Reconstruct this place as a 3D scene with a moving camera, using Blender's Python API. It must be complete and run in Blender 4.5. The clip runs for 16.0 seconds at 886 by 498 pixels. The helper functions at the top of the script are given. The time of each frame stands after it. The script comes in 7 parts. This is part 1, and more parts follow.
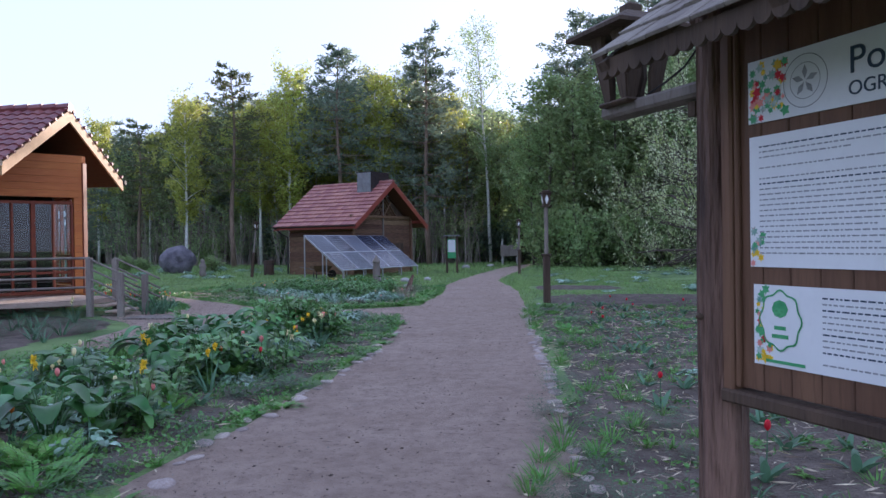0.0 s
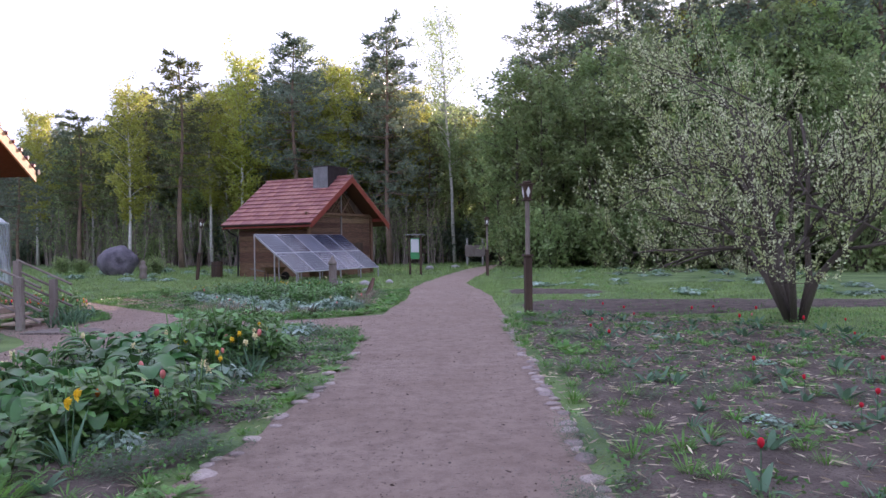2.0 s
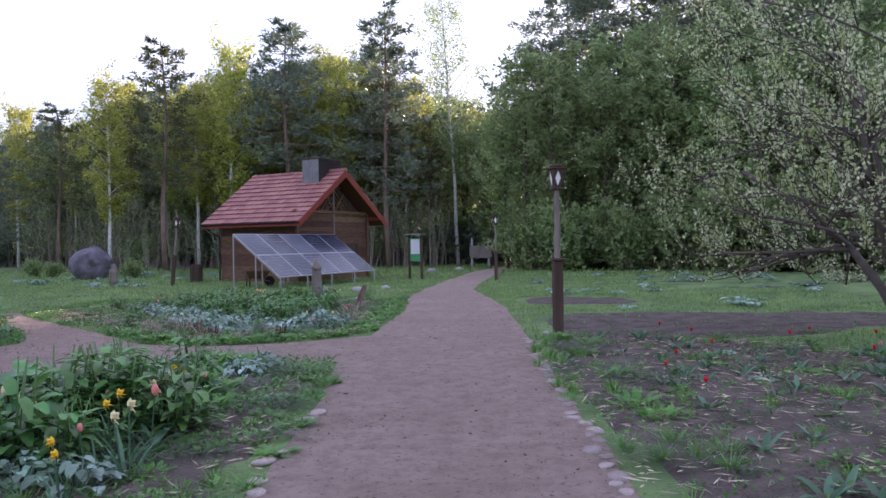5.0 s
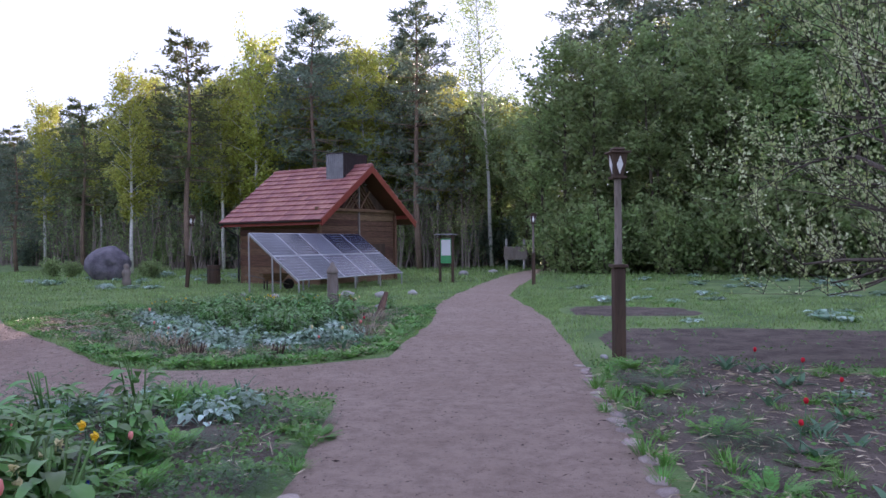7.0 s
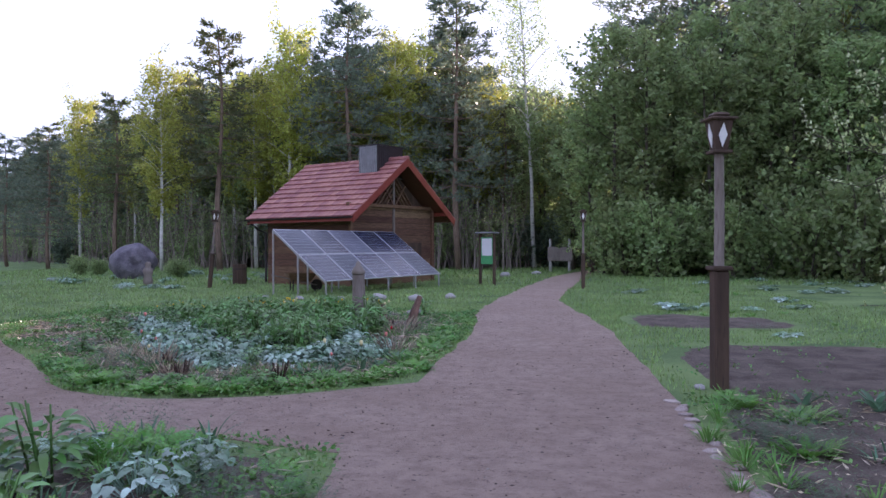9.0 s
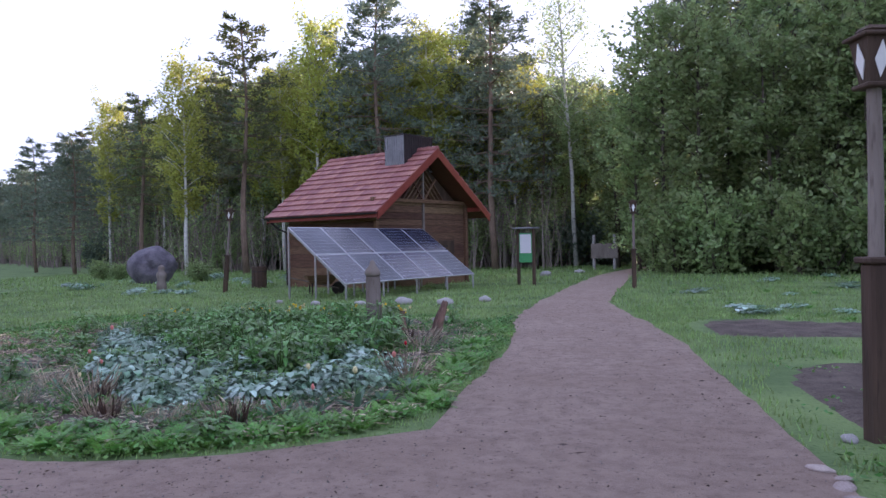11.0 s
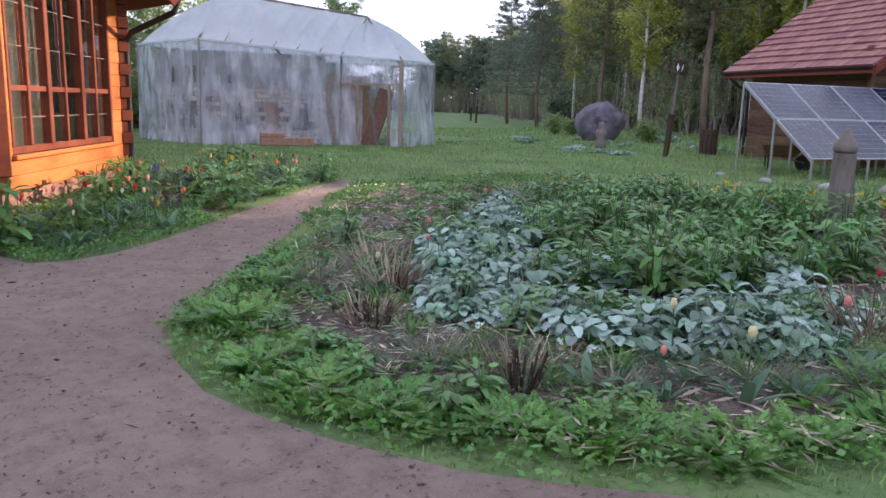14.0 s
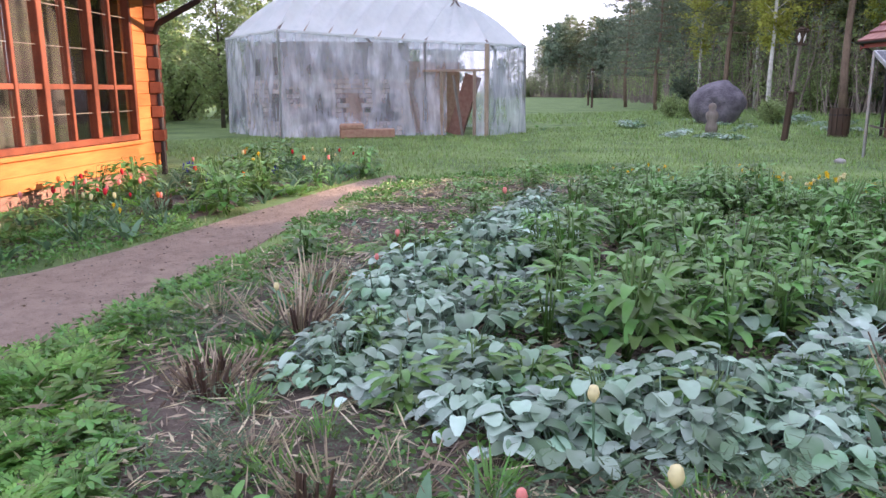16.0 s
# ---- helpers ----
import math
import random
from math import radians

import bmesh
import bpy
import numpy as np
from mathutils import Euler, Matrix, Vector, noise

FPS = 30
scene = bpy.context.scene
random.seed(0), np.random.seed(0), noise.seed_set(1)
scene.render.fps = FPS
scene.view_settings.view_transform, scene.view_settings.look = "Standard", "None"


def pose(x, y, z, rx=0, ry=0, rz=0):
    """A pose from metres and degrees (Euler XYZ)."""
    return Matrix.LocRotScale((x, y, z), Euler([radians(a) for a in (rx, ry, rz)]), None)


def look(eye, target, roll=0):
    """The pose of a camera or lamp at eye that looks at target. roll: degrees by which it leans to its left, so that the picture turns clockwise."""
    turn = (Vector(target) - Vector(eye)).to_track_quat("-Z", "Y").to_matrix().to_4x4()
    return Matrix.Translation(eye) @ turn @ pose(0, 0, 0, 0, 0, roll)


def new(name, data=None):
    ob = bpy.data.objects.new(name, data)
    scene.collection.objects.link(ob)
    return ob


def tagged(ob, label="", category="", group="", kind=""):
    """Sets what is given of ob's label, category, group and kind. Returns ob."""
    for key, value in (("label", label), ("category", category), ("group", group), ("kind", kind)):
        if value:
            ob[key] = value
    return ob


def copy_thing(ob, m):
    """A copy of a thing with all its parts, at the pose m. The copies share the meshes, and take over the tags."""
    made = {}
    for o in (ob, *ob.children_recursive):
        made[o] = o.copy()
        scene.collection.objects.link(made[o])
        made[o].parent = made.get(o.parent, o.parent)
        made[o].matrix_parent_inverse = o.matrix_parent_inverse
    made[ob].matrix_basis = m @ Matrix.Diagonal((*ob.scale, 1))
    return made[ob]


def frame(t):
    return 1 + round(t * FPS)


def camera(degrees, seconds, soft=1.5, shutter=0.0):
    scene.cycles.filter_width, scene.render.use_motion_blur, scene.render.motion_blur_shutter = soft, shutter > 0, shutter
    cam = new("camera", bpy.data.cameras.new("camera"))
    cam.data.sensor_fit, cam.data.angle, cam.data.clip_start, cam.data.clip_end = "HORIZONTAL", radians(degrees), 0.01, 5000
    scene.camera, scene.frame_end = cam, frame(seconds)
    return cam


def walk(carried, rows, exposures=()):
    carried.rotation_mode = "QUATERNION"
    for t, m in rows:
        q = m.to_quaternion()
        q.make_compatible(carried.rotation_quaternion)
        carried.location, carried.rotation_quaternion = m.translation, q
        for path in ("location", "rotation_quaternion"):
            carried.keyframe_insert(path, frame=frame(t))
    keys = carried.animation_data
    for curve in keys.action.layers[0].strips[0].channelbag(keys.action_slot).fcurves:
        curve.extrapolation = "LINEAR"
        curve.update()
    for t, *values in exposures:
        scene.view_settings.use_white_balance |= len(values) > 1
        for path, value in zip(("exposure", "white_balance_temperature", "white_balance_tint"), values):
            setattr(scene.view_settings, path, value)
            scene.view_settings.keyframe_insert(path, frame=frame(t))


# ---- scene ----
cam = camera(61.0, 16.0)
PATH = [
    (0, (0.961, -0.499, 1.703), (0.81, 1.495, 1.688), -0.8),
    (0.5, (0.831, 0.159, 1.679), (0.719, 2.156, 1.664), -0.8),
    (1, (0.78, 0.864, 1.674), (0.7, 2.862, 1.659), -0.8),
    (1.5, (0.677, 1.519, 1.667), (0.606, 3.517, 1.653), -0.8),
    (2, (0.617, 2.231, 1.677), (0.572, 4.23, 1.661), -0.8),
    (2.5, (0.562, 2.988, 1.659), (0.515, 4.987, 1.644), -0.8),
    (3, (0.429, 3.432, 1.687), (0.392, 5.432, 1.669), -0.9),
    (3.2, (0.416, 3.599, 1.686), (0.383, 5.598, 1.669), -1.0),
    (5.5, (0.472, 6.826, 1.691), (0.403, 8.824, 1.676), -0.8),
    (6, (0.446, 7.439, 1.708), (0.344, 9.437, 1.693), -0.8),
    (6.5, (0.374, 8.097, 1.714), (0.253, 10.093, 1.701), -0.7),
    (7, (0.392, 8.702, 1.707), (0.255, 10.698, 1.694), -0.6),
    (7.5, (0.359, 9.308, 1.689), (0.203, 11.302, 1.678), -0.5),
    (8, (0.297, 9.924, 1.66), (0.115, 11.915, 1.648), -0.5),
    (8.5, (0.211, 10.54, 1.672), (-0.012, 12.528, 1.66), -0.7),
    (8.7, (0.179, 10.788, 1.656), (-0.05, 12.775, 1.646), -0.4),
    (10.8, (-0.008, 13.612, 1.536), (-0.328, 15.586, 1.527), -1.2),
    (11, (-0.032, 13.838, 1.525), (-0.372, 15.809, 1.517), -1.1),
    (11.5, (-0.124, 14.391, 1.49), (-0.544, 16.347, 1.487), -1.2),
    (12, (-0.174, 14.881, 1.485), (-0.683, 16.815, 1.486), -1.3),
    (12.5, (-0.271, 15.454, 1.477), (-0.868, 17.363, 1.48), -1.4),
    (13, (-0.39, 15.995, 1.461), (-1.174, 17.835, 1.462), 0.8),
    (13.5, (-0.564, 16.514, 1.435), (-1.717, 18.13, 1.192), 3.4),
    (14, (-0.692, 17.003, 1.436), (-2.056, 18.417, 1.06), 1.6),
    (14.5, (-0.788, 17.458, 1.434), (-2.215, 18.803, 1.04), 0.7),
    (15, (-0.873, 17.955, 1.424), (-2.363, 19.226, 1.021), 0.2),
    (15.5, (-0.882, 18.466, 1.424), (-2.415, 19.683, 1.015), -0.1),
    (16, (-0.904, 18.992, 1.424), (-2.485, 20.146, 1.012), -0.3),
]
walk(cam, [(t, look(e, g, r)) for t, e, g, r in PATH],
     [(0, 0.96, 5350, 22), (1, 1.02, 5700, 28), (2.5, 1.27, 6050, 34), (3.3, 1.27, 6050, 34), (5.3, 1.1, 5800, 32), (12.6, 1.12, 5750, 30), (14.0, 1.25, 6250, 26), (14.6, 1.55, 6500, 26), (15, 1.65, 6500, 27), (16, 1.75, 6500, 28)])

# ---------------- world and sun ----------------
world = bpy.data.worlds.new("sky")
scene.world = world
world.use_nodes = True
wn = world.node_tree
bg = wn.nodes["Background"]
sky = wn.nodes.new("ShaderNodeTexSky")
sky.sky_type = "NISHITA"
sky.sun_disc = False
sky.sun_elevation = radians(16.0)
sky.sun_rotation = radians(18.0)
sky.air_density, sky.dust_density, sky.ozone_density = 1.0, 0.8, 1.0
haze = wn.nodes.new("ShaderNodeGamma")   # thin morning haze evens the sky out
haze.inputs[1].default_value = 0.15
wn.links.new(sky.outputs[0], haze.inputs[0])
tint = wn.nodes.new("ShaderNodeMix")     # cool veil of high thin cloud
tint.data_type, tint.blend_type = "RGBA", "MULTIPLY"
tint.inputs["Factor"].default_value = 1.0
tint.inputs["B"].default_value = (0.89, 0.96, 1.09, 1)
wn.links.new(haze.outputs[0], tint.inputs["A"])
wn.links.new(tint.outputs["Result"], bg.inputs[0])
bg.inputs[1].default_value = 0.47

sun_dir = Vector((math.sin(radians(18)) * math.cos(radians(16)), math.cos(radians(18)) * math.cos(radians(16)), math.sin(radians(16))))
sun = new("sun", bpy.data.lights.new("sun", "SUN"))
sun.data.energy = 5.0
sun.data.angle = radians(0.6)
sun.data.color = (1.0, 0.80, 0.55)
sun.matrix_world = look(sun_dir * 200, (0, 0, 0))

RNG = np.random.default_rng(7)
rnd = random.Random(11)

# ---------------- materials ----------------


def mat(name, c1, c2, scale=8.0, rough=0.8, bump=0.3, fine=60.0, metallic=0.0, stretch=(1, 1, 1), space="Object",
        c3=None, spec=0.3, vary=0.0, island=0.0, translucent=0.0, bump_dist=0.01):
    """A two-scale noise material: c1 and c2 mixed by coarse noise, c3 by fine noise, with bump; vary: per object, island: per loose piece."""
    m = bpy.data.materials.new(name)
    m.use_nodes = True
    n, l = m.node_tree.nodes, m.node_tree.links
    b = n["Principled BSDF"]
    b.inputs["Roughness"].default_value = rough
    b.inputs["Metallic"].default_value = metallic
    b.inputs["Specular IOR Level"].default_value = spec
    if space == "World":
        co = n.new("ShaderNodeNewGeometry").outputs["Position"]
    else:
        co = n.new("ShaderNodeTexCoord").outputs["Object"]
    mp = n.new("ShaderNodeMapping")
    mp.inputs["Scale"].default_value = stretch
    l.new(co, mp.inputs["Vector"])
    n1 = n.new("ShaderNodeTexNoise")
    n1.inputs["Scale"].default_value = scale
    n1.inputs["Detail"].default_value = 5
    n1.inputs["Roughness"].default_value = 0.6
    l.new(mp.outputs[0], n1.inputs["Vector"])
    n2 = n.new("ShaderNodeTexNoise")
    n2.inputs["Scale"].default_value = fine
    n2.inputs["Detail"].default_value = 3
    l.new(mp.outputs[0], n2.inputs["Vector"])
    r1 = n.new("ShaderNodeMapRange")
    r1.inputs[1].default_value, r1.inputs[2].default_value = 0.36, 0.64
    l.new(n1.outputs["Fac"], r1.inputs[0])
    mx = n.new("ShaderNodeMix")
    mx.data_type = "RGBA"
    l.new(r1.outputs[0], mx.inputs["Factor"])
    mx.inputs["A"].default_value = (*c1, 1)
    mx.inputs["B"].default_value = (*c2, 1)
    col = mx.outputs["Result"]
    c3 = c3 or tuple(0.55 * (a + b2) / 2 for a, b2 in zip(c1, c2))
    r2 = n.new("ShaderNodeMapRange")
    r2.inputs[1].default_value, r2.inputs[2].default_value = 0.55, 0.75
    r2.inputs[4].default_value = 0.7
    l.new(n2.outputs["Fac"], r2.inputs[0])
    mx2 = n.new("ShaderNodeMix")
    mx2.data_type = "RGBA"
    l.new(r2.outputs[0], mx2.inputs["Factor"])
    l.new(col, mx2.inputs["A"])
    mx2.inputs["B"].default_value = (*c3, 1)
    col = mx2.outputs["Result"]
    for amount, kind in ((vary, "o"), (island, "i")):
        if amount:
            src = n.new("ShaderNodeObjectInfo").outputs["Random"] if kind == "o" else n.new("ShaderNodeNewGeometry").outputs["Random Per Island"]
            rr = n.new("ShaderNodeMapRange")
            rr.inputs[3].default_value, rr.inputs[4].default_value = 1 - amount, 1 + amount
            l.new(src, rr.inputs[0])
            hs = n.new("ShaderNodeHueSaturation")
            l.new(rr.outputs[0], hs.inputs["Value"])
            rh = n.new("ShaderNodeMapRange")
            rh.inputs[3].default_value, rh.inputs[4].default_value = 0.5 - 0.05 * amount, 0.5 + 0.05 * amount
            l.new(src, rh.inputs[0])
            l.new(rh.outputs[0], hs.inputs["Hue"])
            l.new(col, hs.inputs["Color"])
            col = hs.outputs["Color"]
    l.new(col, b.inputs["Base Color"])
    if bump:
        ad = n.new("ShaderNodeMath")
        ad.operation = "ADD"
        l.new(n1.outputs["Fac"], ad.inputs[0])
        l.new(n2.outputs["Fac"], ad.inputs[1])
        bp = n.new("ShaderNodeBump")
        bp.inputs["Strength"].default_value = bump
        bp.inputs["Distance"].default_value = bump_dist
        l.new(ad.outputs[0], bp.inputs["Height"])
        l.new(bp.outputs[0], b.inputs["Normal"])
    if translucent:
        tr = n.new("ShaderNodeBsdfTranslucent")
        l.new(col, tr.inputs["Color"])
        ms = n.new("ShaderNodeMixShader")
        ms.inputs[0].default_value = translucent
        l.new(b.outputs[0], ms.inputs[1])
        l.new(tr.outputs[0], ms.inputs[2])
        l.new(ms.outputs[0], n["Material Output"].inputs["Surface"])
    return m


def leaf_mat(name, c1, c2, tr=0.45, rough=0.4, vary=0.15, island=0.3):
    return mat(name, c1, c2, 1.2, rough, 0.0, 9.0, vary=vary, island=island, translucent=tr, spec=0.5)


def glass_mat(name, tint=(0.9, 0.95, 0.95), rough=0.0):
    m = bpy.data.materials.new(name)
    m.use_nodes = True
    b = m.node_tree.nodes["Principled BSDF"]
    b.inputs["Base Color"].default_value = (*tint, 1)
    b.inputs["Transmission Weight"].default_value = 1.0
    b.inputs["Roughness"].default_value = rough
    b.inputs["IOR"].default_value = 1.45
    return m


M = {}
M["ground"] = mat("ground_turf", (0.09, 0.15, 0.055), (0.19, 0.275, 0.10), 0.55, 0.95, 0.8, 22.0, space="World", c3=(0.045, 0.09, 0.025), bump_dist=0.04)
def path_mat():
    """Trodden sand: fine grain, scuffed hollows, darker damp specks."""
    m = bpy.data.materials.new("path_sand")
    m.use_nodes = True
    n, l = m.node_tree.nodes, m.node_tree.links
    b = n["Principled BSDF"]
    b.inputs["Roughness"].default_value = 0.95
    b.inputs["Specular IOR Level"].default_value = 0.2
    pos = n.new("ShaderNodeNewGeometry").outputs["Position"]

    def tex(scale, detail, lo, hi):
        t = n.new("ShaderNodeTexNoise")
        t.inputs["Scale"].default_value, t.inputs["Detail"].default_value, t.inputs["Roughness"].default_value = scale, detail, 0.7
        l.new(pos, t.inputs["Vector"])
        r = n.new("ShaderNodeMapRange")
        r.inputs[1].default_value, r.inputs[2].default_value = lo, hi
        l.new(t.outputs["Fac"], r.inputs[0])
        return t.outputs["Fac"], r.outputs[0]

    def over(a, col, fac):
        x = n.new("ShaderNodeMix")
        x.data_type = "RGBA"
        l.new(fac, x.inputs["Factor"])
        if isinstance(a, tuple):
            x.inputs["A"].default_value = (*a, 1)
        else:
            l.new(a, x.inputs["A"])
        x.inputs["B"].default_value = (*col, 1)
        return x.outputs["Result"]
    big, fb = tex(0.7, 3, 0.35, 0.7)
    mid, fm = tex(5.0, 8, 0.44, 0.74)
    spot, fs = tex(19.0, 5, 0.57, 0.68)
    fine, ff = tex(95.0, 3, 0.50, 0.80)
    col = over((0.47, 0.355, 0.29), (0.385, 0.28, 0.222), fb)
    col = over(col, (0.265, 0.190, 0.158), fm)
    col = over(col, (0.165, 0.115, 0.10), fs)
    col = over(col, (0.50, 0.41, 0.37), ff)
    l.new(col, b.inputs["Base Color"])
    h = n.new("ShaderNodeMath")
    h.operation = "MULTIPLY_ADD"
    h.inputs[1].default_value = 2.5
    l.new(mid, h.inputs[0])
    l.new(fine, h.inputs[2])
    bp = n.new("ShaderNodeBump")
    bp.inputs["Strength"].default_value, bp.inputs["Distance"].default_value = 0.9, 0.04
    l.new(h.outputs[0], bp.inputs["Height"])
    l.new(bp.outputs[0], b.inputs["Normal"])
    return m


M["path"] = path_mat()
M["litter"] = leaf_mat("dead_leaf", (0.055, 0.035, 0.028), (0.15, 0.095, 0.07), 0.1, island=0.5)
M["twig"] = mat("bare_twig", (0.22, 0.18, 0.155), (0.34, 0.285, 0.25), 3, 0.9, 0.4, 20, stretch=(1, 1, 0.3))
M["oldstone"] = mat("old_masonry", (0.42, 0.33, 0.28), (0.56, 0.47, 0.41), 8, 0.9, 0.5, 40, vary=0.35)
M["soil"] = mat("garden_soil", (0.085, 0.066, 0.055), (0.17, 0.135, 0.113), 2.2, 0.95, 1.0, 30.0, space="World", c3=(0.045, 0.033, 0.027), bump_dist=0.05)
M["edge"] = mat("path_stone", (0.35, 0.28, 0.255), (0.48, 0.40, 0.37), 6, 0.9, 0.6, 40, vary=0.25)
M["fieldstone"] = mat("fieldstone", (0.32, 0.31, 0.30), (0.45, 0.43, 0.42), 6, 0.9, 0.5, 40, vary=0.15)
M["boulder"] = mat("boulder_granite", (0.10, 0.09, 0.11), (0.21, 0.19, 0.22), 2.2, 0.85, 0.9, 14, c3=(0.05, 0.045, 0.05), bump_dist=0.05)
M["logdark"] = mat("weathered_plank", (0.10, 0.055, 0.035), (0.19, 0.105, 0.065), 3, 0.85, 0.6, 30, stretch=(1, 1, 9), vary=0.3, c3=(0.06, 0.035, 0.025))
M["plank_h"] = mat("weathered_board", (0.105, 0.060, 0.038), (0.20, 0.115, 0.072), 2.5, 0.85, 0.6, 22, stretch=(1, 1, 12), vary=0.4, c3=(0.05, 0.03, 0.022))
M["trim_red"] = mat("red_painted_board", (0.22, 0.045, 0.030), (0.27, 0.065, 0.042), 3, 0.6, 0.2, 40, vary=0.15)
M["tile_red"] = mat("clay_tile", (0.27, 0.10, 0.085), (0.36, 0.155, 0.135), 3, 0.65, 0.3, 40, vary=0.22, c3=(0.2, 0.08, 0.07), spec=0.5)
M["tile_lodge"] = mat("glazed_tile", (0.16, 0.035, 0.04), (0.22, 0.06, 0.06), 3, 0.45, 0.2, 40, vary=0.2, spec=0.6)
M["metal_grey"] = mat("zinc_sheet", (0.22, 0.22, 0.23), (0.28, 0.28, 0.29), 3, 0.5, 0.1, 30, metallic=0.6)
M["metal_dark"] = mat("dark_metal", (0.028, 0.022, 0.022), (0.04, 0.032, 0.032), 5, 0.65, 0.1, 50)
M["steel"] = mat("galvanised_steel", (0.35, 0.36, 0.37), (0.45, 0.46, 0.47), 8, 0.45, 0.1, 60, metallic=0.8)
M["cell"] = mat("solar_cell", (0.012, 0.016, 0.045), (0.02, 0.026, 0.065), 2, 0.22, 0.0, 20, vary=0.3, spec=0.8)
M["cell_frost"] = mat("frosted_solar_cell", (0.05, 0.055, 0.085), (0.10, 0.11, 0.15), 1.2, 0.4, 0.0, 6, vary=0.3, spec=0.6)
M["frost"] = mat("solar_frame", (0.42, 0.43, 0.45), (0.5, 0.5, 0.53), 6, 0.4, 0.0, 30, metallic=0.6)
M["lodge"] = mat("orange_stained_log", (0.42, 0.125, 0.03), (0.50, 0.165, 0.042), 2.5, 0.5, 0.25, 26, stretch=(1, 1, 8), vary=0.06, c3=(0.27, 0.08, 0.022))
M["lodge_frame"] = mat("stained_frame", (0.13, 0.028, 0.012), (0.19, 0.045, 0.018), 4, 0.5, 0.2, 40)
M["lodge_fascia"] = mat("pale_fascia", (0.55, 0.32, 0.16), (0.62, 0.38, 0.20), 3, 0.6, 0.2, 30)
M["soffit"] = mat("dark_soffit", (0.10, 0.04, 0.022), (0.14, 0.055, 0.03), 4, 0.7, 0.3, 30, stretch=(1, 8, 1))
M["greywood"] = mat("grey_wood", (0.17, 0.14, 0.12), (0.25, 0.215, 0.19), 4, 0.85, 0.6, 40, stretch=(1, 1, 0.15), c3=(0.09, 0.07, 0.06), vary=0.15)
M["darkwood"] = mat("dark_wood", (0.055, 0.036, 0.026), (0.10, 0.065, 0.045), 5, 0.8, 0.7, 40, stretch=(1, 1, 0.12), c3=(0.03, 0.02, 0.016))
M["signwood"] = mat("sign_post_wood", (0.055, 0.032, 0.025), (0.27, 0.16, 0.12), 7, 0.75, 1.0, 40, stretch=(1, 1, 0.1), c3=(0.06, 0.03, 0.018), bump_dist=0.05)
M["boardwood"] = mat("sign_board_wood", (0.11, 0.056, 0.034), (0.18, 0.095, 0.055), 6, 0.65, 0.5, 60, stretch=(1, 1, 0.08), c3=(0.09, 0.045, 0.025))
M["paper"] = mat("white_print", (0.70, 0.70, 0.72), (0.74, 0.74, 0.76), 4, 0.45, 0.0, 30, c3=(0.69, 0.69, 0.71))
M["ink"] = mat("dark_print", (0.03, 0.05, 0.08), (0.04, 0.06, 0.10), 20, 0.5, 0.0)
M["ink_grey"] = mat("grey_print", (0.26, 0.26, 0.28), (0.32, 0.32, 0.34), 20, 0.5, 0.0)
M["green_print"] = mat("green_print", (0.06, 0.30, 0.12), (0.10, 0.38, 0.16), 20, 0.5, 0.0)
M["floral"] = mat("floral_print", (0.10, 0.28, 0.22), (0.45, 0.55, 0.50), 22, 0.5, 0.0, 55, c3=(0.6, 0.12, 0.2))
M["lampwhite"] = mat("milk_glass", (0.75, 0.75, 0.74), (0.8, 0.8, 0.79), 8, 0.3, 0.0, 20, c3=(0.72, 0.72, 0.71))
M["brick"] = mat("old_brick", (0.33, 0.18, 0.13), (0.42, 0.26, 0.19), 8, 0.9, 0.5, 40, vary=0.3)
M["concrete"] = mat("plinth", (0.30, 0.28, 0.26), (0.38, 0.36, 0.33), 4, 0.9, 0.5, 40)
M["deck"] = mat("deck_board", (0.33, 0.25, 0.19), (0.42, 0.33, 0.26), 4, 0.8, 0.3, 30, vary=0.15)
# near-black: the shade of the lodge room is put into this colour
M["inner"] = mat("painted_room_shade", (0.022, 0.018, 0.015), (0.035, 0.028, 0.024), 2, 0.9, 0.1)
M["curtain"] = mat("pale_curtain", (0.55, 0.53, 0.50), (0.6, 0.58, 0.55), 3, 0.9, 0.2, 30, stretch=(6, 6, 0.4))
M["glass"] = glass_mat("window_glass")
M["bark_pine"] = mat("pine_bark", (0.17, 0.12, 0.09), (0.28, 0.20, 0.15), 2, 0.95, 0.9, 14, stretch=(1, 1, 0.4), c3=(0.07, 0.045, 0.035), bump_dist=0.04)
M["bark_birch"] = mat("birch_bark", (0.55, 0.53, 0.49), (0.66, 0.64, 0.60), 1.5, 0.8, 0.5, 5, stretch=(1, 1, 1.6), c3=(0.05, 0.045, 0.04))
M["bark_dark"] = mat("grey_bark", (0.085, 0.07, 0.058), (0.14, 0.115, 0.095), 3, 0.95, 0.8, 20, stretch=(1, 1, 0.3), bump_dist=0.03)
M["needles"] = leaf_mat("pine_needles", (0.15, 0.205, 0.155), (0.24, 0.29, 0.18), 0.5)
# yellower copy of the needles, with warm sunlight put into its colour
M["needles_lit"] = leaf_mat("pine_needles_sun_tinted", (0.12, 0.15, 0.07), (0.19, 0.20, 0.085), 0.45)
M["birch_leaf"] = leaf_mat("birch_leaf", (0.36, 0.39, 0.08), (0.52, 0.53, 0.13), 0.6)
M["green_leaf"] = leaf_mat("spring_leaf", (0.25, 0.34, 0.15), (0.37, 0.46, 0.19), 0.6)
M["dark_leaf"] = leaf_mat("dark_leaf", (0.155, 0.22, 0.165), (0.24, 0.31, 0.20), 0.55)
M["blossom_leaf"] = leaf_mat("blossom_leaf", (0.36, 0.44, 0.13), (0.72, 0.75, 0.50), 0.5)
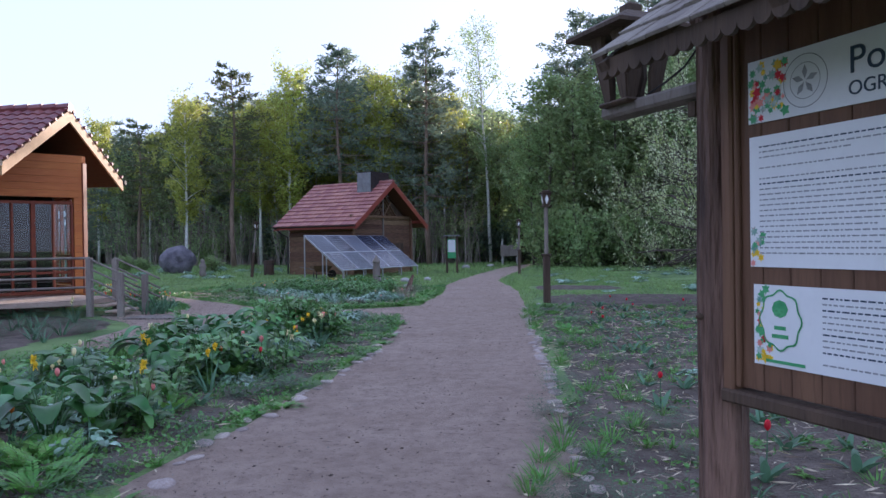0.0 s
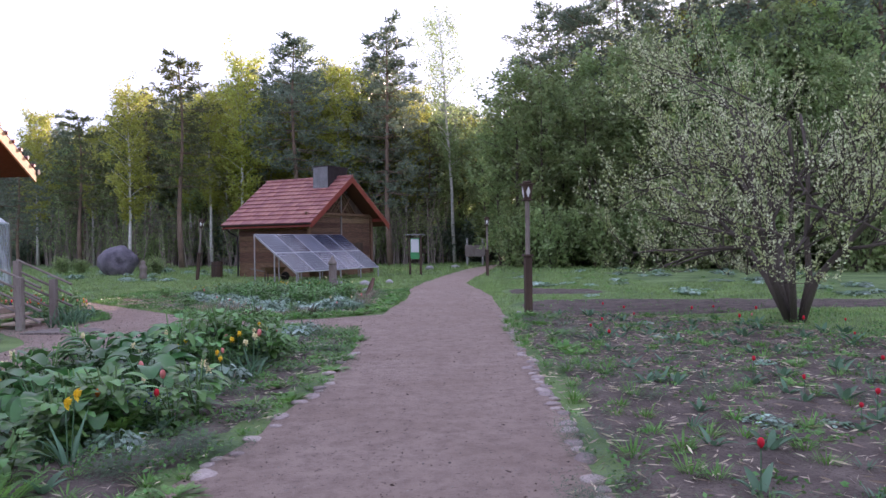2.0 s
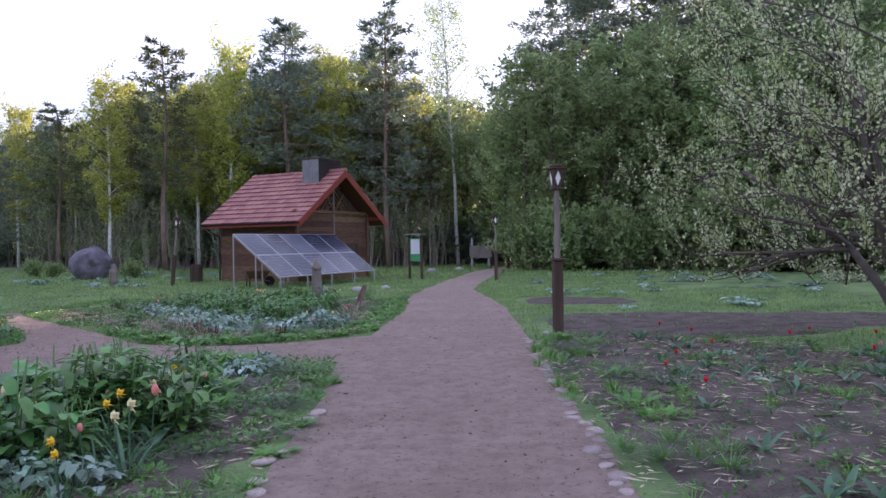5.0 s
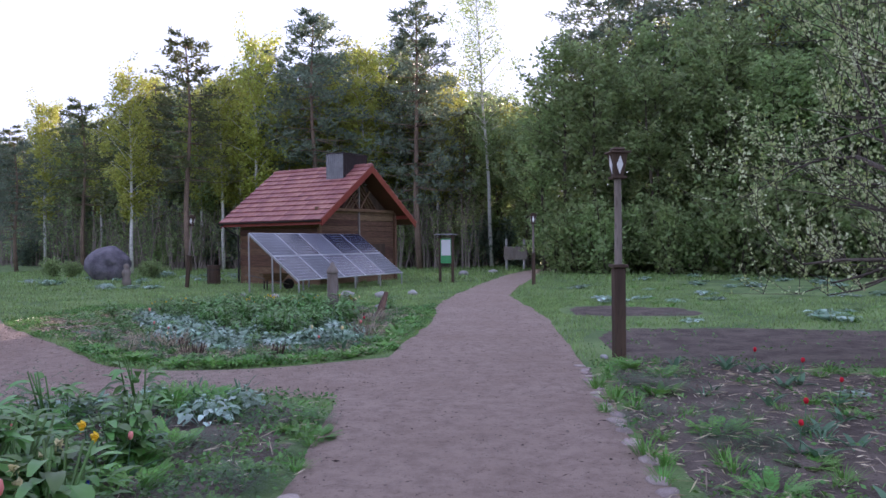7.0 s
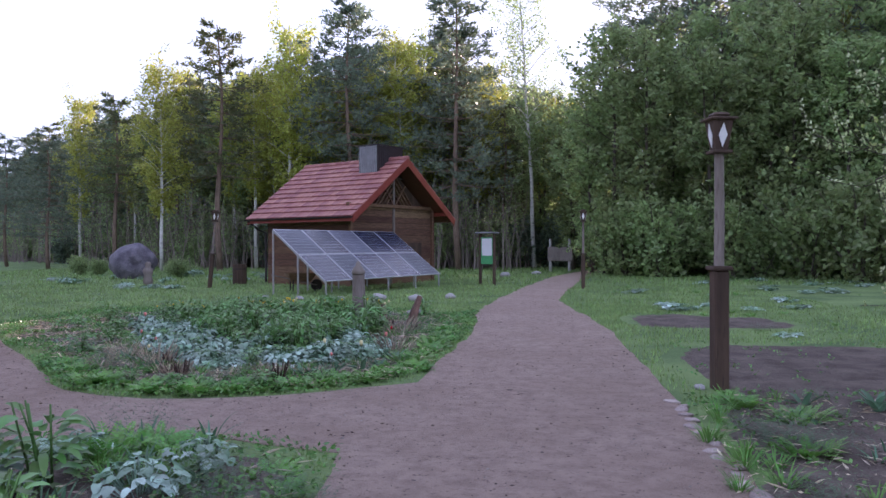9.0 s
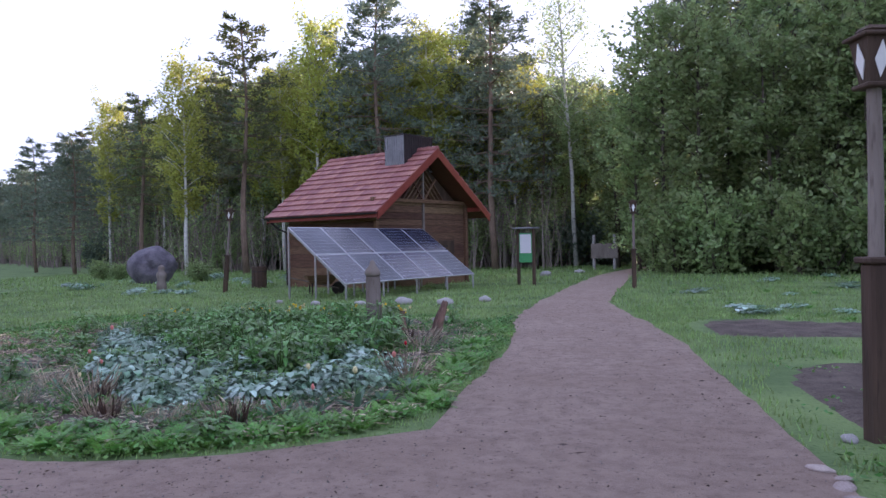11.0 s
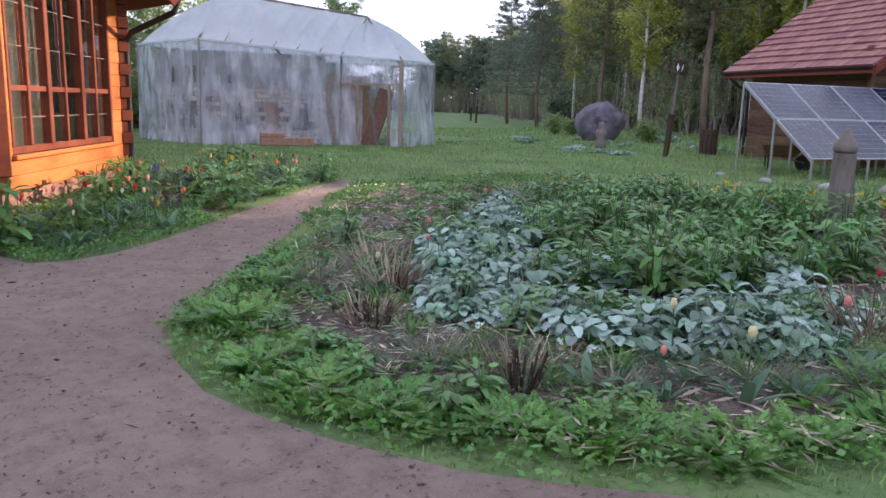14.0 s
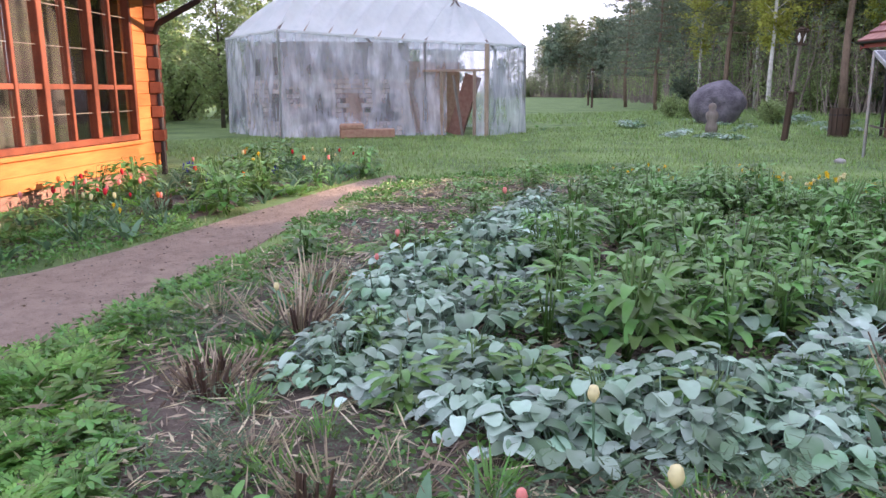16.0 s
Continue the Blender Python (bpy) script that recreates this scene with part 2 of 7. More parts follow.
M["grass"] = leaf_mat("grass_blade", (0.17, 0.27, 0.08), (0.30, 0.42, 0.14), 0.4, island=0.35)
M["hosta"] = leaf_mat("broad_leaf", (0.075, 0.185, 0.045), (0.18, 0.34, 0.085), 0.28, island=0.45)
M["bigleaf"] = leaf_mat("large_leaf", (0.045, 0.13, 0.04), (0.11, 0.24, 0.065), 0.25, rough=0.35, island=0.4)
M["frosty"] = leaf_mat("silvery_leaf", (0.11, 0.25, 0.11), (0.50, 0.61, 0.56), 0.2, rough=0.5, vary=0.3, island=0.5)
M["fern"] = leaf_mat("feathery_leaf", (0.10, 0.26, 0.05), (0.22, 0.43, 0.085), 0.35)
M["strap"] = leaf_mat("strap_leaf", (0.09, 0.19, 0.10), (0.15, 0.28, 0.16), 0.3)
M["darkherb"] = leaf_mat("dark_herb", (0.065, 0.125, 0.06), (0.11, 0.18, 0.08), 0.3)
M["straw"] = leaf_mat("dry_stem", (0.33, 0.25, 0.175), (0.56, 0.46, 0.34), 0.1, island=0.5)
M["drydark"] = leaf_mat("dead_seed_head", (0.06, 0.035, 0.025), (0.10, 0.055, 0.04), 0.05)
for nm, c in (("red", (0.60, 0.02, 0.04)), ("pink", (0.75, 0.28, 0.25)), ("yellow", (0.80, 0.55, 0.03)), ("cream", (0.75, 0.68, 0.40)), ("blue", (0.06, 0.06, 0.42)), ("orange", (0.75, 0.22, 0.04))):
    M[nm] = mat("petal_" + nm, c, tuple(min(1, v * 1.2) for v in c), 10, 0.5, 0.0, 30, translucent=0.3, c3=tuple(v * 0.8 for v in c))

# ---------------- mesh helpers ----------------


def part(name, bm, material, parent=None, label="", smooth=False):
    me = bpy.data.meshes.new(name)
    bm.to_mesh(me)
    bm.free()
    if smooth:
        me.polygons.foreach_set("use_smooth", [True] * len(me.polygons))
    me.materials.append(material)
    ob = new(name, me)
    if parent is not None:
        ob.parent = parent
    if label:
        tagged(ob, label)
    return ob


def from_arrays(name, verts, faces, material, parent=None, label="", smooth=False):
    me = bpy.data.meshes.new(name)
    me.from_pydata([tuple(v) for v in verts], [], [tuple(f) for f in faces])
    me.update()
    if smooth:
        me.polygons.foreach_set("use_smooth", [True] * len(me.polygons))
    me.materials.append(material)
    ob = new(name, me)
    if parent is not None:
        ob.parent = parent
    if label:
        tagged(ob, label)
    return ob


def thing(name, m, label, category, group="", kind=""):
    ob = new(name)
    ob.matrix_basis = m
    return tagged(ob, label, category, group, kind)


def box(bm, x0, x1, y0, y1, z0, z1, bevel=0.0, m=None):
    r = bmesh.ops.create_cube(bm, size=1.0)
    vs = r["verts"]
    for v in vs:
        v.co = Vector((x0 + (v.co.x + 0.5) * (x1 - x0), y0 + (v.co.y + 0.5) * (y1 - y0), z0 + (v.co.z + 0.5) * (z1 - z0)))
    if bevel:
        es = list({e for v in vs for e in v.link_edges})
        r2 = bmesh.ops.bevel(bm, geom=es, offset=bevel, segments=1, affect="EDGES")
        vs = list({v for f in r2["faces"] for v in f.verts} | {v for v in vs if v.is_valid})
    if m is not None:
        bmesh.ops.transform(bm, matrix=m, verts=[v for v in vs if v.is_valid])
    return bm


def beam(bm, a, b, w, h, bevel=0.0):
    """A rectangular bar from a to b."""
    a, b = Vector(a), Vector(b)
    d = b - a
    q = d.to_track_quat("Z", "Y" if abs(d.normalized().y) < 0.9 else "X")
    box(bm, -w / 2, w / 2, -h / 2, h / 2, 0, d.length, bevel, Matrix.Translation(a) @ q.to_matrix().to_4x4())
    return bm


def tube(bm, pts, radii, sides=8, wob=0.0):
    """A tapered tube through points."""
    rings = []
    for i, p in enumerate(pts):
        p = Vector(p)
        d = (Vector(pts[min(i + 1, len(pts) - 1)]) - Vector(pts[max(i - 1, 0)])).normalized()
        s = d.orthogonal().normalized() if i == 0 else (s - d * s.dot(d)).normalized()
        t = d.cross(s)
        rings.append([bm.verts.new(p + (s * math.cos(k * 2 * math.pi / sides) + t * math.sin(k * 2 * math.pi / sides)) * radii[i] * (1 + wob * rnd.uniform(-1, 1))) for k in range(sides)])
    for r0, r1 in zip(rings, rings[1:]):
        for k in range(sides):
            bm.faces.new((r0[k], r0[(k + 1) % sides], r1[(k + 1) % sides], r1[k]))
    bm.faces.new(rings[0][::-1])
    bm.faces.new(rings[-1])
    return bm


def slab(bm, outline, z0, z1):
    """A flat prism with the given outline."""
    top = [bm.verts.new((x, y, z1)) for x, y in outline]
    low = [bm.verts.new((x, y, z0)) for x, y in outline]
    n = len(top)
    es = [bm.edges.new((top[i], top[(i + 1) % n])) for i in range(n)]
    bmesh.ops.triangle_fill(bm, edges=es, use_beauty=True, normal=(0, 0, 1))
    for i in range(n):
        bm.faces.new((top[i], low[i], low[(i + 1) % n], top[(i + 1) % n]))
    return bm


def wavy(pts, step=0.35, amp=0.07, closed=True, seed=0.0):
    """A polyline made smooth and a little uneven."""
    n = len(pts)
    out = []
    for i in range(n if closed else n - 1):
        p = [Vector((*pts[(i + k) % n if closed else min(max(i + k, 0), n - 1)], 0)) for k in (-1, 0, 1, 2)]
        k = max(2, int((p[2] - p[1]).length / step))
        for j in range(k):
            t = j / k
            q = 0.5 * (2 * p[1] + (p[2] - p[0]) * t + (2 * p[0] - 5 * p[1] + 4 * p[2] - p[3]) * t * t + (3 * p[1] - p[0] - 3 * p[2] + p[3]) * t ** 3)
            w = noise.noise_vector(Vector((q.x * 1.3, q.y * 1.3, seed))) * amp
            out.append((q.x + w.x, q.y + w.y))
    if not closed:
        out.append(tuple(pts[-1]))
    return out


def lathe(bm, prof, sides=12, at=(0, 0, 0)):
    rings = [[bm.verts.new((at[0] + r * math.cos(2 * math.pi * k / sides), at[1] + r * math.sin(2 * math.pi * k / sides), at[2] + z)) for k in range(sides)] for r, z in prof]
    for a, b in zip(rings, rings[1:]):
        for k in range(sides):
            bm.faces.new((a[k], a[(k + 1) % sides], b[(k + 1) % sides], b[k]))
    bm.faces.new(rings[0][::-1])
    bm.faces.new(rings[-1])
    return bm


def inside(x, y, poly):
    c = False
    n = len(poly)
    for i in range(n):
        (x1, y1), (x2, y2) = poly[i], poly[(i + 1) % n]
        if (y1 > y) != (y2 > y) and x < (x2 - x1) * (y - y1) / (y2 - y1) + x1:
            c = not c
    return c


def inside_many(P, poly):
    """Which rows of P lie inside the outline."""
    x, y = P[:, 0], P[:, 1]
    c = np.zeros(len(P), bool)
    n = len(poly)
    for i in range(n):
        (x1, y1), (x2, y2) = poly[i], poly[(i + 1) % n]
        if y1 != y2:
            c ^= ((y1 > y) != (y2 > y)) & (x < (x2 - x1) * (y - y1) / (y2 - y1) + x1)
    return c


# ---------------- ground and paths ----------------
bm = bmesh.new()
bmesh.ops.create_grid(bm, x_segments=40, y_segments=40, size=600)
tagged(part("ground", bm, M["ground"]), "dewy green lawn and meadow ground", "ground", kind="structure")

LEFT = [(-2.6, -4), (-2.0, 1), (-1.75, 4.4), (-1.35, 7.6), (-1.05, 11), (-1.05, 13.5), (-1.35, 16.7), (-1.3, 18.5), (-1.25, 20), (-1.1, 23), (-1.0, 26), (-1.2, 29.5), (-0.7, 36), (0.3, 44), (1.6, 52), (4.5, 62), (9, 70)]
RIGHT = [(11, 67), (6.5, 60.5), (3.2, 52), (2.0, 44), (1.0, 35), (0.95, 32), (1.55, 26), (1.6, 20), (1.6, 13), (1.6, 7), (1.6, 4), (1.6, 0), (1.6, -4)]
PATH_MAIN = wavy(LEFT + RIGHT, 0.4, 0.10)
bm = slab(bmesh.new(), PATH_MAIN, -0.05, 0.012)
walkway = tagged(part("footpath", bm, M["path"]), "trodden pinkish sand and gravel garden path", "path", kind="structure")
BRANCH = [(-0.8, 17.0), (-3.0, 17.35), (-4.5, 16.7), (-5.0, 15.0), (-5.3, 12.0), (-6.5, 12.0), (-7.0, 15.2), (-8.9, 17.4), (-9.0, 18.8), (-7.6, 19.1), (-7.9, 20.3), (-9.5, 22.4), (-11.9, 25.8),
          (-11.1, 25.6), (-10.5, 24.7), (-7.0, 21.1), (-5.9, 19.9), (-5.1, 19.1), (-4.0, 18.75), (-2.6, 19.05), (-1.5, 19.8), (-0.8, 19.8)]
PATH_SIDE = wavy(BRANCH, 0.4, 0.08, seed=3.0)
bm = slab(bmesh.new(), PATH_SIDE, -0.05, 0.008)
tagged(part("footpath_branch", bm, M["path"]), "side path of trodden sand curving between flower beds", "path", kind="structure")


def soil_bed(name, outline, label, lift=0.03, amp=0.05):
    """Soil as a lumpy sheet: a grid cut to the outline, with its rim sunk into the ground."""
    poly = wavy(outline, 0.5, 0.12, seed=5.0)
    xs, ys = [p[0] for p in poly], [p[1] for p in poly]
    st = 0.14
    nx, ny = int((max(xs) - min(xs)) / st) + 2, int((max(ys) - min(ys)) / st) + 2
    idx, verts, faces = {}, [], []
    for j in range(ny):
        for i in range(nx):
            x, y = min(xs) + i * st, min(ys) + j * st
            if inside(x, y, poly):
                edge = all(inside(x + a, y + b, poly) for a, b in ((0.3, 0), (-0.3, 0), (0, 0.3), (0, -0.3)))
                z = lift + amp * (noise.noise(Vector((x * 1.7, y * 1.7, 1))) * 0.6 + noise.noise(Vector((x * 6, y * 6, 2))) * 0.5) if edge else -0.01
                idx[i, j] = len(verts)
                verts.append((x, y, z if not edge else max(z, 0.006)))
    for (i, j) in idx:
        if (i + 1, j) in idx and (i, j + 1) in idx and (i + 1, j + 1) in idx:
            faces.append((idx[i, j], idx[i + 1, j], idx[i + 1, j + 1], idx[i, j + 1]))
    ob = from_arrays(name, verts, faces, M["soil"], smooth=True)
    return tagged(ob, label, "flower bed", kind="structure"), poly


BED1 = [(-1.75, 1.5), (-1.62, 4.2), (-1.32, 7.6), (-1.05, 11), (-1.05, 13.5), (-1.45, 16.5), (-3.0, 17.1), (-4.4, 16.4), (-4.9, 14.8), (-5.1, 11), (-6.0, 6), (-6.0, 1)]
BED2 = [(-1.5, 20.3), (-1.35, 23), (-1.3, 25.5), (-2.2, 28.6), (-5, 29.2), (-8.5, 28.6), (-10.6, 26.3), (-10.2, 24.7), (-6.9, 21.4), (-5.7, 20.0), (-4.9, 19.4), (-4.0, 19.05), (-2.6, 19.35)]
BED3 = [(1.62, 2.0), (1.62, 10), (1.7, 18.6), (4.5, 18.9), (6.8, 16.6), (8.3, 12), (8.5, 3)]
BED4 = [(2.3, 18.7), (2.5, 23.6), (8, 23.4), (14, 22.6), (19, 21.4), (18, 19.6), (9, 20.3), (6.8, 19.2), (4.5, 18.7)]
BED5 = [(2.3, 26.3), (2.4, 29.0), (5.2, 28.2), (5.2, 26.2)]
BED6 = [(-7.9, 18.9), (-8.1, 20.2), (-9.8, 22.4), (-12.1, 25.6), (-14.6, 25.2), (-14.0, 23.3), (-11.6, 21.3), (-9.6, 19.6)]
BED7 = [(-7.2, 13), (-7.3, 15.2), (-9.0, 17.1), (-12, 17.2), (-12, 9), (-7, 5)]
POLY = {}
for nm, pts in (("flower_bed_path", BED1), ("flower_bed_round", BED2), ("flower_bed_tulips", BED3), ("dug_bed", BED4), ("dug_bed_far", BED5), ("flower_bed_lodge", BED6), ("flower_bed_porch", BED7)):
    ob, POLY[nm] = soil_bed(nm, pts, "dark crumbly garden soil bed beside the path")

# ---------------- tool shed with tiled roof ----------------
# local axes: x along the gable front, y out of the gable, z up; origin under the near lower roof corner
SU = Vector((0.485, 0.874, 0)).normalized()
SN = Vector((SU.y, -SU.x, 0))
SHED = Matrix(((SU.x, SN.x, 0, -6.78), (SU.y, SN.y, 0, 39.5), (0, 0, 1, 0), (0, 0, 0, 1)))


def shed_point(u, n, z):
    return SHED @ Vector((u, n, z))


def put(bm, m):
    bmesh.ops.transform(bm, matrix=m, verts=bm.verts)
    bmesh.ops.recalc_face_normals(bm, faces=bm.faces)
    return bm


def shed():
    s = thing("garden_shed", pose(*SHED.translation), "weathered brown timber shed with red clay tile roof", "shed")
    base = Matrix.Translation(-SHED.translation) @ SHED
    W, L, ze, za = 6.8, 6.1, 2.78, 5.25
    slope = (za - ze) / (W / 2)

    def prt(name, bm, material, label="", parent=None):
        return part(name, put(bm, base), material, parent or s, label)
    # core walls
    bm = box(bmesh.new(), 0.72, W - 0.72, -L + 0.55, -0.85, 0.0, 3.0)
    prt("wall_core", bm, M["darkwood"])
    bm = bmesh.new()
    v = [bm.verts.new(p) for p in ((0.72, -0.87, 3.0), (W - 0.72, -0.87, 3.0), (W / 2, -0.87, za - 0.35), (0.72, -1.0, 3.0), (W - 0.72, -1.0, 3.0), (W / 2, -1.0, za - 0.35))]
    for f in ((0, 1, 2), (5, 4, 3), (0, 2, 5, 3), (2, 1, 4, 5)):
        bm.faces.new([v[i] for i in f])
    prt("gable_wall", bm, M["darkwood"])
    # horizontal boards of the gable front
    z = 0.5
    while z < 3.25:
        h = rnd.uniform(0.24, 0.30)
        for a, b in ((0.68, 3.36), (3.44, W - 0.68)):
            prt("board", box(bmesh.new(), a, b, -0.86, -0.80 + rnd.uniform(0, 0.012), z, z + h - 0.012, 0.008), M["plank_h"])
        z += h
    # boards of the long side
    z = 0.5
    while z < 2.6:
        h = rnd.uniform(0.24, 0.30)
        prt("board", box(bmesh.new(), 0.66, 0.73, -L + 0.5, -0.82, z, z + h - 0.012, 0.008), M["logdark"])
        z += h
    # herringbone boards in the gable triangle
    for side in (-1, 1):
        for k in range(7):
            x0 = W / 2 + side * 0.06
            zt = za - 0.65 - 0.0 - k * 0.26
            length = min((zt - 3.25) / 0.70 if zt > 3.25 else 0, 2.4)
            if length < 0.25:
                continue
            a = Vector((x0, -0.82, zt - 0.0))
            b = a + Vector((side * length * 0.66, 0, -length * 0.70))
            if b.z < 3.28:
                b = a + (b - a) * ((a.z - 3.28) / (a.z - b.z))
            prt("gable_board", beam(bmesh.new(), a, b, 0.2, 0.035), M["plank_h"])
    # posts and braces
    for x in (0.70, W - 0.70):
        prt("corner_post", box(bmesh.new(), x - 0.08, x + 0.08, -0.80, -0.66, 0.0, 3.3, 0.012), M["logdark"])
    prt("centre_post", box(bmesh.new(), W / 2 - 0.05, W / 2 + 0.05, -0.80, -0.72, 1.6, za - 0.35, 0.01), M["greywood"])
    for sgn in (-1, 1):
        prt("brace", beam(bmesh.new(), (W / 2 + sgn * 0.05, -0.74, 3.35), (W / 2 + sgn * 0.75, -0.74, 4.2), 0.08, 0.05), M["plank_h"])
    prt("tie_beam", box(bmesh.new(), 0.5, W - 0.5, -0.82, -0.66, 3.22, 3.36, 0.01), M["logdark"])
    # low masonry base and lean-to opening
    prt("plinth", box(bmesh.new(), 0.66, W - 0.66, -L + 0.48, -0.76, -0.05, 0.5, 0.02), M["logdark"])
    # door opening in the lower front
    d = prt("door", box(bmesh.new(), 4.4, 5.35, -0.80, -0.755, 0.5, 1.75, 0.01), M["darkwood"])
    prt("hinge", box(bmesh.new(), 4.45, 4.9, -0.755, -0.74, 1.5, 1.55), M["metal_dark"], parent=d)
    # roof deck
    th = 0.10
    for sgn in (0, 1):
        bm = bmesh.new()
        xa, xb = (0, W / 2) if sgn == 0 else (W, W / 2)
        vs = [bm.verts.new(p) for p in ((xa, -L, ze - th), (xa, 0, ze - th), (xb, 0, za - th), (xb, -L, za - th), (xa, -L, ze), (xa, 0, ze), (xb, 0, za), (xb, -L, za))]
        for f in ((0, 1, 2, 3), (7, 6, 5, 4), (0, 4, 5, 1), (1, 5, 6, 2), (2, 6, 7, 3), (3, 7, 4, 0)):
            bm.faces.new([vs[i] for i in f])
        prt("roof_deck", bm, M["soffit"])
    # tile courses: on the near slope each tile, the far slope one sheet of courses
    n = 11
    sl = math.hypot(W / 2, za - ze)
    ang = math.atan2(za - ze, W / 2)
    me_tile = None
    for sgn in (0, 1):
        for r in range(n):
            c0 = sl * r / n - (0.08 if r == 0 else 0.04)
            c1 = sl * (r + 1) / n + 0.02
            cols = 18 if sgn == 0 else 1
            for c in range(cols):
                y0, y1 = -L - 0.04 + c * (L + 0.08) / cols, -L - 0.04 + (c + 1) * (L + 0.08) / cols - (0.012 if cols > 1 else 0)
                if cols > 1 and me_tile is not None and 0 < r:
                    ob = new("tile", me_tile)
                    ob.parent = s
                else:
                    bm = bmesh.new()
                    prof = [(c0, 0.09), (c0, 0.02), (c1, 0.004), (c1, 0.03)]
                    a = [bm.verts.new((p[0], 0, p[1])) for p in prof]
                    b = [bm.verts.new((p[0], y1 - y0, p[1])) for p in prof]
                    for f in ((a[0], a[1], a[2], a[3]), (b[3], b[2], b[1], b[0])):
                        bm.faces.new(f)
                    for k in range(4):
                        bm.faces.new((a[k], b[k], b[(k + 1) % 4], a[(k + 1) % 4]))
                    bmesh.ops.translate(bm, verts=bm.verts, vec=(-c0, 0, 0))
                    bmesh.ops.recalc_face_normals(bm, faces=bm.faces)
                    ob = part("tile" if cols > 1 else "tile_course", bm, M["tile_red"], s)
                    if cols > 1 and r == 1:
                        me_tile = ob.data
                t = Matrix.Translation((0, y0, ze)) @ Matrix.Rotation(-ang, 4, "Y") @ Matrix.Translation((c0, 0, rnd.uniform(0, 0.012)))
                if sgn:
                    t = Matrix.Translation((W, 0, 0)) @ Matrix.Diagonal((-1, 1, 1, 1)) @ t
                ob.matrix_basis = base @ t
    for k in range(15):
        y0 = -L + k * L / 15
        bm = tube(bmesh.new(), [(W / 2, y0, za + 0.03), (W / 2, y0 + L / 15 + 0.03, za + 0.045)], [0.11, 0.12], 8)
        prt("ridge_tile", bm, M["tile_red"])
    # red barge boards and eaves
    for y in (0.0, -L):
        for sgn in (0, 1):
            xa = 0 if sgn == 0 else W
            bm = bmesh.new()
            vs = [bm.verts.new(p) for p in ((xa, y, ze - 0.26), (W / 2, y, za - 0.28), (W / 2, y, za + 0.05), (xa, y, ze + 0.03))]
            f = bm.faces.new(vs)
            r = bmesh.ops.extrude_face_region(bm, geom=[f])
            bmesh.ops.translate(bm, verts=[g for g in r["geom"] if isinstance(g, bmesh.types.BMVert)], vec=(0, 0.045 if y == 0 else -0.045, 0))
            prt("barge_board", bm, M["trim_red"])
    prt("eaves_board", box(bmesh.new(), -0.04, 0.0, -L, 0, ze - 0.2, ze + 0.01), M["trim_red"])
    bm = bmesh.new()
    ring = [(-0.11 + 0.065 * math.cos(math.pi * (1 + k / 6)), ze - 0.02 + 0.065 * math.sin(math.pi * (1 + k / 6))) for k in range(7)]
    for k in range(6):
        (xa, zA), (xb, zB) = ring[k], ring[k + 1]
        bm.faces.new([bm.verts.new(p) for p in ((xa, -L - 0.05, zA), (xa, 0.05, zA), (xb, 0.05, zB), (xb, -L - 0.05, zB))])
    prt("gutter", bm, M["metal_dark"])
    prt("downpipe", tube(bmesh.new(), [(-0.1, -L + 0.1, ze - 0.05), (0.3, -L + 0.3, ze - 0.45), (0.6, -L + 0.45, ze - 0.6), (0.6, -L + 0.45, 0.05)], [0.045] * 4, 8), M["metal_dark"])
    # rafters under the front overhang
    for x in (0.6, W - 0.6):
        zz = ze + min(x, W - x) * slope
        prt("purlin", box(bmesh.new(), x - 0.07, x + 0.07, -0.8, -0.04, zz - 0.28, zz - 0.11), M["trim_red"])
    # chimney box clad with standing seam sheet
    cx0, cx1, cy0, cy1, cz1 = 2.55, 4.25, -1.95, -0.95, 5.85
    ch = prt("chimney", box(bmesh.new(), cx0, cx1, cy0, cy1, 4.5, cz1), M["metal_grey"])
    for k in range(9):
        y = cy0 + 0.02 + k * (cy1 - cy0 - 0.04) / 8
        prt("seam", box(bmesh.new(), cx0 - 0.022, cx0 - 0.001, y - 0.012, y + 0.012, 4.6, cz1 - 0.02), M["metal_grey"], parent=ch)
    for k in range(13):
        x = cx0 + 0.02 + k * (cx1 - cx0 - 0.04) / 12
        prt("seam", box(bmesh.new(), x - 0.012, x + 0.012, cy1 + 0.001, cy1 + 0.022, 4.6, cz1 - 0.02), M["metal_dark"], parent=ch)
    prt("chimney_front", box(bmesh.new(), cx0 + 0.002, cx1 - 0.002, cy1, cy1 + 0.004, 4.55, cz1 - 0.004), M["metal_dark"], parent=ch)
    prt("chimney_cap", box(bmesh.new(), cx0 - 0.04, cx1 + 0.04, cy0 - 0.04, cy1 + 0.04, cz1, cz1 + 0.05), M["metal_dark"], parent=ch)
    return s


shed()


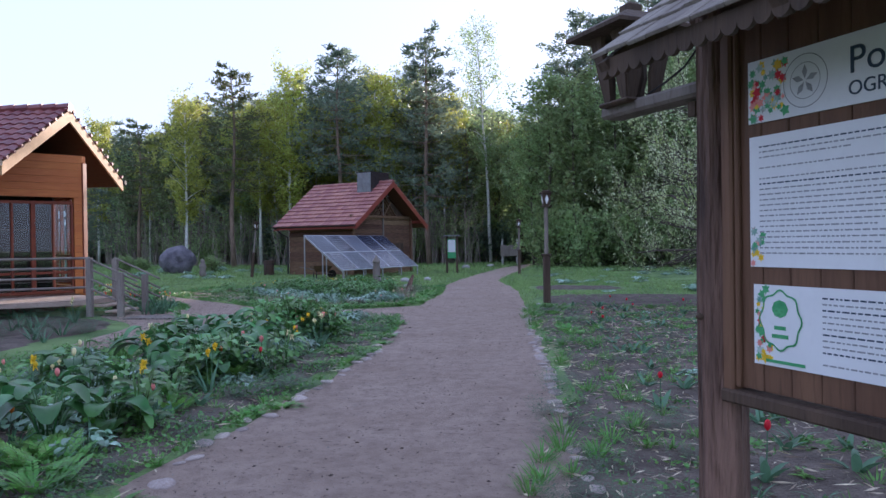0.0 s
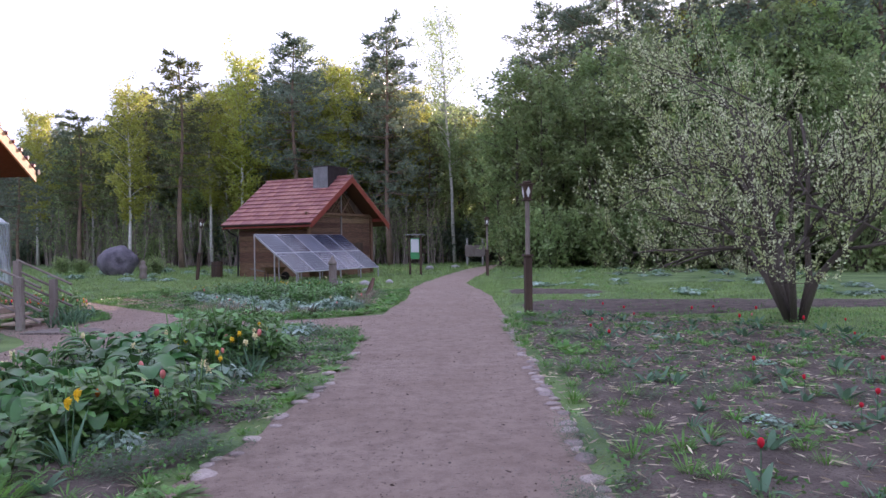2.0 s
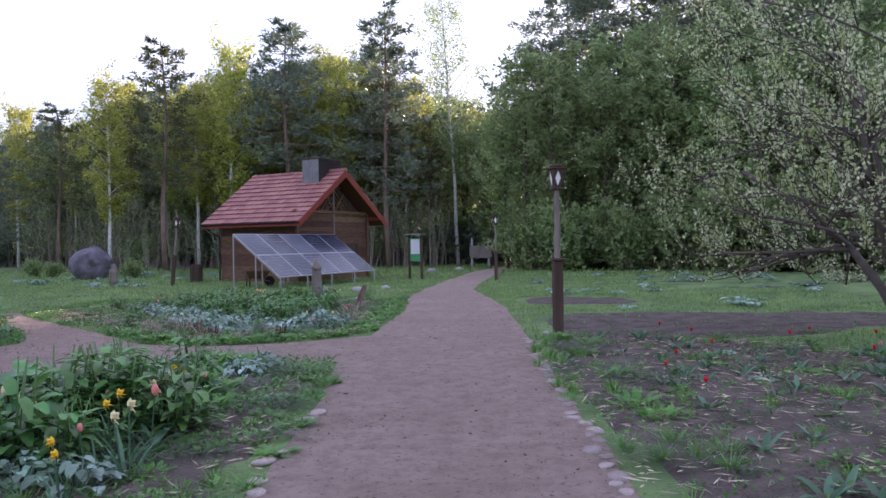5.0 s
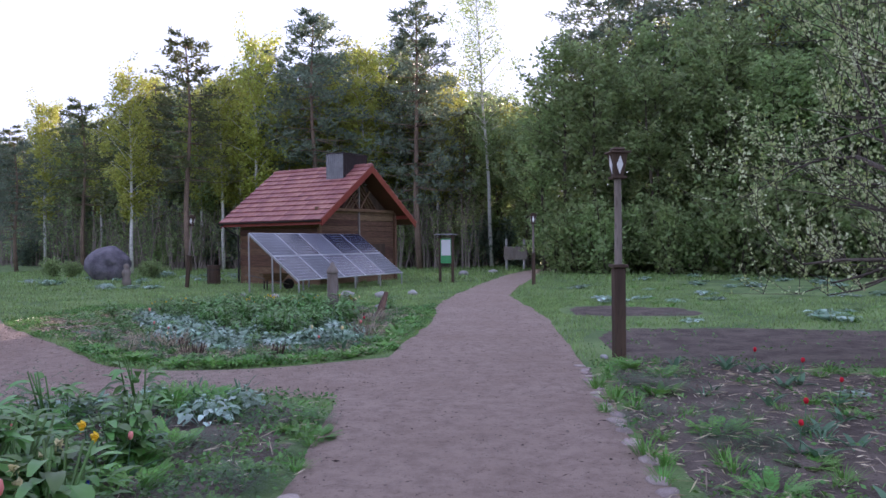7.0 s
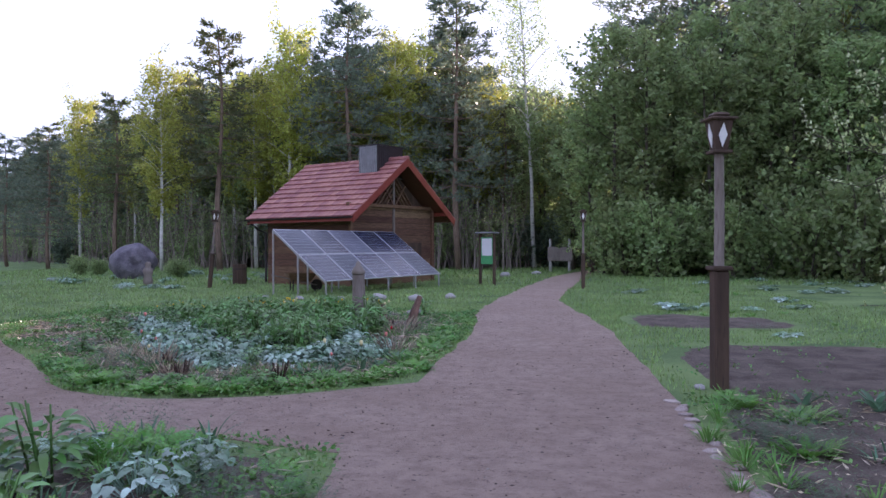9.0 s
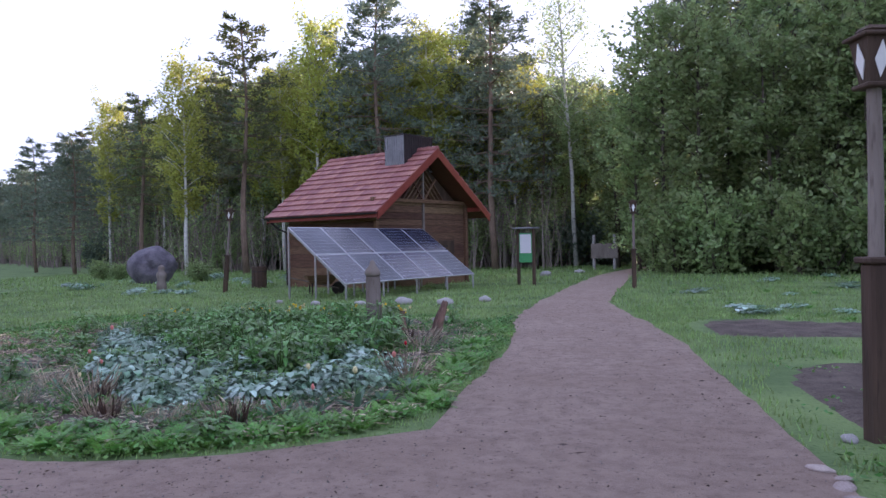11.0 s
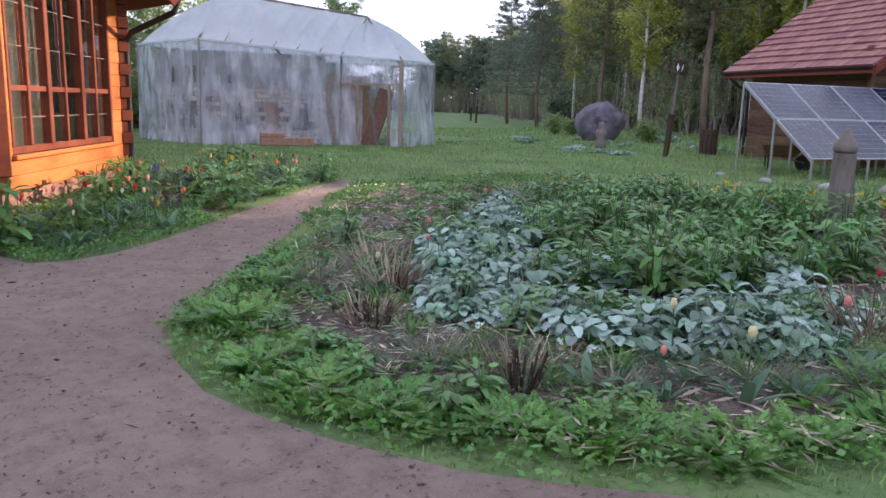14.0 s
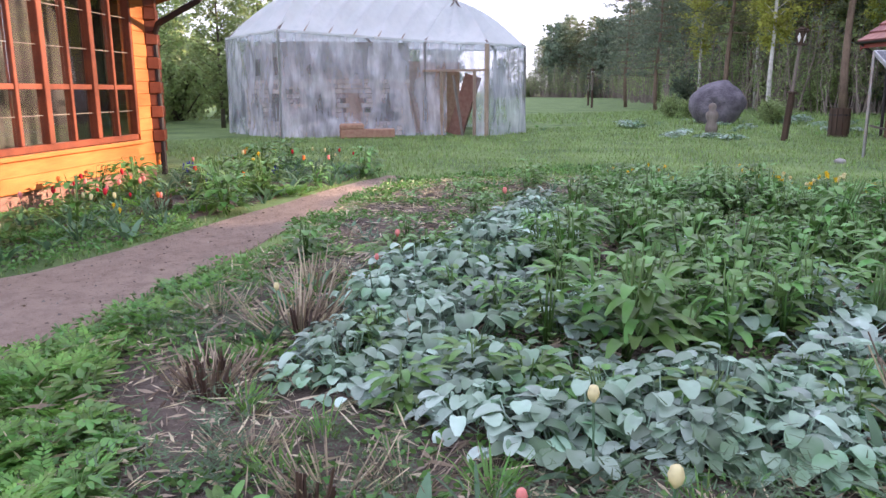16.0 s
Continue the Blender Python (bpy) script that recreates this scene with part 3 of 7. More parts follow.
def solar_array():
    """Two rows of five panels on a sloping steel frame."""
    o = Vector((-6.48, 34.57, 0))
    lx = Vector((0.42, 0.907, 0)).normalized()
    back = Vector((-lx.y, lx.x, 0))
    Wd, run, z0, z1 = 6.95, 2.30, 0.46, 2.17
    sl = math.hypot(run, z1 - z0)
    up = (back * run + Vector((0, 0, z1 - z0))) / sl
    nn = lx.cross(up)
    m = Matrix(((lx.x, up.x, nn.x, 0), (lx.y, up.y, nn.y, 0), (lx.z, up.z, nn.z, z0), (0, 0, 0, 1)))
    s = thing("solar_array", pose(*o), "blue-black solar panel array on a sloping steel frame", "solar panel")
    pw, ph = Wd / 5, sl / 2
    for r in range(2):
        for c in range(5):
            x0, y0 = c * pw, r * ph
            p = part("panel", put(box(bmesh.new(), x0 + 0.008, x0 + pw - 0.008, y0 + 0.008, y0 + ph - 0.008, 0, 0.035, 0.004), m), M["frost"], s, "silver-framed panel")
            bm = bmesh.new()
            nx, ny = 8, 8
            for i in range(nx):
                for j in range(ny):
                    a, b = x0 + 0.035 + i * (pw - 0.07) / nx, y0 + 0.035 + j * (ph - 0.07) / ny
                    box(bm, a + 0.006, a + (pw - 0.07) / nx - 0.006, b + 0.006, b + (ph - 0.07) / ny - 0.006, 0.035, 0.038)
            tagged(part("cell_sheet", put(bm, m), M["cell_frost" if (r, c) in ((1, 0), (0, 4), (1, 2), (0, 1)) else "cell"], p), kind="stuff")
    for x in (0.05, 1.75, 3.45, 5.2, 6.85):
        a = lx * x
        part("front_leg", beam(bmesh.new(), a + Vector((0, 0, -0.02)), a + Vector((0, 0, z0 + 0.02)), 0.05, 0.05), M["steel"], s)
        b = lx * x + back * run
        part("back_leg", beam(bmesh.new(), b + Vector((0, 0, -0.02)), b + Vector((0, 0, z1)), 0.05, 0.05), M["steel"], s)
        c = lx * x + back * run * 0.52
        part("middle_leg", beam(bmesh.new(), c + Vector((0, 0, -0.02)), c + Vector((0, 0, z0 + (z1 - z0) * 0.5)), 0.05, 0.05), M["steel"], s)
        part("rafter", beam(bmesh.new(), a + Vector((0, 0, z0 - 0.03)), b + Vector((0, 0, z1 - 0.03)), 0.04, 0.06), M["steel"], s)
    return s


solar_array()

# ---------------- wooden lodge ----------------
LX, LR, LYN, LYS, LZE, LZA = -10.9, 19.5, 22.4, 16.6, 3.78, 5.55   # gable plane, ridge y, eaves y, eaves and ridge heights
LN, LE, LS = Vector((-13.85, 22.55, 0)), Vector((-10.69, 19.76, 0)), Vector((-13.85, 16.4, 0))


def log_wall(s, a, b, z0, z1, holes, material):
    """A wall of planed logs from a to b, with openings (from, to, low, high)."""
    d = b - a
    L = d.length
    ang = math.atan2(d.y, d.x)
    m0 = Matrix.Translation(a) @ Matrix.Rotation(ang, 4, "Z")
    h = 0.19
    z = z0
    while z < z1 - 0.02:
        zt = min(z + h, z1)
        spans = [(0.0, L)]
        for f, t, lo, hi in holes:
            if z < hi - 0.01 and zt > lo + 0.01:
                nxt = []
                for p, q in spans:
                    if f > p:
                        nxt.append((p, min(q, f)))
                    if t < q:
                        nxt.append((max(p, t), q))
                spans = [w for w in nxt if w[1] - w[0] > 0.02]
        for p, q in spans:
            part("log", put(box(bmesh.new(), p, q, -0.1, 0.1, z + 0.0015, zt - 0.0015, 0.005), m0), material, s)
        z = zt
    return m0


def window(s, m0, f, t, lo, hi, lights, mid, y=0.02, name="window"):
    """A framed window with lights, a cross rail, glazing bars and glass."""
    fr = part(name, put(box(bmesh.new(), f, t, y - 0.05, y + 0.05, lo, lo + 0.09, 0.01), m0), M["lodge_frame"], s, "tall window with stained wooden frame")
    part("head", put(box(bmesh.new(), f, t, y - 0.05, y + 0.05, hi - 0.08, hi, 0.01), m0), M["lodge_frame"], fr)
    w = (t - f) / lights
    for k in range(lights + 1):
        x = f + k * w
        wd = 0.055 if k in (0, lights) or k % 2 == 0 else 0.032
        part("mullion", put(box(bmesh.new(), max(f, x - wd), min(t, x + wd), y - 0.05, y + (0.075 if k % 2 == 0 else 0.055), lo + 0.09, hi - 0.08, 0.008), m0), M["lodge_frame"], fr)
    for k in range(lights):
        x0, x1 = f + k * w + 0.04, f + (k + 1) * w - 0.04
        part("rail", put(box(bmesh.new(), x0, x1, y - 0.04, y + 0.045, mid - 0.035, mid + 0.035, 0.006), m0), M["lodge_frame"], fr)
        for z in [lo + 0.09 + (mid - lo - 0.09) * 0.5] + [mid + (hi - mid) * q for q in (0.3, 0.6)]:
            part("glazing_bar", put(box(bmesh.new(), x0, x1, y + 0.004, y + 0.014, z - 0.005, z + 0.005), m0), M["greywood"], fr)
        pane = part("pane", put(box(bmesh.new(), x0, x1, y - 0.004, y + 0.002, lo + 0.08, hi - 0.07), m0), M["glass"], fr)
        pane.visible_shadow = False
    return fr


def lodge():
    s = thing("lodge", pose(0, 0, 0), "orange stained log lodge with dark red tiled roof", "house")
    zb = 0.45
    # floor slab and plinth
    outline = [(LN.x, LN.y), (LE.x, LE.y), (LS.x, LS.y), (-24, 16.4), (-24, 22.55)]
    part("plinth", slab(bmesh.new(), [(x - 0.02, y) for x, y in outline], -0.05, zb), M["brick"], s, "low red brick plinth")
    d = (LE - LN).length
    m0 = log_wall(s, LN, LE, 0.26, LZE + 0.5, [(0.66, d - 0.12, zb + 0.25, 3.2)], M["lodge"])
    mm = Matrix.Diagonal((1, -1, 1, 1))
    m1 = Matrix.Translation(LN) @ Matrix.Rotation(math.atan2((LE - LN).y, (LE - LN).x), 4, "Z") @ Matrix.Diagonal((1, 1, 1, 1))
    window(s, m1, 0.68, d - 0.14, zb + 0.25, 3.2, 6, 1.5, y=0.03)
    part("sill", put(box(bmesh.new(), 0.6, d - 0.1, 0.101, 0.16, zb + 0.19, zb + 0.25, 0.01), m1), M["lodge"], s)
    d2 = (LS - LE).length
    m2 = log_wall(s, LE, LS, zb, LZE + 0.5, [(0.25, d2 - 0.3, zb + 0.02, 3.0)], M["lodge"])
    window(s, m2, 0.27, d2 - 0.32, zb + 0.02, 3.0, 8, 1.05, y=0.03, name="glazed_door")
    log_wall(s, Vector((-24, 22.55, 0)), LN, zb, LZE + 0.1, [], M["lodge"])
    log_wall(s, LS, Vector((-24, 16.4, 0)), zb, LZE + 0.1, [], M["lodge"])
    log_wall(s, Vector((-24, 16.4, 0)), Vector((-24, 22.55, 0)), zb, LZE + 0.1, [], M["lodge"])
    # crossing log ends at the corners
    for c, dirs in ((LN, ((LN - LE).normalized(), Vector((1, 0, 0)))),):
        for dv in dirs:
            z, k = zb, 0
            while z < LZE:
                a = c + dv * 0.08
                b = c + dv * (0.25 + 0.03 * (k % 2))
                bm = beam(bmesh.new(), Vector((a.x, a.y, z + 0.095)), Vector((b.x, b.y, z + 0.095)), 0.19, 0.185, 0.012)
                part("log_end", bm, M["lodge_frame"], s)
                z, k = z + 0.19, k + 1
    part("corner_post", box(bmesh.new(), LE.x - 0.12, LE.x + 0.09, LE.y - 0.1, LE.y + 0.1, zb, LZE + 0.3, 0.012), M["lodge_frame"], s)
    # interior behind the windows; near-black panels added to stand in for the room's shade
    part("inner_floor", slab(bmesh.new(), [(x * 0.999, y) for x, y in outline], zb, zb + 0.02), M["deck"], s)
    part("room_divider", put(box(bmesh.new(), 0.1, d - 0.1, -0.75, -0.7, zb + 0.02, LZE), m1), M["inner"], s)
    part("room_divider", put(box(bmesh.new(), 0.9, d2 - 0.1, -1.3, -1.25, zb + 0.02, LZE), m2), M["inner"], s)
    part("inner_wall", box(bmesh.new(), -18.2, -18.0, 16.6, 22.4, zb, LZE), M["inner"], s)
    part("inner_ceiling", slab(bmesh.new(), outline, LZE + 0.2, LZE + 0.25), M["soffit"], s)
    # roof
    th = 0.16
    x0, x1 = -25.0, LX
    run = LYN - LR
    sl = math.hypot(run, LZA - LZE)
    ang = math.atan2(LZA - LZE, run)
    for sg in (1, -1):
        ye = LR + sg * run
        bm = bmesh.new()
        vs = [bm.verts.new(p) for p in ((x0, ye, LZE), (x1, ye, LZE), (x1, LR, LZA), (x0, LR, LZA), (x0, ye, LZE - th), (x1, ye, LZE - th), (x1, LR, LZA - th), (x0, LR, LZA - th))]
        for f in ((0, 1, 2, 3), (7, 6, 5, 4), (0, 4, 5, 1), (1, 5, 6, 2), (2, 6, 7, 3), (3, 7, 4, 0)):
            bm.faces.new([vs[i] for i in f])
        bmesh.ops.recalc_face_normals(bm, faces=bm.faces)
        part("roof_deck", bm, M["soffit"], s)
        # tiles in courses; those near the gable one by one
        me = None
        rows, tw = 10, 0.3
        for r in range(rows):
            c0 = sl * r / rows
            for c in range(20):
                if me is None:
                    bm = bmesh.new()
                    ln = sl / rows + 0.03
                    prof = [(0.0, 0.03), (0.05, 0.055), (0.13, 0.06), (0.2, 0.03), (0.25, 0.02), (tw, 0.03)]
                    lo = [bm.verts.new((x, 0, z + 0.02)) for x, z in prof]
                    hi = [bm.verts.new((x, ln, z - 0.015)) for x, z in prof]
                    lb = [bm.verts.new((x, 0, 0.0)) for x, z in prof]
                    for k in range(5):
                        bm.faces.new((lo[k], lo[k + 1], hi[k + 1], hi[k]))
                        bm.faces.new((lb[k], lb[k + 1], lo[k + 1], lo[k]))
                    ob = part("tile", bm, M["tile_lodge"], s)
                    me = ob.data
                else:
                    ob = new("tile", me)
                    ob.parent = s
                t = Matrix.Translation((x1 - (c + 1) * tw + 0.02, ye - sg * 0.0, LZE)) @ Matrix.Diagonal((1, -sg, 1, 1)) @ Matrix.Rotation(ang, 4, "X") @ Matrix.Translation((0, c0 - 0.05, rnd.uniform(0, 0.006)))
                ob.matrix_basis = t
        bm = bmesh.new()
        for r in range(rows):
            c0 = sl * r / rows
            xe = x1 - 20 * tw
            z_, y_ = LZE + c0 * math.sin(ang), ye - sg * c0 * math.cos(ang)
            z2, y2 = LZE + (c0 + sl / rows) * math.sin(ang), ye - sg * (c0 + sl / rows) * math.cos(ang)
            vs = [bm.verts.new(p) for p in ((x0, y_, z_ + 0.06), (xe, y_, z_ + 0.06), (xe, y2, z2 + 0.02), (x0, y2, z2 + 0.02))]
            bm.faces.new(vs)
        part("tile_courses", bm, M["tile_lodge"], s)
        # fascia on the verge
        bm = bmesh.new()
        vs = [bm.verts.new(p) for p in ((x1, ye, LZE - 0.30), (x1, LR, LZA - 0.34), (x1, LR, LZA - 0.02), (x1, ye, LZE - 0.01))]
        f = bm.faces.new(vs)
        r = bmesh.ops.extrude_face_region(bm, geom=[f])
        bmesh.ops.translate(bm, verts=[g for g in r["geom"] if isinstance(g, bmesh.types.BMVert)], vec=(0.05, 0, 0))
        bmesh.ops.recalc_face_normals(bm, faces=bm.faces)
        part("verge_board", bm, M["lodge_fascia"], s)
        for k in range(10):
            q = (k + 0.5) / 10
            bm = tube(bmesh.new(), [(x1 + 0.0, ye - sg * q * run, LZE + q * (LZA - LZE) + 0.05), (x1 + 0.1, ye - sg * q * run, LZE + q * (LZA - LZE) + 0.05)], [0.05, 0.05], 6)
            part("verge_tile", bm, M["tile_lodge"], s)
        # soffit of the deep gable overhang
        bm = tube(bmesh.new(), [(x0, ye + sg * 0.09, LZE - 0.02), (x1 + 0.08, ye + sg * 0.09, LZE - 0.02)], [0.075, 0.075], 10)
        part("gutter", bm, M["metal_dark"], s)
    for k in range(12):
        part("ridge_tile", tube(bmesh.new(), [(x1 - k * 0.4 + 0.08, LR, LZA + 0.06), (x1 - (k + 1) * 0.4, LR, LZA + 0.045)], [0.13, 0.11], 8), M["tile_lodge"], s)
    # the eaves run further down beyond the porch gable
    qx, qy, qz = -12.78, 23.11, 3.10
    bm = bmesh.new()
    vs = [bm.verts.new(p) for p in ((x0, qy, qz), (qx, qy, qz), (qx, LYN - 0.5, LZE + 0.367), (x0, LYN - 0.5, LZE + 0.367), (x0, qy, qz - th), (qx, qy, qz - th), (qx, LYN - 0.5, LZE + 0.367 - th), (x0, LYN - 0.5, LZE + 0.367 - th))]
    for f in ((0, 1, 2, 3), (7, 6, 5, 4), (0, 4, 5, 1), (1, 5, 6, 2), (2, 6, 7, 3), (3, 7, 4, 0)):
        bm.faces.new([vs[i] for i in f])
    bmesh.ops.recalc_face_normals(bm, faces=bm.faces)
    part("eaves_deck", bm, M["soffit"], s)
    for r in range(3):
        for c in range(14):
            t0 = r / 3
            yy, zz = qy + (LYN - qy) * t0, qz + (LZE - qz) * t0
            bm = beam(bmesh.new(), (qx - c * 0.3 - 0.15, yy + 0.05, zz + 0.0), (qx - c * 0.3 - 0.15, yy - 0.26, zz + 0.23), 0.29, 0.06, 0.012)
            part("tile", bm, M["tile_lodge"], s)
    part("eaves_verge", beam(bmesh.new(), (qx + 0.03, qy + 0.02, qz - 0.11), (qx + 0.03, LYN - 0.5, LZE + 0.25), 0.05, 0.24), M["trim_red"], s)
    part("gutter", tube(bmesh.new(), [(x0, qy + 0.08, qz - 0.03), (qx + 0.06, qy + 0.08, qz - 0.03)], [0.075, 0.075], 10), M["metal_dark"], s)
    part("gable_infill", put(slab(bmesh.new(), [(-2.4, 0), (2.4, 0), (0, 1.85)], -0.05, 0.05), Matrix.Translation((-13.0, LR, LZE + 0.05)) @ pose(0, 0, 0, 90, 0, 90)), M["soffit"], s)
    part("downpipe", tube(bmesh.new(), [(qx - 0.08, qy + 0.07, qz - 0.08), (qx - 0.12, qy + 0.02, qz - 0.28), (LN.x + 0.35, LN.y + 0.10, qz - 0.62), (LN.x + 0.22, LN.y + 0.06, qz - 0.8), (LN.x + 0.22, LN.y + 0.06, 0.1)], [0.05] * 5, 8), M["metal_dark"], s)
    # porch deck, rails and stairs
    dk = part("porch_deck", slab(bmesh.new(), [(-9.15, 17.4), (-9.15, 18.65), (-11.0, 19.6), (-13.8, 16.1), (-14.5, 15.0), (-13.2, 14.6)], 0.30, 0.42), M["deck"], s, "pale plank porch deck")
    posts = [(-9.18, 17.4), (-9.16, 18.62), (-8.35, 17.33), (-8.35, 18.6)]
    tops = [1.47, 1.42, 1.10, 1.0]
    for (x, y), z in zip(posts, tops):
        part("newel_post", box(bmesh.new(), x - 0.07, x + 0.07, y - 0.07, y + 0.07, 0, z, 0.012), M["greywood"], s)
    for k in range(4):
        dz = 0.24 * k
        part("rail", tube(bmesh.new(), [(-9.18, 17.4, 1.46 - dz), (-11.6, 15.9, 1.46 - dz), (-13.2, 14.7, 1.46 - dz)], [0.03] * 3, 8), M["greywood"], s)
        for y in (17.38, 18.62):
            part("stair_rail", tube(bmesh.new(), [(-9.17, y, 1.44 - dz), (-7.95, y, 0.88 - dz)], [0.026] * 2, 8), M["greywood"], s)
    for k in range(2):
        part("stair_tread", box(bmesh.new(), -9.15 + k * 0.32, -8.78 + k * 0.32, 17.45, 18.55, 0.24 - 0.14 * k, 0.29 - 0.14 * k, 0.008), M["deck"], s)
    return s


lodge()

mat_thing = thing("stepping_mat", pose(-7.2, 16.7, 0), "small half-round wooden slat mat below the porch stairs", "door mat")
for k in range(15):
    x = -0.7 + k * 0.1
    w = 0.75 * math.sqrt(max(0.05, 1 - (x / 0.78) ** 2))
    part("slat", box(bmesh.new(), x - 0.04, x + 0.04, -0.1, w, 0.008, 0.045 + 0.004 * (k % 2), 0.006), M["greywood"], mat_thing)

# ---------------- greenhouse tent over masonry ----------------


def film_mat():
    m = mat("polythene_film", (0.66, 0.70, 0.78), (0.80, 0.83, 0.90), 1.3, 0.22, 0.9, 3.5, space="World", c3=(0.6, 0.63, 0.7), spec=0.6, bump_dist=0.12, stretch=(1.5, 1.5, 0.6))
    n, l = m.node_tree.nodes, m.node_tree.links
    b = n["Principled BSDF"]
    tp = n.new("ShaderNodeBsdfTransparent")
    tp.inputs[0].default_value = (0.93, 0.95, 1.0, 1)
    geo = n.new("ShaderNodeNewGeometry").outputs["Position"]
    total = None
    # creases that run up and down, creases that run slantwise, and cloudy patches
    for turn, size, scale, wt in (((0.3, 0.45, 0), (2.6, 2.6, 0.5), 1.2, 0.36), ((0.9, 0.7, 0), (3.2, 3.2, 0.5), 1.3, 0.44), ((0, 0, 0), (1, 1, 1), 0.8, 0.4)):
        mp = n.new("ShaderNodeMapping")
        mp.inputs["Rotation"].default_value, mp.inputs["Scale"].default_value = turn, size
        l.new(geo, mp.inputs["Vector"])
        ns = n.new("ShaderNodeTexNoise")
        ns.inputs["Scale"].default_value, ns.inputs["Detail"].default_value = scale, 4
        l.new(mp.outputs[0], ns.inputs["Vector"])
        ad = n.new("ShaderNodeMath")
        ad.operation = "MULTIPLY_ADD"
        ad.inputs[1].default_value = wt
        l.new(ns.outputs["Fac"], ad.inputs[0])
        if total is None:
            ad.inputs[2].default_value = 0.0
        else:
            l.new(total, ad.inputs[2])
        total = ad.outputs[0]
    rg = n.new("ShaderNodeMapRange")
    rg.inputs[1].default_value, rg.inputs[2].default_value = 0.46, 0.74
    rg.inputs[3].default_value, rg.inputs[4].default_value = 0.92, 0.32
    l.new(total, rg.inputs[0])
    ms = n.new("ShaderNodeMixShader")
    l.new(rg.outputs[0], ms.inputs[0])
    l.new(b.outputs[0], ms.inputs[1])
    l.new(tp.outputs[0], ms.inputs[2])
    l.new(ms.outputs[0], n["Material Output"].inputs["Surface"])
    return m


M["film"] = film_mat()
M["film_roof"] = mat("polythene_roof", (0.74, 0.79, 0.80), (0.84, 0.88, 0.89), 0.9, 0.35, 0.6, 3.0, space="World", c3=(0.70, 0.75, 0.77), translucent=0.4, bump_dist=0.12)
TENT = [(-27.2, 28.9), (-22.9, 28.9), (-21.3, 33.2), (-19.7, 34.5), (-20.2, 36.5), (-24.0, 38.4), (-28.0, 35.5)]
TZ = 2.9
THIGH = [3.22, 3.24, 2.97, 2.85, 2.85, 2.95, 3.1]   # eaves height at each corner


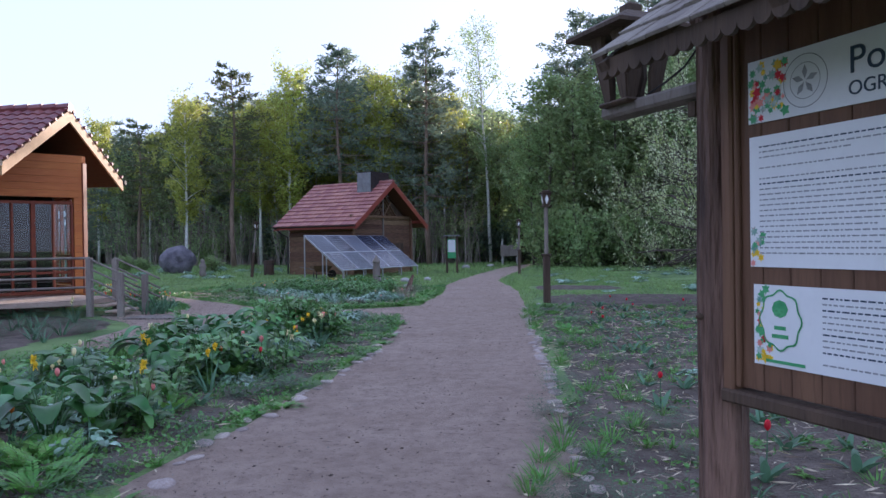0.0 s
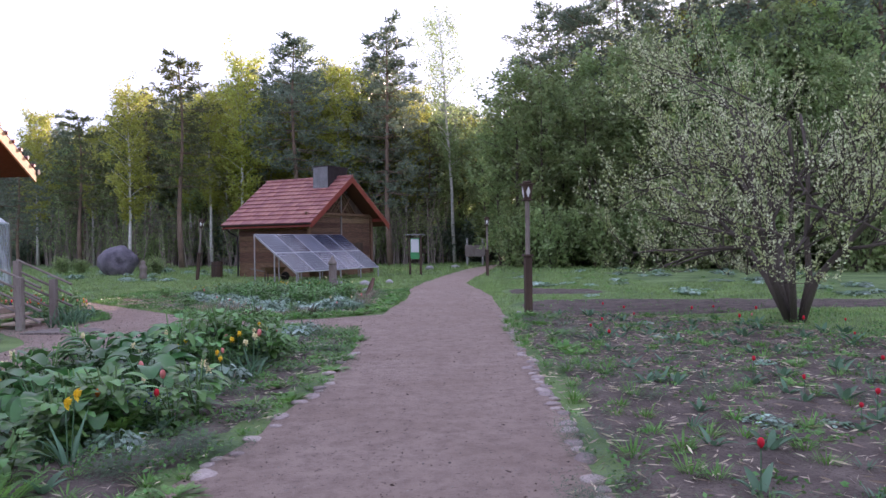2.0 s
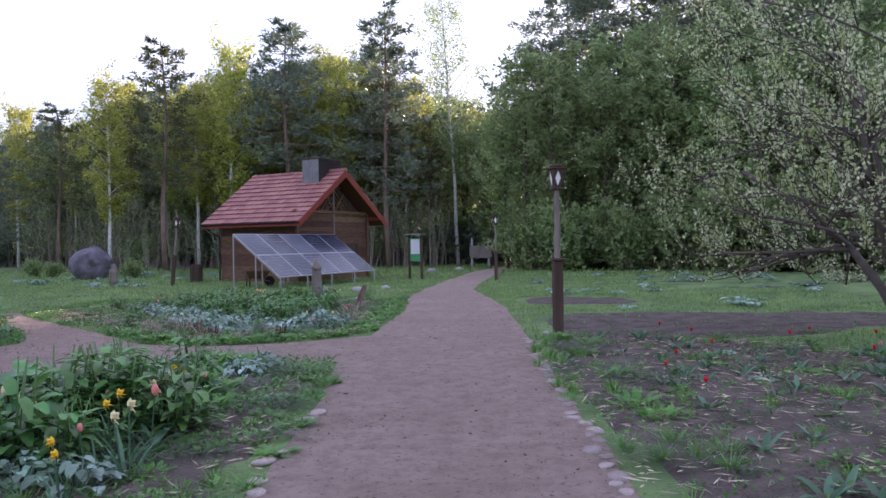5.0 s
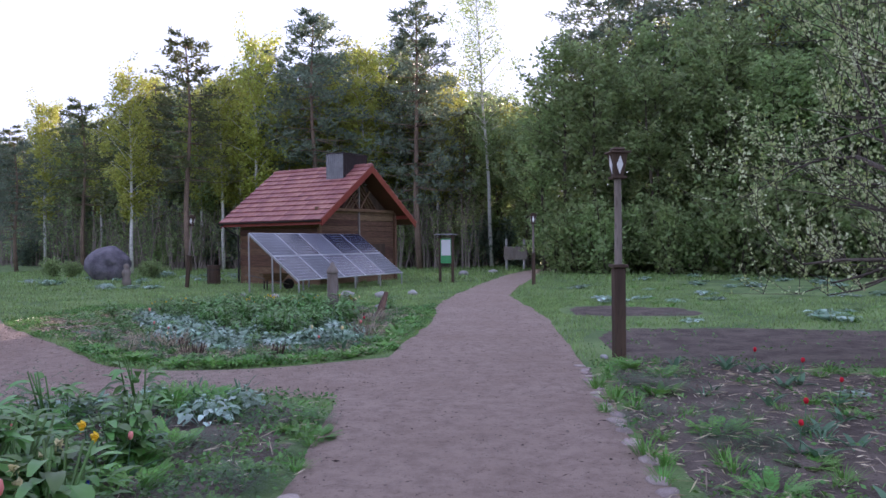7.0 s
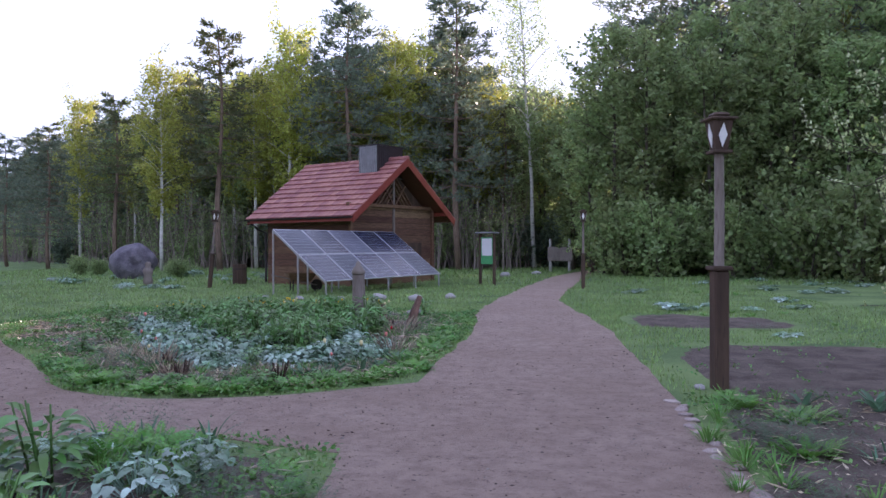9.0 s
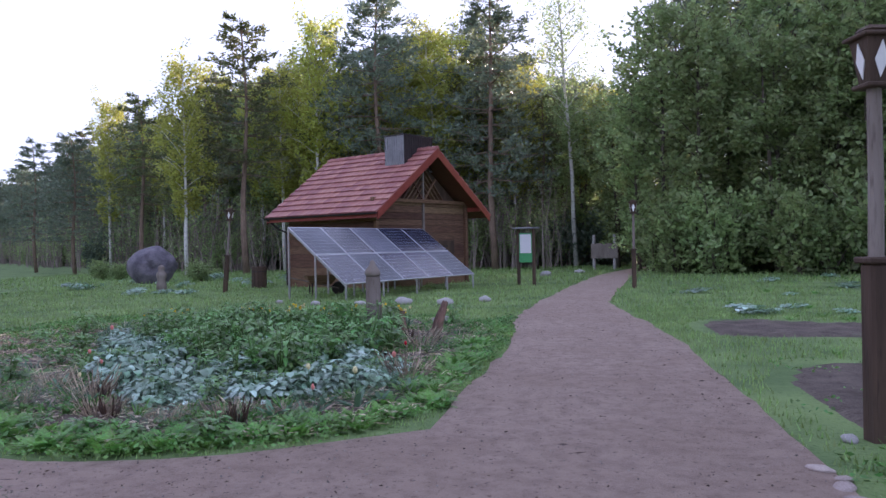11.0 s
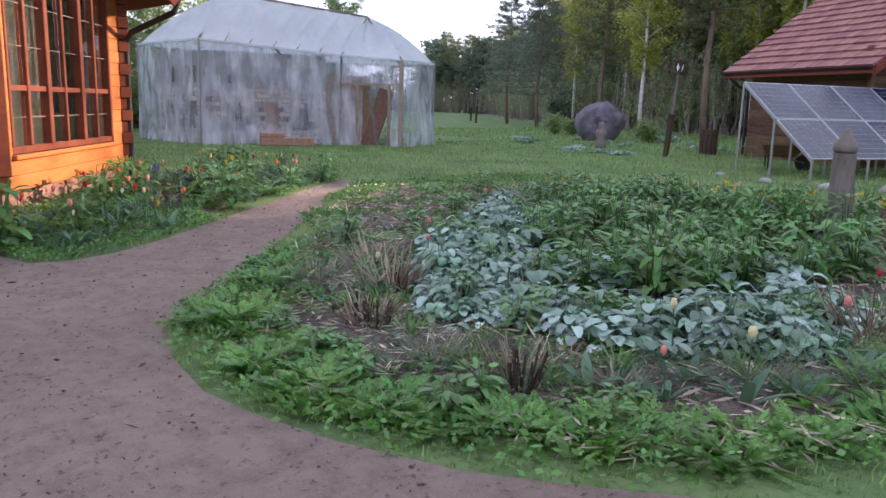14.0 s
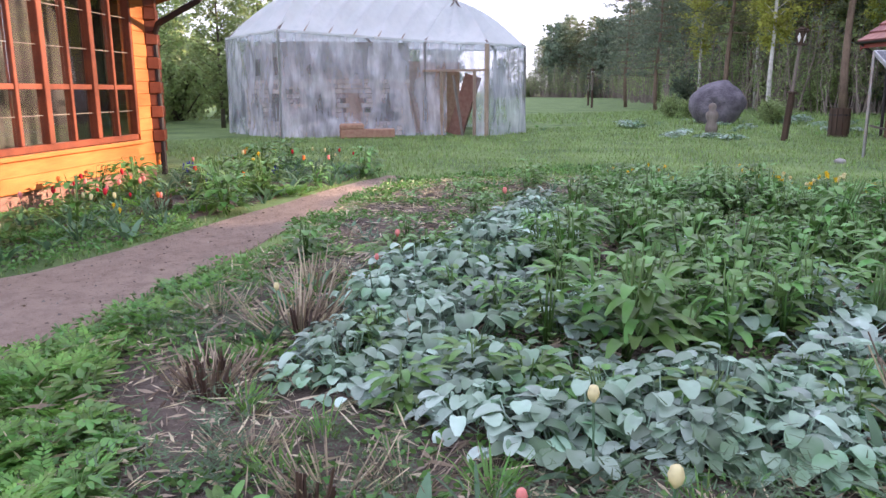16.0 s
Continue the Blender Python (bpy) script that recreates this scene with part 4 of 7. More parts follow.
def tent():
    s = thing("film_tent", pose(0, 0, 0), "ruined brick building wrapped in translucent polythene film tent", "greenhouse")
    n = len(TENT)
    for i in range(n):
        a, b = Vector((*TENT[i], 0)), Vector((*TENT[(i + 1) % n], 0))
        L = (b - a).length
        d = (b - a) / L
        nm = Vector((d.y, -d.x, 0))
        nx, nz = max(6, int(L / 0.12)), 20
        verts, faces = [], []
        for j in range(nz + 1):
            for k in range(nx + 1):
                q, z = k / nx, (THIGH[i] + (THIGH[(i + 1) % n] - THIGH[i]) * k / nx) * j / nz
                p = a + d * L * q
                fold = noise.noise(Vector((p.x * 2.2 + z * 1.3, p.y * 2.2, z * 0.5))) * 0.10 + noise.noise(Vector((p.x * 5 + z * 3, p.y * 5, z * 1.5))) * 0.06
                fold *= min(1, 4 * q, 4 * (1 - q))
                p = p + nm * (fold + (0.10 * (1 - j / nz) ** 2))
                verts.append((p.x, p.y, z))
        for j in range(nz):
            for k in range(nx):
                c = j * (nx + 1) + k
                faces.append((c, c + 1, c + nx + 2, c + nx + 1))
        if i == 2:
            faces = [f for f in faces if not (0.30 < (f[0] % (nx + 1)) / nx < 0.78 and (f[0] // (nx + 1)) / nz < 0.68)]
        ob = from_arrays("film_wall", verts, faces, M["film"], s, smooth=True)
        # masonry behind the film, with arched openings shown by recessed dark panels
        inn = 0.45
        a2, b2 = a - nm * inn + d * 0.4, b - nm * inn - d * 0.4
        if i in (0, 1) and (b2 - a2).length > 0.5:
            L2 = (b2 - a2).length
            m0 = Matrix.Translation(a2) @ Matrix.Rotation(math.atan2(d.y, d.x), 4, "Z")
            z, r = 0.0, 0
            wins = [0.75, 1.95, 3.1] if i == 1 else [0.9, 2.4]
            while z < 1.75:
                x = -0.2 if r % 2 else 0.0
                while x < L2:
                    w = rnd.uniform(0.34, 0.52)
                    x2 = min(x + w, L2)
                    c = (max(x, 0) + x2) / 2
                    top = lambda q: 1.25 - 0.9 * (q ** 2)
                    if not any(abs(c - v) < 0.36 and 0.35 < z < top(abs(c - v)) for v in wins) and x2 - max(x, 0) > 0.05:
                        part("stone", put(box(bmesh.new(), max(x, 0) + 0.01, x2 - 0.01, -0.02 + rnd.uniform(0, 0.04), 0.22, z + 0.008, z + 0.142), m0), M["oldstone"], s)
                    x = x2 if x2 < L2 else L2 + 1
                z, r = z + 0.15, r + 1
            part("back_wall", put(box(bmesh.new(), 0, L2, 0.24, 0.3, 0, 1.78), m0), M["darkwood"], s)
            part("plaster_wall", put(box(bmesh.new(), 0, L2, 0.06, 0.3, 1.8, 2.95), m0), M["concrete"], s)
            for v in wins:
                part("upper_shutter", put(box(bmesh.new(), v - 0.3, v + 0.3, 0.02, 0.058, 1.95, 2.5), m0), M["darkwood"], s)
    # roof frame and film: a hipped roof with ribs
    A, B = Vector((-23.9, 30.6, 4.85)), Vector((-22.6, 35.4, 4.5))
    ring = [Vector((x, y, z)) for (x, y), z in zip(TENT, THIGH)]
    verts, faces = [], []

    def sheet(p0, p1, r0, r1, cols):
        base_i = len(verts)
        for k in range(cols + 1):
            for j in range(9):
                q, w = k / cols, j / 8
                lo, hi = p0.lerp(p1, q), r0.lerp(r1, q)
                p = lo.lerp(hi, w)
                sag = 0.36 * math.sin(math.pi * w) ** 0.7 * abs(math.sin(math.pi * q * max(1, round(cols / 4))))
                verts.append((p.x, p.y, p.z + 0.22 * math.sin(math.pi * w) - sag))
        for k in range(cols):
            for j in range(8):
                c = base_i + k * 9 + j
                faces.append((c, c + 9, c + 10, c + 1))
    sheet(ring[0], ring[1], A, A, 12)
    sheet(ring[1], ring[2], A, B, 24)
    sheet(ring[2], ring[3], B, B, 6)
    sheet(ring[3], ring[4], B, B, 6)
    sheet(ring[4], ring[5], B, B, 12)
    sheet(ring[5], ring[6], B, A, 18)
    sheet(ring[6], ring[0], A, A, 18)
    from_arrays("film_roof", verts, faces, M["film_roof"], s, smooth=True)
    for i in range(n):
        a, b = ring[i], ring[(i + 1) % n]
        part("eaves_rail", beam(bmesh.new(), a, b, 0.07, 0.07), M["film_roof"], s)
        part("post", beam(bmesh.new(), (*TENT[i], -0.02), a, 0.07, 0.07), M["steel"], s)
    part("ridge_pole", beam(bmesh.new(), A, B, 0.07, 0.07), M["greywood"], s)
    for i, t in ((0, A), (1, A), (2, B), (3, B), (4, B), (5, B), (6, A)):
        part("rafter", beam(bmesh.new(), ring[i], t, 0.06, 0.06), M["greywood"], s)
    for q in (0.167, 0.333, 0.5, 0.667, 0.833):
        lo, hi = ring[1].lerp(ring[2], q), A.lerp(B, q)
        part("rafter", tube(bmesh.new(), [lo, lo.lerp(hi, 0.5) + Vector((0, 0, 0.15)), hi], [0.022] * 3, 6), M["deck"], s)
    # door frame at the entrance
    a, b = Vector((*TENT[2], 0)), Vector((*TENT[3], 0))
    d = (b - a).normalized()
    nm = Vector((d.y, -d.x, 0))
    o = nm * 0.1
    part("door_head", beam(bmesh.new(), a + o + Vector((0, 0, 2.05)) - d * 0.05, b + o + Vector((0, 0, 2.05)) + d * 0.05, 0.07, 0.07), M["deck"], s, "pale timber door beam")
    for q in (0.28, 0.8):
        p = a.lerp(b, q) + o
        part("door_post", beam(bmesh.new(), p, p + Vector((0, 0, 2.05)), 0.08, 0.08), M["deck"], s)
    p = b + o
    part("door_post", beam(bmesh.new(), p - d * 0.02, p - d * 0.02 + Vector((0, 0, 2.85)), 0.09, 0.09), M["deck"], s)
    part("leaning_plank", beam(bmesh.new(), a.lerp(b, 0.62) + o * 1.5, a.lerp(b, 0.45) + Vector((0, 0, 1.9)), 0.12, 0.03), M["greywood"], s)
    part("inner_stair", beam(bmesh.new(), a.lerp(b, 0.4) - nm * 0.7, a.lerp(b, 0.7) - nm * 0.7 + Vector((0, 0, 1.9)), 0.3, 0.5), M["brick"], s)
    part("inner_wall", box(bmesh.new(), -25.2, -22.6, 31.0, 35.6, 0, 2.4), M["brick"], s)
    return s


tent()
bm = bmesh.new()
box(bm, -0.85, 0.85, -0.12, 0.12, 0, 0.28, 0.03)
box(bm, -0.85, -0.1, -0.12, 0.12, 0.25, 0.45, 0.05)
ob = part("stone_block", bm, M["brick"])
ob.matrix_basis = pose(-21.3, 31.0, 0, 0, 0, 65)
tagged(ob, "broken reddish stone block lying on the grass by the tent", "stone")

# ---------------- lamps, boards and small fixtures ----------------


def street_lamp(x, y, h, lean=(0, 0), label="", slim=1.0, turn=0):
    """A wooden path lamp: thick foot, slimmer shaft and a lantern with milk glass lozenges."""
    s = thing("path_lamp", pose(x, y, 0, lean[0], lean[1], turn), label, "street lamp", "path lamps")
    zf = h * 0.43
    r = 0.085 * slim
    part("foot", box(bmesh.new(), -r, r, -r, r, -0.05, zf, 0.02), M["darkwood"], s, "dark square wooden foot")
    part("foot_cap", box(bmesh.new(), -r - 0.03, r + 0.03, -r - 0.03, r + 0.03, zf, zf + 0.05, 0.012), M["darkwood"], s)
    zs = h - 0.46
    part("shaft", tube(bmesh.new(), [(0, 0, zf + 0.05), (0.004, 0, (zf + zs) / 2), (0, 0, zs)], [0.056 * slim, 0.052 * slim, 0.05 * slim], 10, 0.06), M["greywood"], s, "weathered grey shaft", smooth=False)
    part("collar", box(bmesh.new(), -0.11, 0.11, -0.11, 0.11, zs, zs + 0.035, 0.008), M["darkwood"], s)
    bm = bmesh.new()
    lo, hi, z0, z1 = 0.07, 0.115, zs + 0.035, h - 0.09
    a = [bm.verts.new((sx * lo, sy * lo, z0)) for sx, sy in ((-1, -1), (1, -1), (1, 1), (-1, 1))]
    b = [bm.verts.new((sx * hi, sy * hi, z1)) for sx, sy in ((-1, -1), (1, -1), (1, 1), (-1, 1))]
    for k in range(4):
        bm.faces.new((a[k], a[(k + 1) % 4], b[(k + 1) % 4], b[k]))
    bm.faces.new(a[::-1])
    bm.faces.new(b)
    lan = part("lantern", bm, M["darkwood"], s, "dark wooden lantern body")
    for k in range(4):
        bm = bmesh.new()
        w = 0.05
        zc, hh = (z0 + z1) / 2, (z1 - z0) * 0.40
        yo = -(lo + hi) / 2 - 0.004
        sl = (hi - lo) / (z1 - z0)
        vs = [bm.verts.new(p) for p in ((0, yo + hh * sl, zc - hh), (w, yo, zc), (0, yo - hh * sl, zc + hh), (-w, yo, zc))]
        f = bm.faces.new(vs)
        rr = bmesh.ops.extrude_face_region(bm, geom=[f])
        bmesh.ops.translate(bm, verts=[g for g in rr["geom"] if isinstance(g, bmesh.types.BMVert)], vec=(0, -0.008, 0))
        put(bm, Matrix.Rotation(k * math.pi / 2, 4, "Z"))
        part("lozenge_pane", bm, M["lampwhite"], lan, "white lozenge pane")
    bm = bmesh.new()
    box(bm, -0.155, 0.155, -0.155, 0.155, z1, z1 + 0.03, 0.008)
    part("lantern_roof", bm, M["darkwood"], s)
    part("finial", box(bmesh.new(), -0.10, 0.10, -0.10, 0.10, z1 + 0.03, h, 0.03), M["darkwood"], s)
    return s


street_lamp(2.21, 19.94, 3.1, label="weathered wooden path lamp with lozenge lantern beside the path", turn=12)
street_lamp(1.97, 39.6, 2.94, label="slim wooden path lamp at the bend of the path", slim=0.85)
street_lamp(-12.45, 39.3, 3.05, lean=(2, 6), label="leaning dark wooden path lamp on the lawn", slim=0.85)
street_lamp(-44.0, 65.5, 3.1, label="distant dark wooden path lamp near the forest", slim=0.9)
street_lamp(-50.5, 72.0, 2.9, label="distant dark wooden path lamp near the forest", slim=0.9)


def notice_board():
    s = thing("notice_board", pose(-1.75, 42.0, 0, 0, 0, -35), "narrow notice board with little roof on two posts", "notice board")
    for x in (-0.36, 0.36):
        part("post", box(bmesh.new(), x - 0.05, x + 0.05, -0.05, 0.05, -0.05, 2.1, 0.01), M["darkwood"], s)
    part("panel", box(bmesh.new(), -0.31, 0.31, -0.03, 0.03, 0.85, 1.95, 0.01), M["green_print"], s, "green printed panel")
    part("sheet", box(bmesh.new(), -0.25, 0.27, -0.045, -0.031, 1.2, 1.9), M["paper"], s, "white printed sheet")
    part("roof", box(bmesh.new(), -0.5, 0.5, -0.22, 0.22, 2.1, 2.16, 0.02), M["metal_grey"], s)
    return s


notice_board()


def small_sign():
    s = thing("trail_sign", pose(1.75, 57.5, 0, 0, 0, -10), "pale grey trail sign on two short posts", "sign")
    for x in (-0.6, 0.55):
        part("post", tube(bmesh.new(), [(x, 0, -0.05), (x, 0, 2.0)], [0.09, 0.08], 8), M["fieldstone"], s)
    part("panel", box(bmesh.new(), -0.75, 0.75, -0.14, -0.09, 0.65, 1.5, 0.02), M["greywood"], s)
    return s


small_sign()


def rough_rock(bm, r, squash=(1, 1, 1), amp=0.18, seed=0.0, sub=4):
    bmesh.ops.create_icosphere(bm, subdivisions=sub, radius=1.0)
    for v in bm.verts:
        p = v.co.copy()
        k = 1 + amp * noise.noise(p * 1.1 + Vector((seed, 0, 0))) + amp * 0.4 * noise.noise(p * 3.1 + Vector((0, seed, 0))) + amp * 0.12 * noise.noise(p * 9)
        v.co = Vector((p.x * squash[0], p.y * squash[1], p.z * squash[2])) * k * r
    return bm


bm = rough_rock(bmesh.new(), 1.0, (1.08, 1.0, 0.98), 0.2, 4.0)
bmesh.ops.translate(bm, verts=bm.verts, vec=(0, 0, 0.80))
ob = part("boulder", bm, M["boulder"], smooth=True)
ob.matrix_basis = pose(-20.1, 47.3, 0)
tagged(ob, "huge rounded dark granite boulder on the lawn", "boulder")

STONES = [rough_rock(bmesh.new(), 1.0, (1.3, 1.0, 0.65), 0.3, 9.0 + k, 2) for k in range(3)]
stone_mesh = []
for k, b in enumerate(STONES):
    o = part("field_stone", b, M["fieldstone"], smooth=True)
    stone_mesh.append(o)
for k, (x, y, r) in enumerate(((-4.5, 33.3, 0.2), (-3.3, 33.0, 0.2), (-2.4, 34.1, 0.17), (-6.9, 33.2, 0.12), (-5.6, 33.0, 0.13), (-8.2, 33.9, 0.1), (-1.3, 50.0, 0.25), (0.3, 53, 0.2), (-2.6, 28.4, 0.16), (1.98, 19.9, 0.06))):
    m = pose(x, y, r * 0.35, 0, 0, k * 50) @ Matrix.Scale(r, 4)
    if k < 3:
        stone_mesh[k].matrix_basis = m
        o = stone_mesh[k]
    else:
        o = stone_mesh[k % 3].copy()
        scene.collection.objects.link(o)
        o.matrix_basis = m
    tagged(o, "pale rounded field stone lying in the grass", "stone", "field stones")


def wood_bin():
    s = thing("litter_bin", pose(-12.4, 42.2, 0), "dark slatted wooden litter bin on the lawn", "bin")
    for k in range(12):
        a = k * math.pi / 6
        part("slat", put(box(bmesh.new(), 0.26, 0.29, -0.065, 0.065, 0, 0.85, 0.005), Matrix.Rotation(a, 4, "Z")), M["darkwood"], s)
    part("liner", lathe(bmesh.new(), [(0.25, 0.03), (0.255, 0.8), (0.22, 0.8), (0.21, 0.1)], 12), M["metal_dark"], s)
    part("hoop", lathe(bmesh.new(), [(0.292, 0.62), (0.298, 0.63), (0.298, 0.67), (0.292, 0.68)], 16), M["metal_dark"], s)
    return s


wood_bin()

# small carved figure by the boulder: one plain shape
bm = lathe(bmesh.new(), [(0.20, 0), (0.19, 0.25), (0.15, 0.42), (0.2, 0.55), (0.19, 0.68), (0.10, 0.76), (0.13, 0.86), (0.10, 0.96), (0.02, 1.0)], 12)
ob = part("carved_figure", bm, M["greywood"], smooth=True)
ob.matrix_basis = pose(-15.7, 40.6, 0)
tagged(ob, "small grey carved wooden figure on the lawn", "statue")


def carved_post():
    s = thing("carved_post", pose(-3.6, 27.0, 0), "weathered grey wooden post with carved bird on top", "post")
    part("trunk", tube(bmesh.new(), [(0, 0, -0.1), (0.01, 0.0, 0.4), (0, 0.01, 0.8), (0, 0, 1.0)], [0.15, 0.145, 0.135, 0.13], 12, 0.05), M["greywood"], s)
    bm = lathe(bmesh.new(), [(0.12, 1.0), (0.15, 1.04), (0.13, 1.12), (0.06, 1.2), (0.05, 1.26), (0.01, 1.3)], 10)
    part("finial", bm, M["greywood"], s, smooth=True)
    return s


carved_post()
for x, y, h, r, lean in ((-2.35, 26.3, 0.62, 0.10, 14), (-3.0, 26.7, 0.4, 0.09, -8)):
    bm = tube(bmesh.new(), [(0, 0, -0.05), (0.02, 0, h * 0.5), (0.06, 0.01, h)], [r, r * 0.8, r * 0.45], 9, 0.15)
    ob = part("rotten_stump", bm, M["signwood"])
    ob.matrix_basis = pose(x, y, 0, 0, lean, 30)
    tagged(ob, "thin reddish rotten tree stump in the flower bed", "stump")


def brick_stack():
    """Things kept in the shade under the panels."""
    s = thing("wheelbarrow", pose(-8.2, 37.4, 0, 0, 0, 30), "old brown wheelbarrow parked under the solar panels", "wheelbarrow")
    bm = bmesh.new()
    a = [bm.verts.new(p) for p in ((-0.35, -0.25, 0.35), (0.35, -0.2, 0.35), (0.35, 0.2, 0.35), (-0.35, 0.25, 0.35))]
    b = [bm.verts.new(p) for p in ((-0.5, -0.38, 0.65), (0.55, -0.32, 0.65), (0.55, 0.32, 0.65), (-0.5, 0.38, 0.65))]
    for k in range(4):
        bm.faces.new((a[k], a[(k + 1) % 4], b[(k + 1) % 4], b[k]))
    bm.faces.new(a[::-1])
    part("tray", bm, M["logdark"], s)
    w = part("wheel", put(lathe(bmesh.new(), [(0.06, -0.04), (0.2, -0.04), (0.22, 0), (0.2, 0.04), (0.06, 0.04)], 16), pose(0.6, 0, 0.21, 90)), M["metal_dark"], s)
    for y in (-0.25, 0.25):
        part("handle", beam(bmesh.new(), (0.6, y * 0.3, 0.21), (-1.0, y, 0.6), 0.04, 0.04), M["greywood"], s)
        part("leg", beam(bmesh.new(), (-0.3, y, 0), (-0.3, y, 0.42), 0.04, 0.04), M["metal_dark"], s)
    return s


brick_stack()

# ---------------- roofed information sign ----------------
SO = Vector((1.98, 3.09, 0))
SD = Vector((0.45, -0.89, 0)).normalized()
SF = Vector((-0.89, -0.45, 0)).normalized()
SIGN = Matrix(((SD.x, -SF.x, 0, SO.x), (SD.y, -SF.y, 0, SO.y), (0, 0, 1, 0), (0, 0, 0, 1)))   # x along the board, -y faces the reader


def flat_text(txt, size, x, z, material, parent, y=-0.079):
    cu = bpy.data.curves.new("letters", "FONT")
    cu.body = txt
    cu.size = size
    cu.extrude = 0.001
    t = new("letters_tmp", cu)
    dg = bpy.context.evaluated_depsgraph_get()
    me = bpy.data.meshes.new_from_object(t.evaluated_get(dg))
    bpy.data.objects.remove(t)
    me.materials.clear()
    me.materials.append(material)
    ob = new("lettering", me)
    ob.parent = parent
    ob.matrix_basis = pose(x, y, z, 90)
    return ob


def info_sign():
    s = thing("information_sign", SIGN, "dark brown timber information sign with shingled little roof", "sign")
    for x in (0.015, 1.95):
        bm = tube(bmesh.new(), [(x, 0, -0.1), (x + 0.01, 0, 0.7), (x - 0.005, 0, 1.5), (x, 0, 2.2), (x, 0, 2.75)], [0.112, 0.108, 0.104, 0.102, 0.10], 22, 0.10)
        part("post", bm, M["signwood"], s, "rough dark round post")
        part("knot", rough_rock(bmesh.new(), 0.025, (1, 1, 0.7), 0.1, 2, 2), M["darkwood"], s).matrix_basis = pose(x - 0.03, -0.1, 1.35)
    # board with vertical planks
    x = 0.16
    while x < 1.80:
        w = min(0.145, 1.80 - x)
        part("plank", box(bmesh.new(), x, x + w - 0.003, -0.045, -0.005, 1.05, 2.72, 0.004), M["boardwood"], s)
        x += 0.145
    for a, b, c, d in ((0.10, 0.165, 1.02, 2.72), (1.80, 1.865, 1.02, 2.72)):
        part("side_frame", box(bmesh.new(), a, b, -0.085, 0.02, c, d, 0.01), M["boardwood"], s)
    part("bottom_frame", box(bmesh.new(), 0.10, 1.865, -0.10, 0.03, 0.98, 1.04, 0.01), M["darkwood"], s)
    part("inner_bead", box(bmesh.new(), 0.165, 0.19, -0.07, -0.044, 1.05, 2.7, 0.006), M["boardwood"], s)
    sheets = [(0.242, 1.72, 2.196, 2.462), (0.246, 1.72, 1.584, 2.139), (0.262, 1.72, 1.17, 1.509)]
    for k, (a, b, c, d) in enumerate(sheets):
        sh = part("printed_sheet", box(bmesh.new(), a, b, -0.0545, -0.046, c, d), M["paper"], s, "white printed information sheet")
        fl = {0: (a, a + 0.20, c, d), 1: (a, a + 0.07, c, c + 0.17), 2: (a, a + 0.09, c, d)}[k]
        # floral corner made of overlapping petals and leaves
        for q in range((60, 14, 34)[k]):
            px, pz = rnd.uniform(fl[0] + 0.015, fl[1]), rnd.uniform(fl[2] + 0.015, fl[3] - 0.015)
            r = rnd.uniform(0.012, 0.028)
            bm = bmesh.new()
            nn = rnd.choice((5, 6, 7))
            yy = -0.0553 - q * 0.00004
            vs = [bm.verts.new((px + r * (1 if i % 2 else 0.55) * math.cos(i * math.pi / nn), yy, pz + r * (1 if i % 2 else 0.55) * math.sin(i * math.pi / nn))) for i in range(2 * nn)]
            bm.faces.new(vs)
            part("printed_flower", bm, M[rnd.choice(("green_print", "green_print", "floral", "pink", "red", "yellow"))], sh)
    p = bpy.data.objects
    flat_text("Po", 0.145, 0.735, 2.313, M["ink"], s, -0.0565)
    flat_text("OGRO", 0.075, 0.733, 2.232, M["ink"], s, -0.0565)
    for r0, r1 in ((0.103, 0.107), (0.070, 0.073)):
        bm = bmesh.new()
        n = 40
        a = [bm.verts.new((0.541 + r0 * math.cos(2 * math.pi * i / n), -0.0585, 2.328 + r0 * math.sin(2 * math.pi * i / n))) for i in range(n)]
        b = [bm.verts.new((0.541 + r1 * math.cos(2 * math.pi * i / n), -0.0585, 2.328 + r1 * math.sin(2 * math.pi * i / n))) for i in range(n)]
        for i in range(n):
            bm.faces.new((a[i], a[(i + 1) % n], b[(i + 1) % n], b[i]))
        part("emblem_ring", bm, M["ink_grey"], s)
    for ang in (0, 72, 144, 216, 288):
        bm = bmesh.new()
        vs = [bm.verts.new((0.064 * q * math.cos(radians(ang + 90) + w), -0.0586, 0.064 * q * math.sin(radians(ang + 90) + w))) for q, w in ((0.1, 0), (0.6, 0.35), (1, 0), (0.6, -0.35))]
        bm.faces.new(vs)
        o = part("emblem_leaf", bm, M["ink_grey"], s)
        o.location = (0.541, 0, 2.328)
    # text lines that cannot be read, as bars broken into words
    def bars(x0, x1, z0, z1, step, h, bold=()):
        bm, bb = bmesh.new(), bmesh.new()
        z, k = z1, 0
        while z > z0:
            x = x0
            if rnd.random() > 0.08:
                end = x1 if rnd.random() > 0.25 else x0 + (x1 - x0) * rnd.uniform(0.3, 0.8)
                while x < end:
                    w = rnd.uniform(0.010, 0.036)
                    q = bb if k in bold else bm
                    vs = [q.verts.new(v) for v in ((x, -0.0556, z), (min(x + w, x1), -0.0556, z), (min(x + w, x1), -0.0556, z + h), (x, -0.0556, z + h))]
                    q.faces.new(vs)
                    x += w + 0.007
            z -= step
            k += 1
        tagged(part("print_block", bm, M["ink_grey"], s), kind="stuff")
        tagged(part("bold_print", bb, M["ink"], s), kind="stuff")
    bars(0.30, 1.68, 1.62, 2.09, 0.0225, 0.0060, (0, 7))
    bars(0.61, 1.68, 1.195, 1.465, 0.0235, 0.0065, (0, 2, 6, 9))
    # round green emblem on the lowest sheet
    bm = bmesh.new()
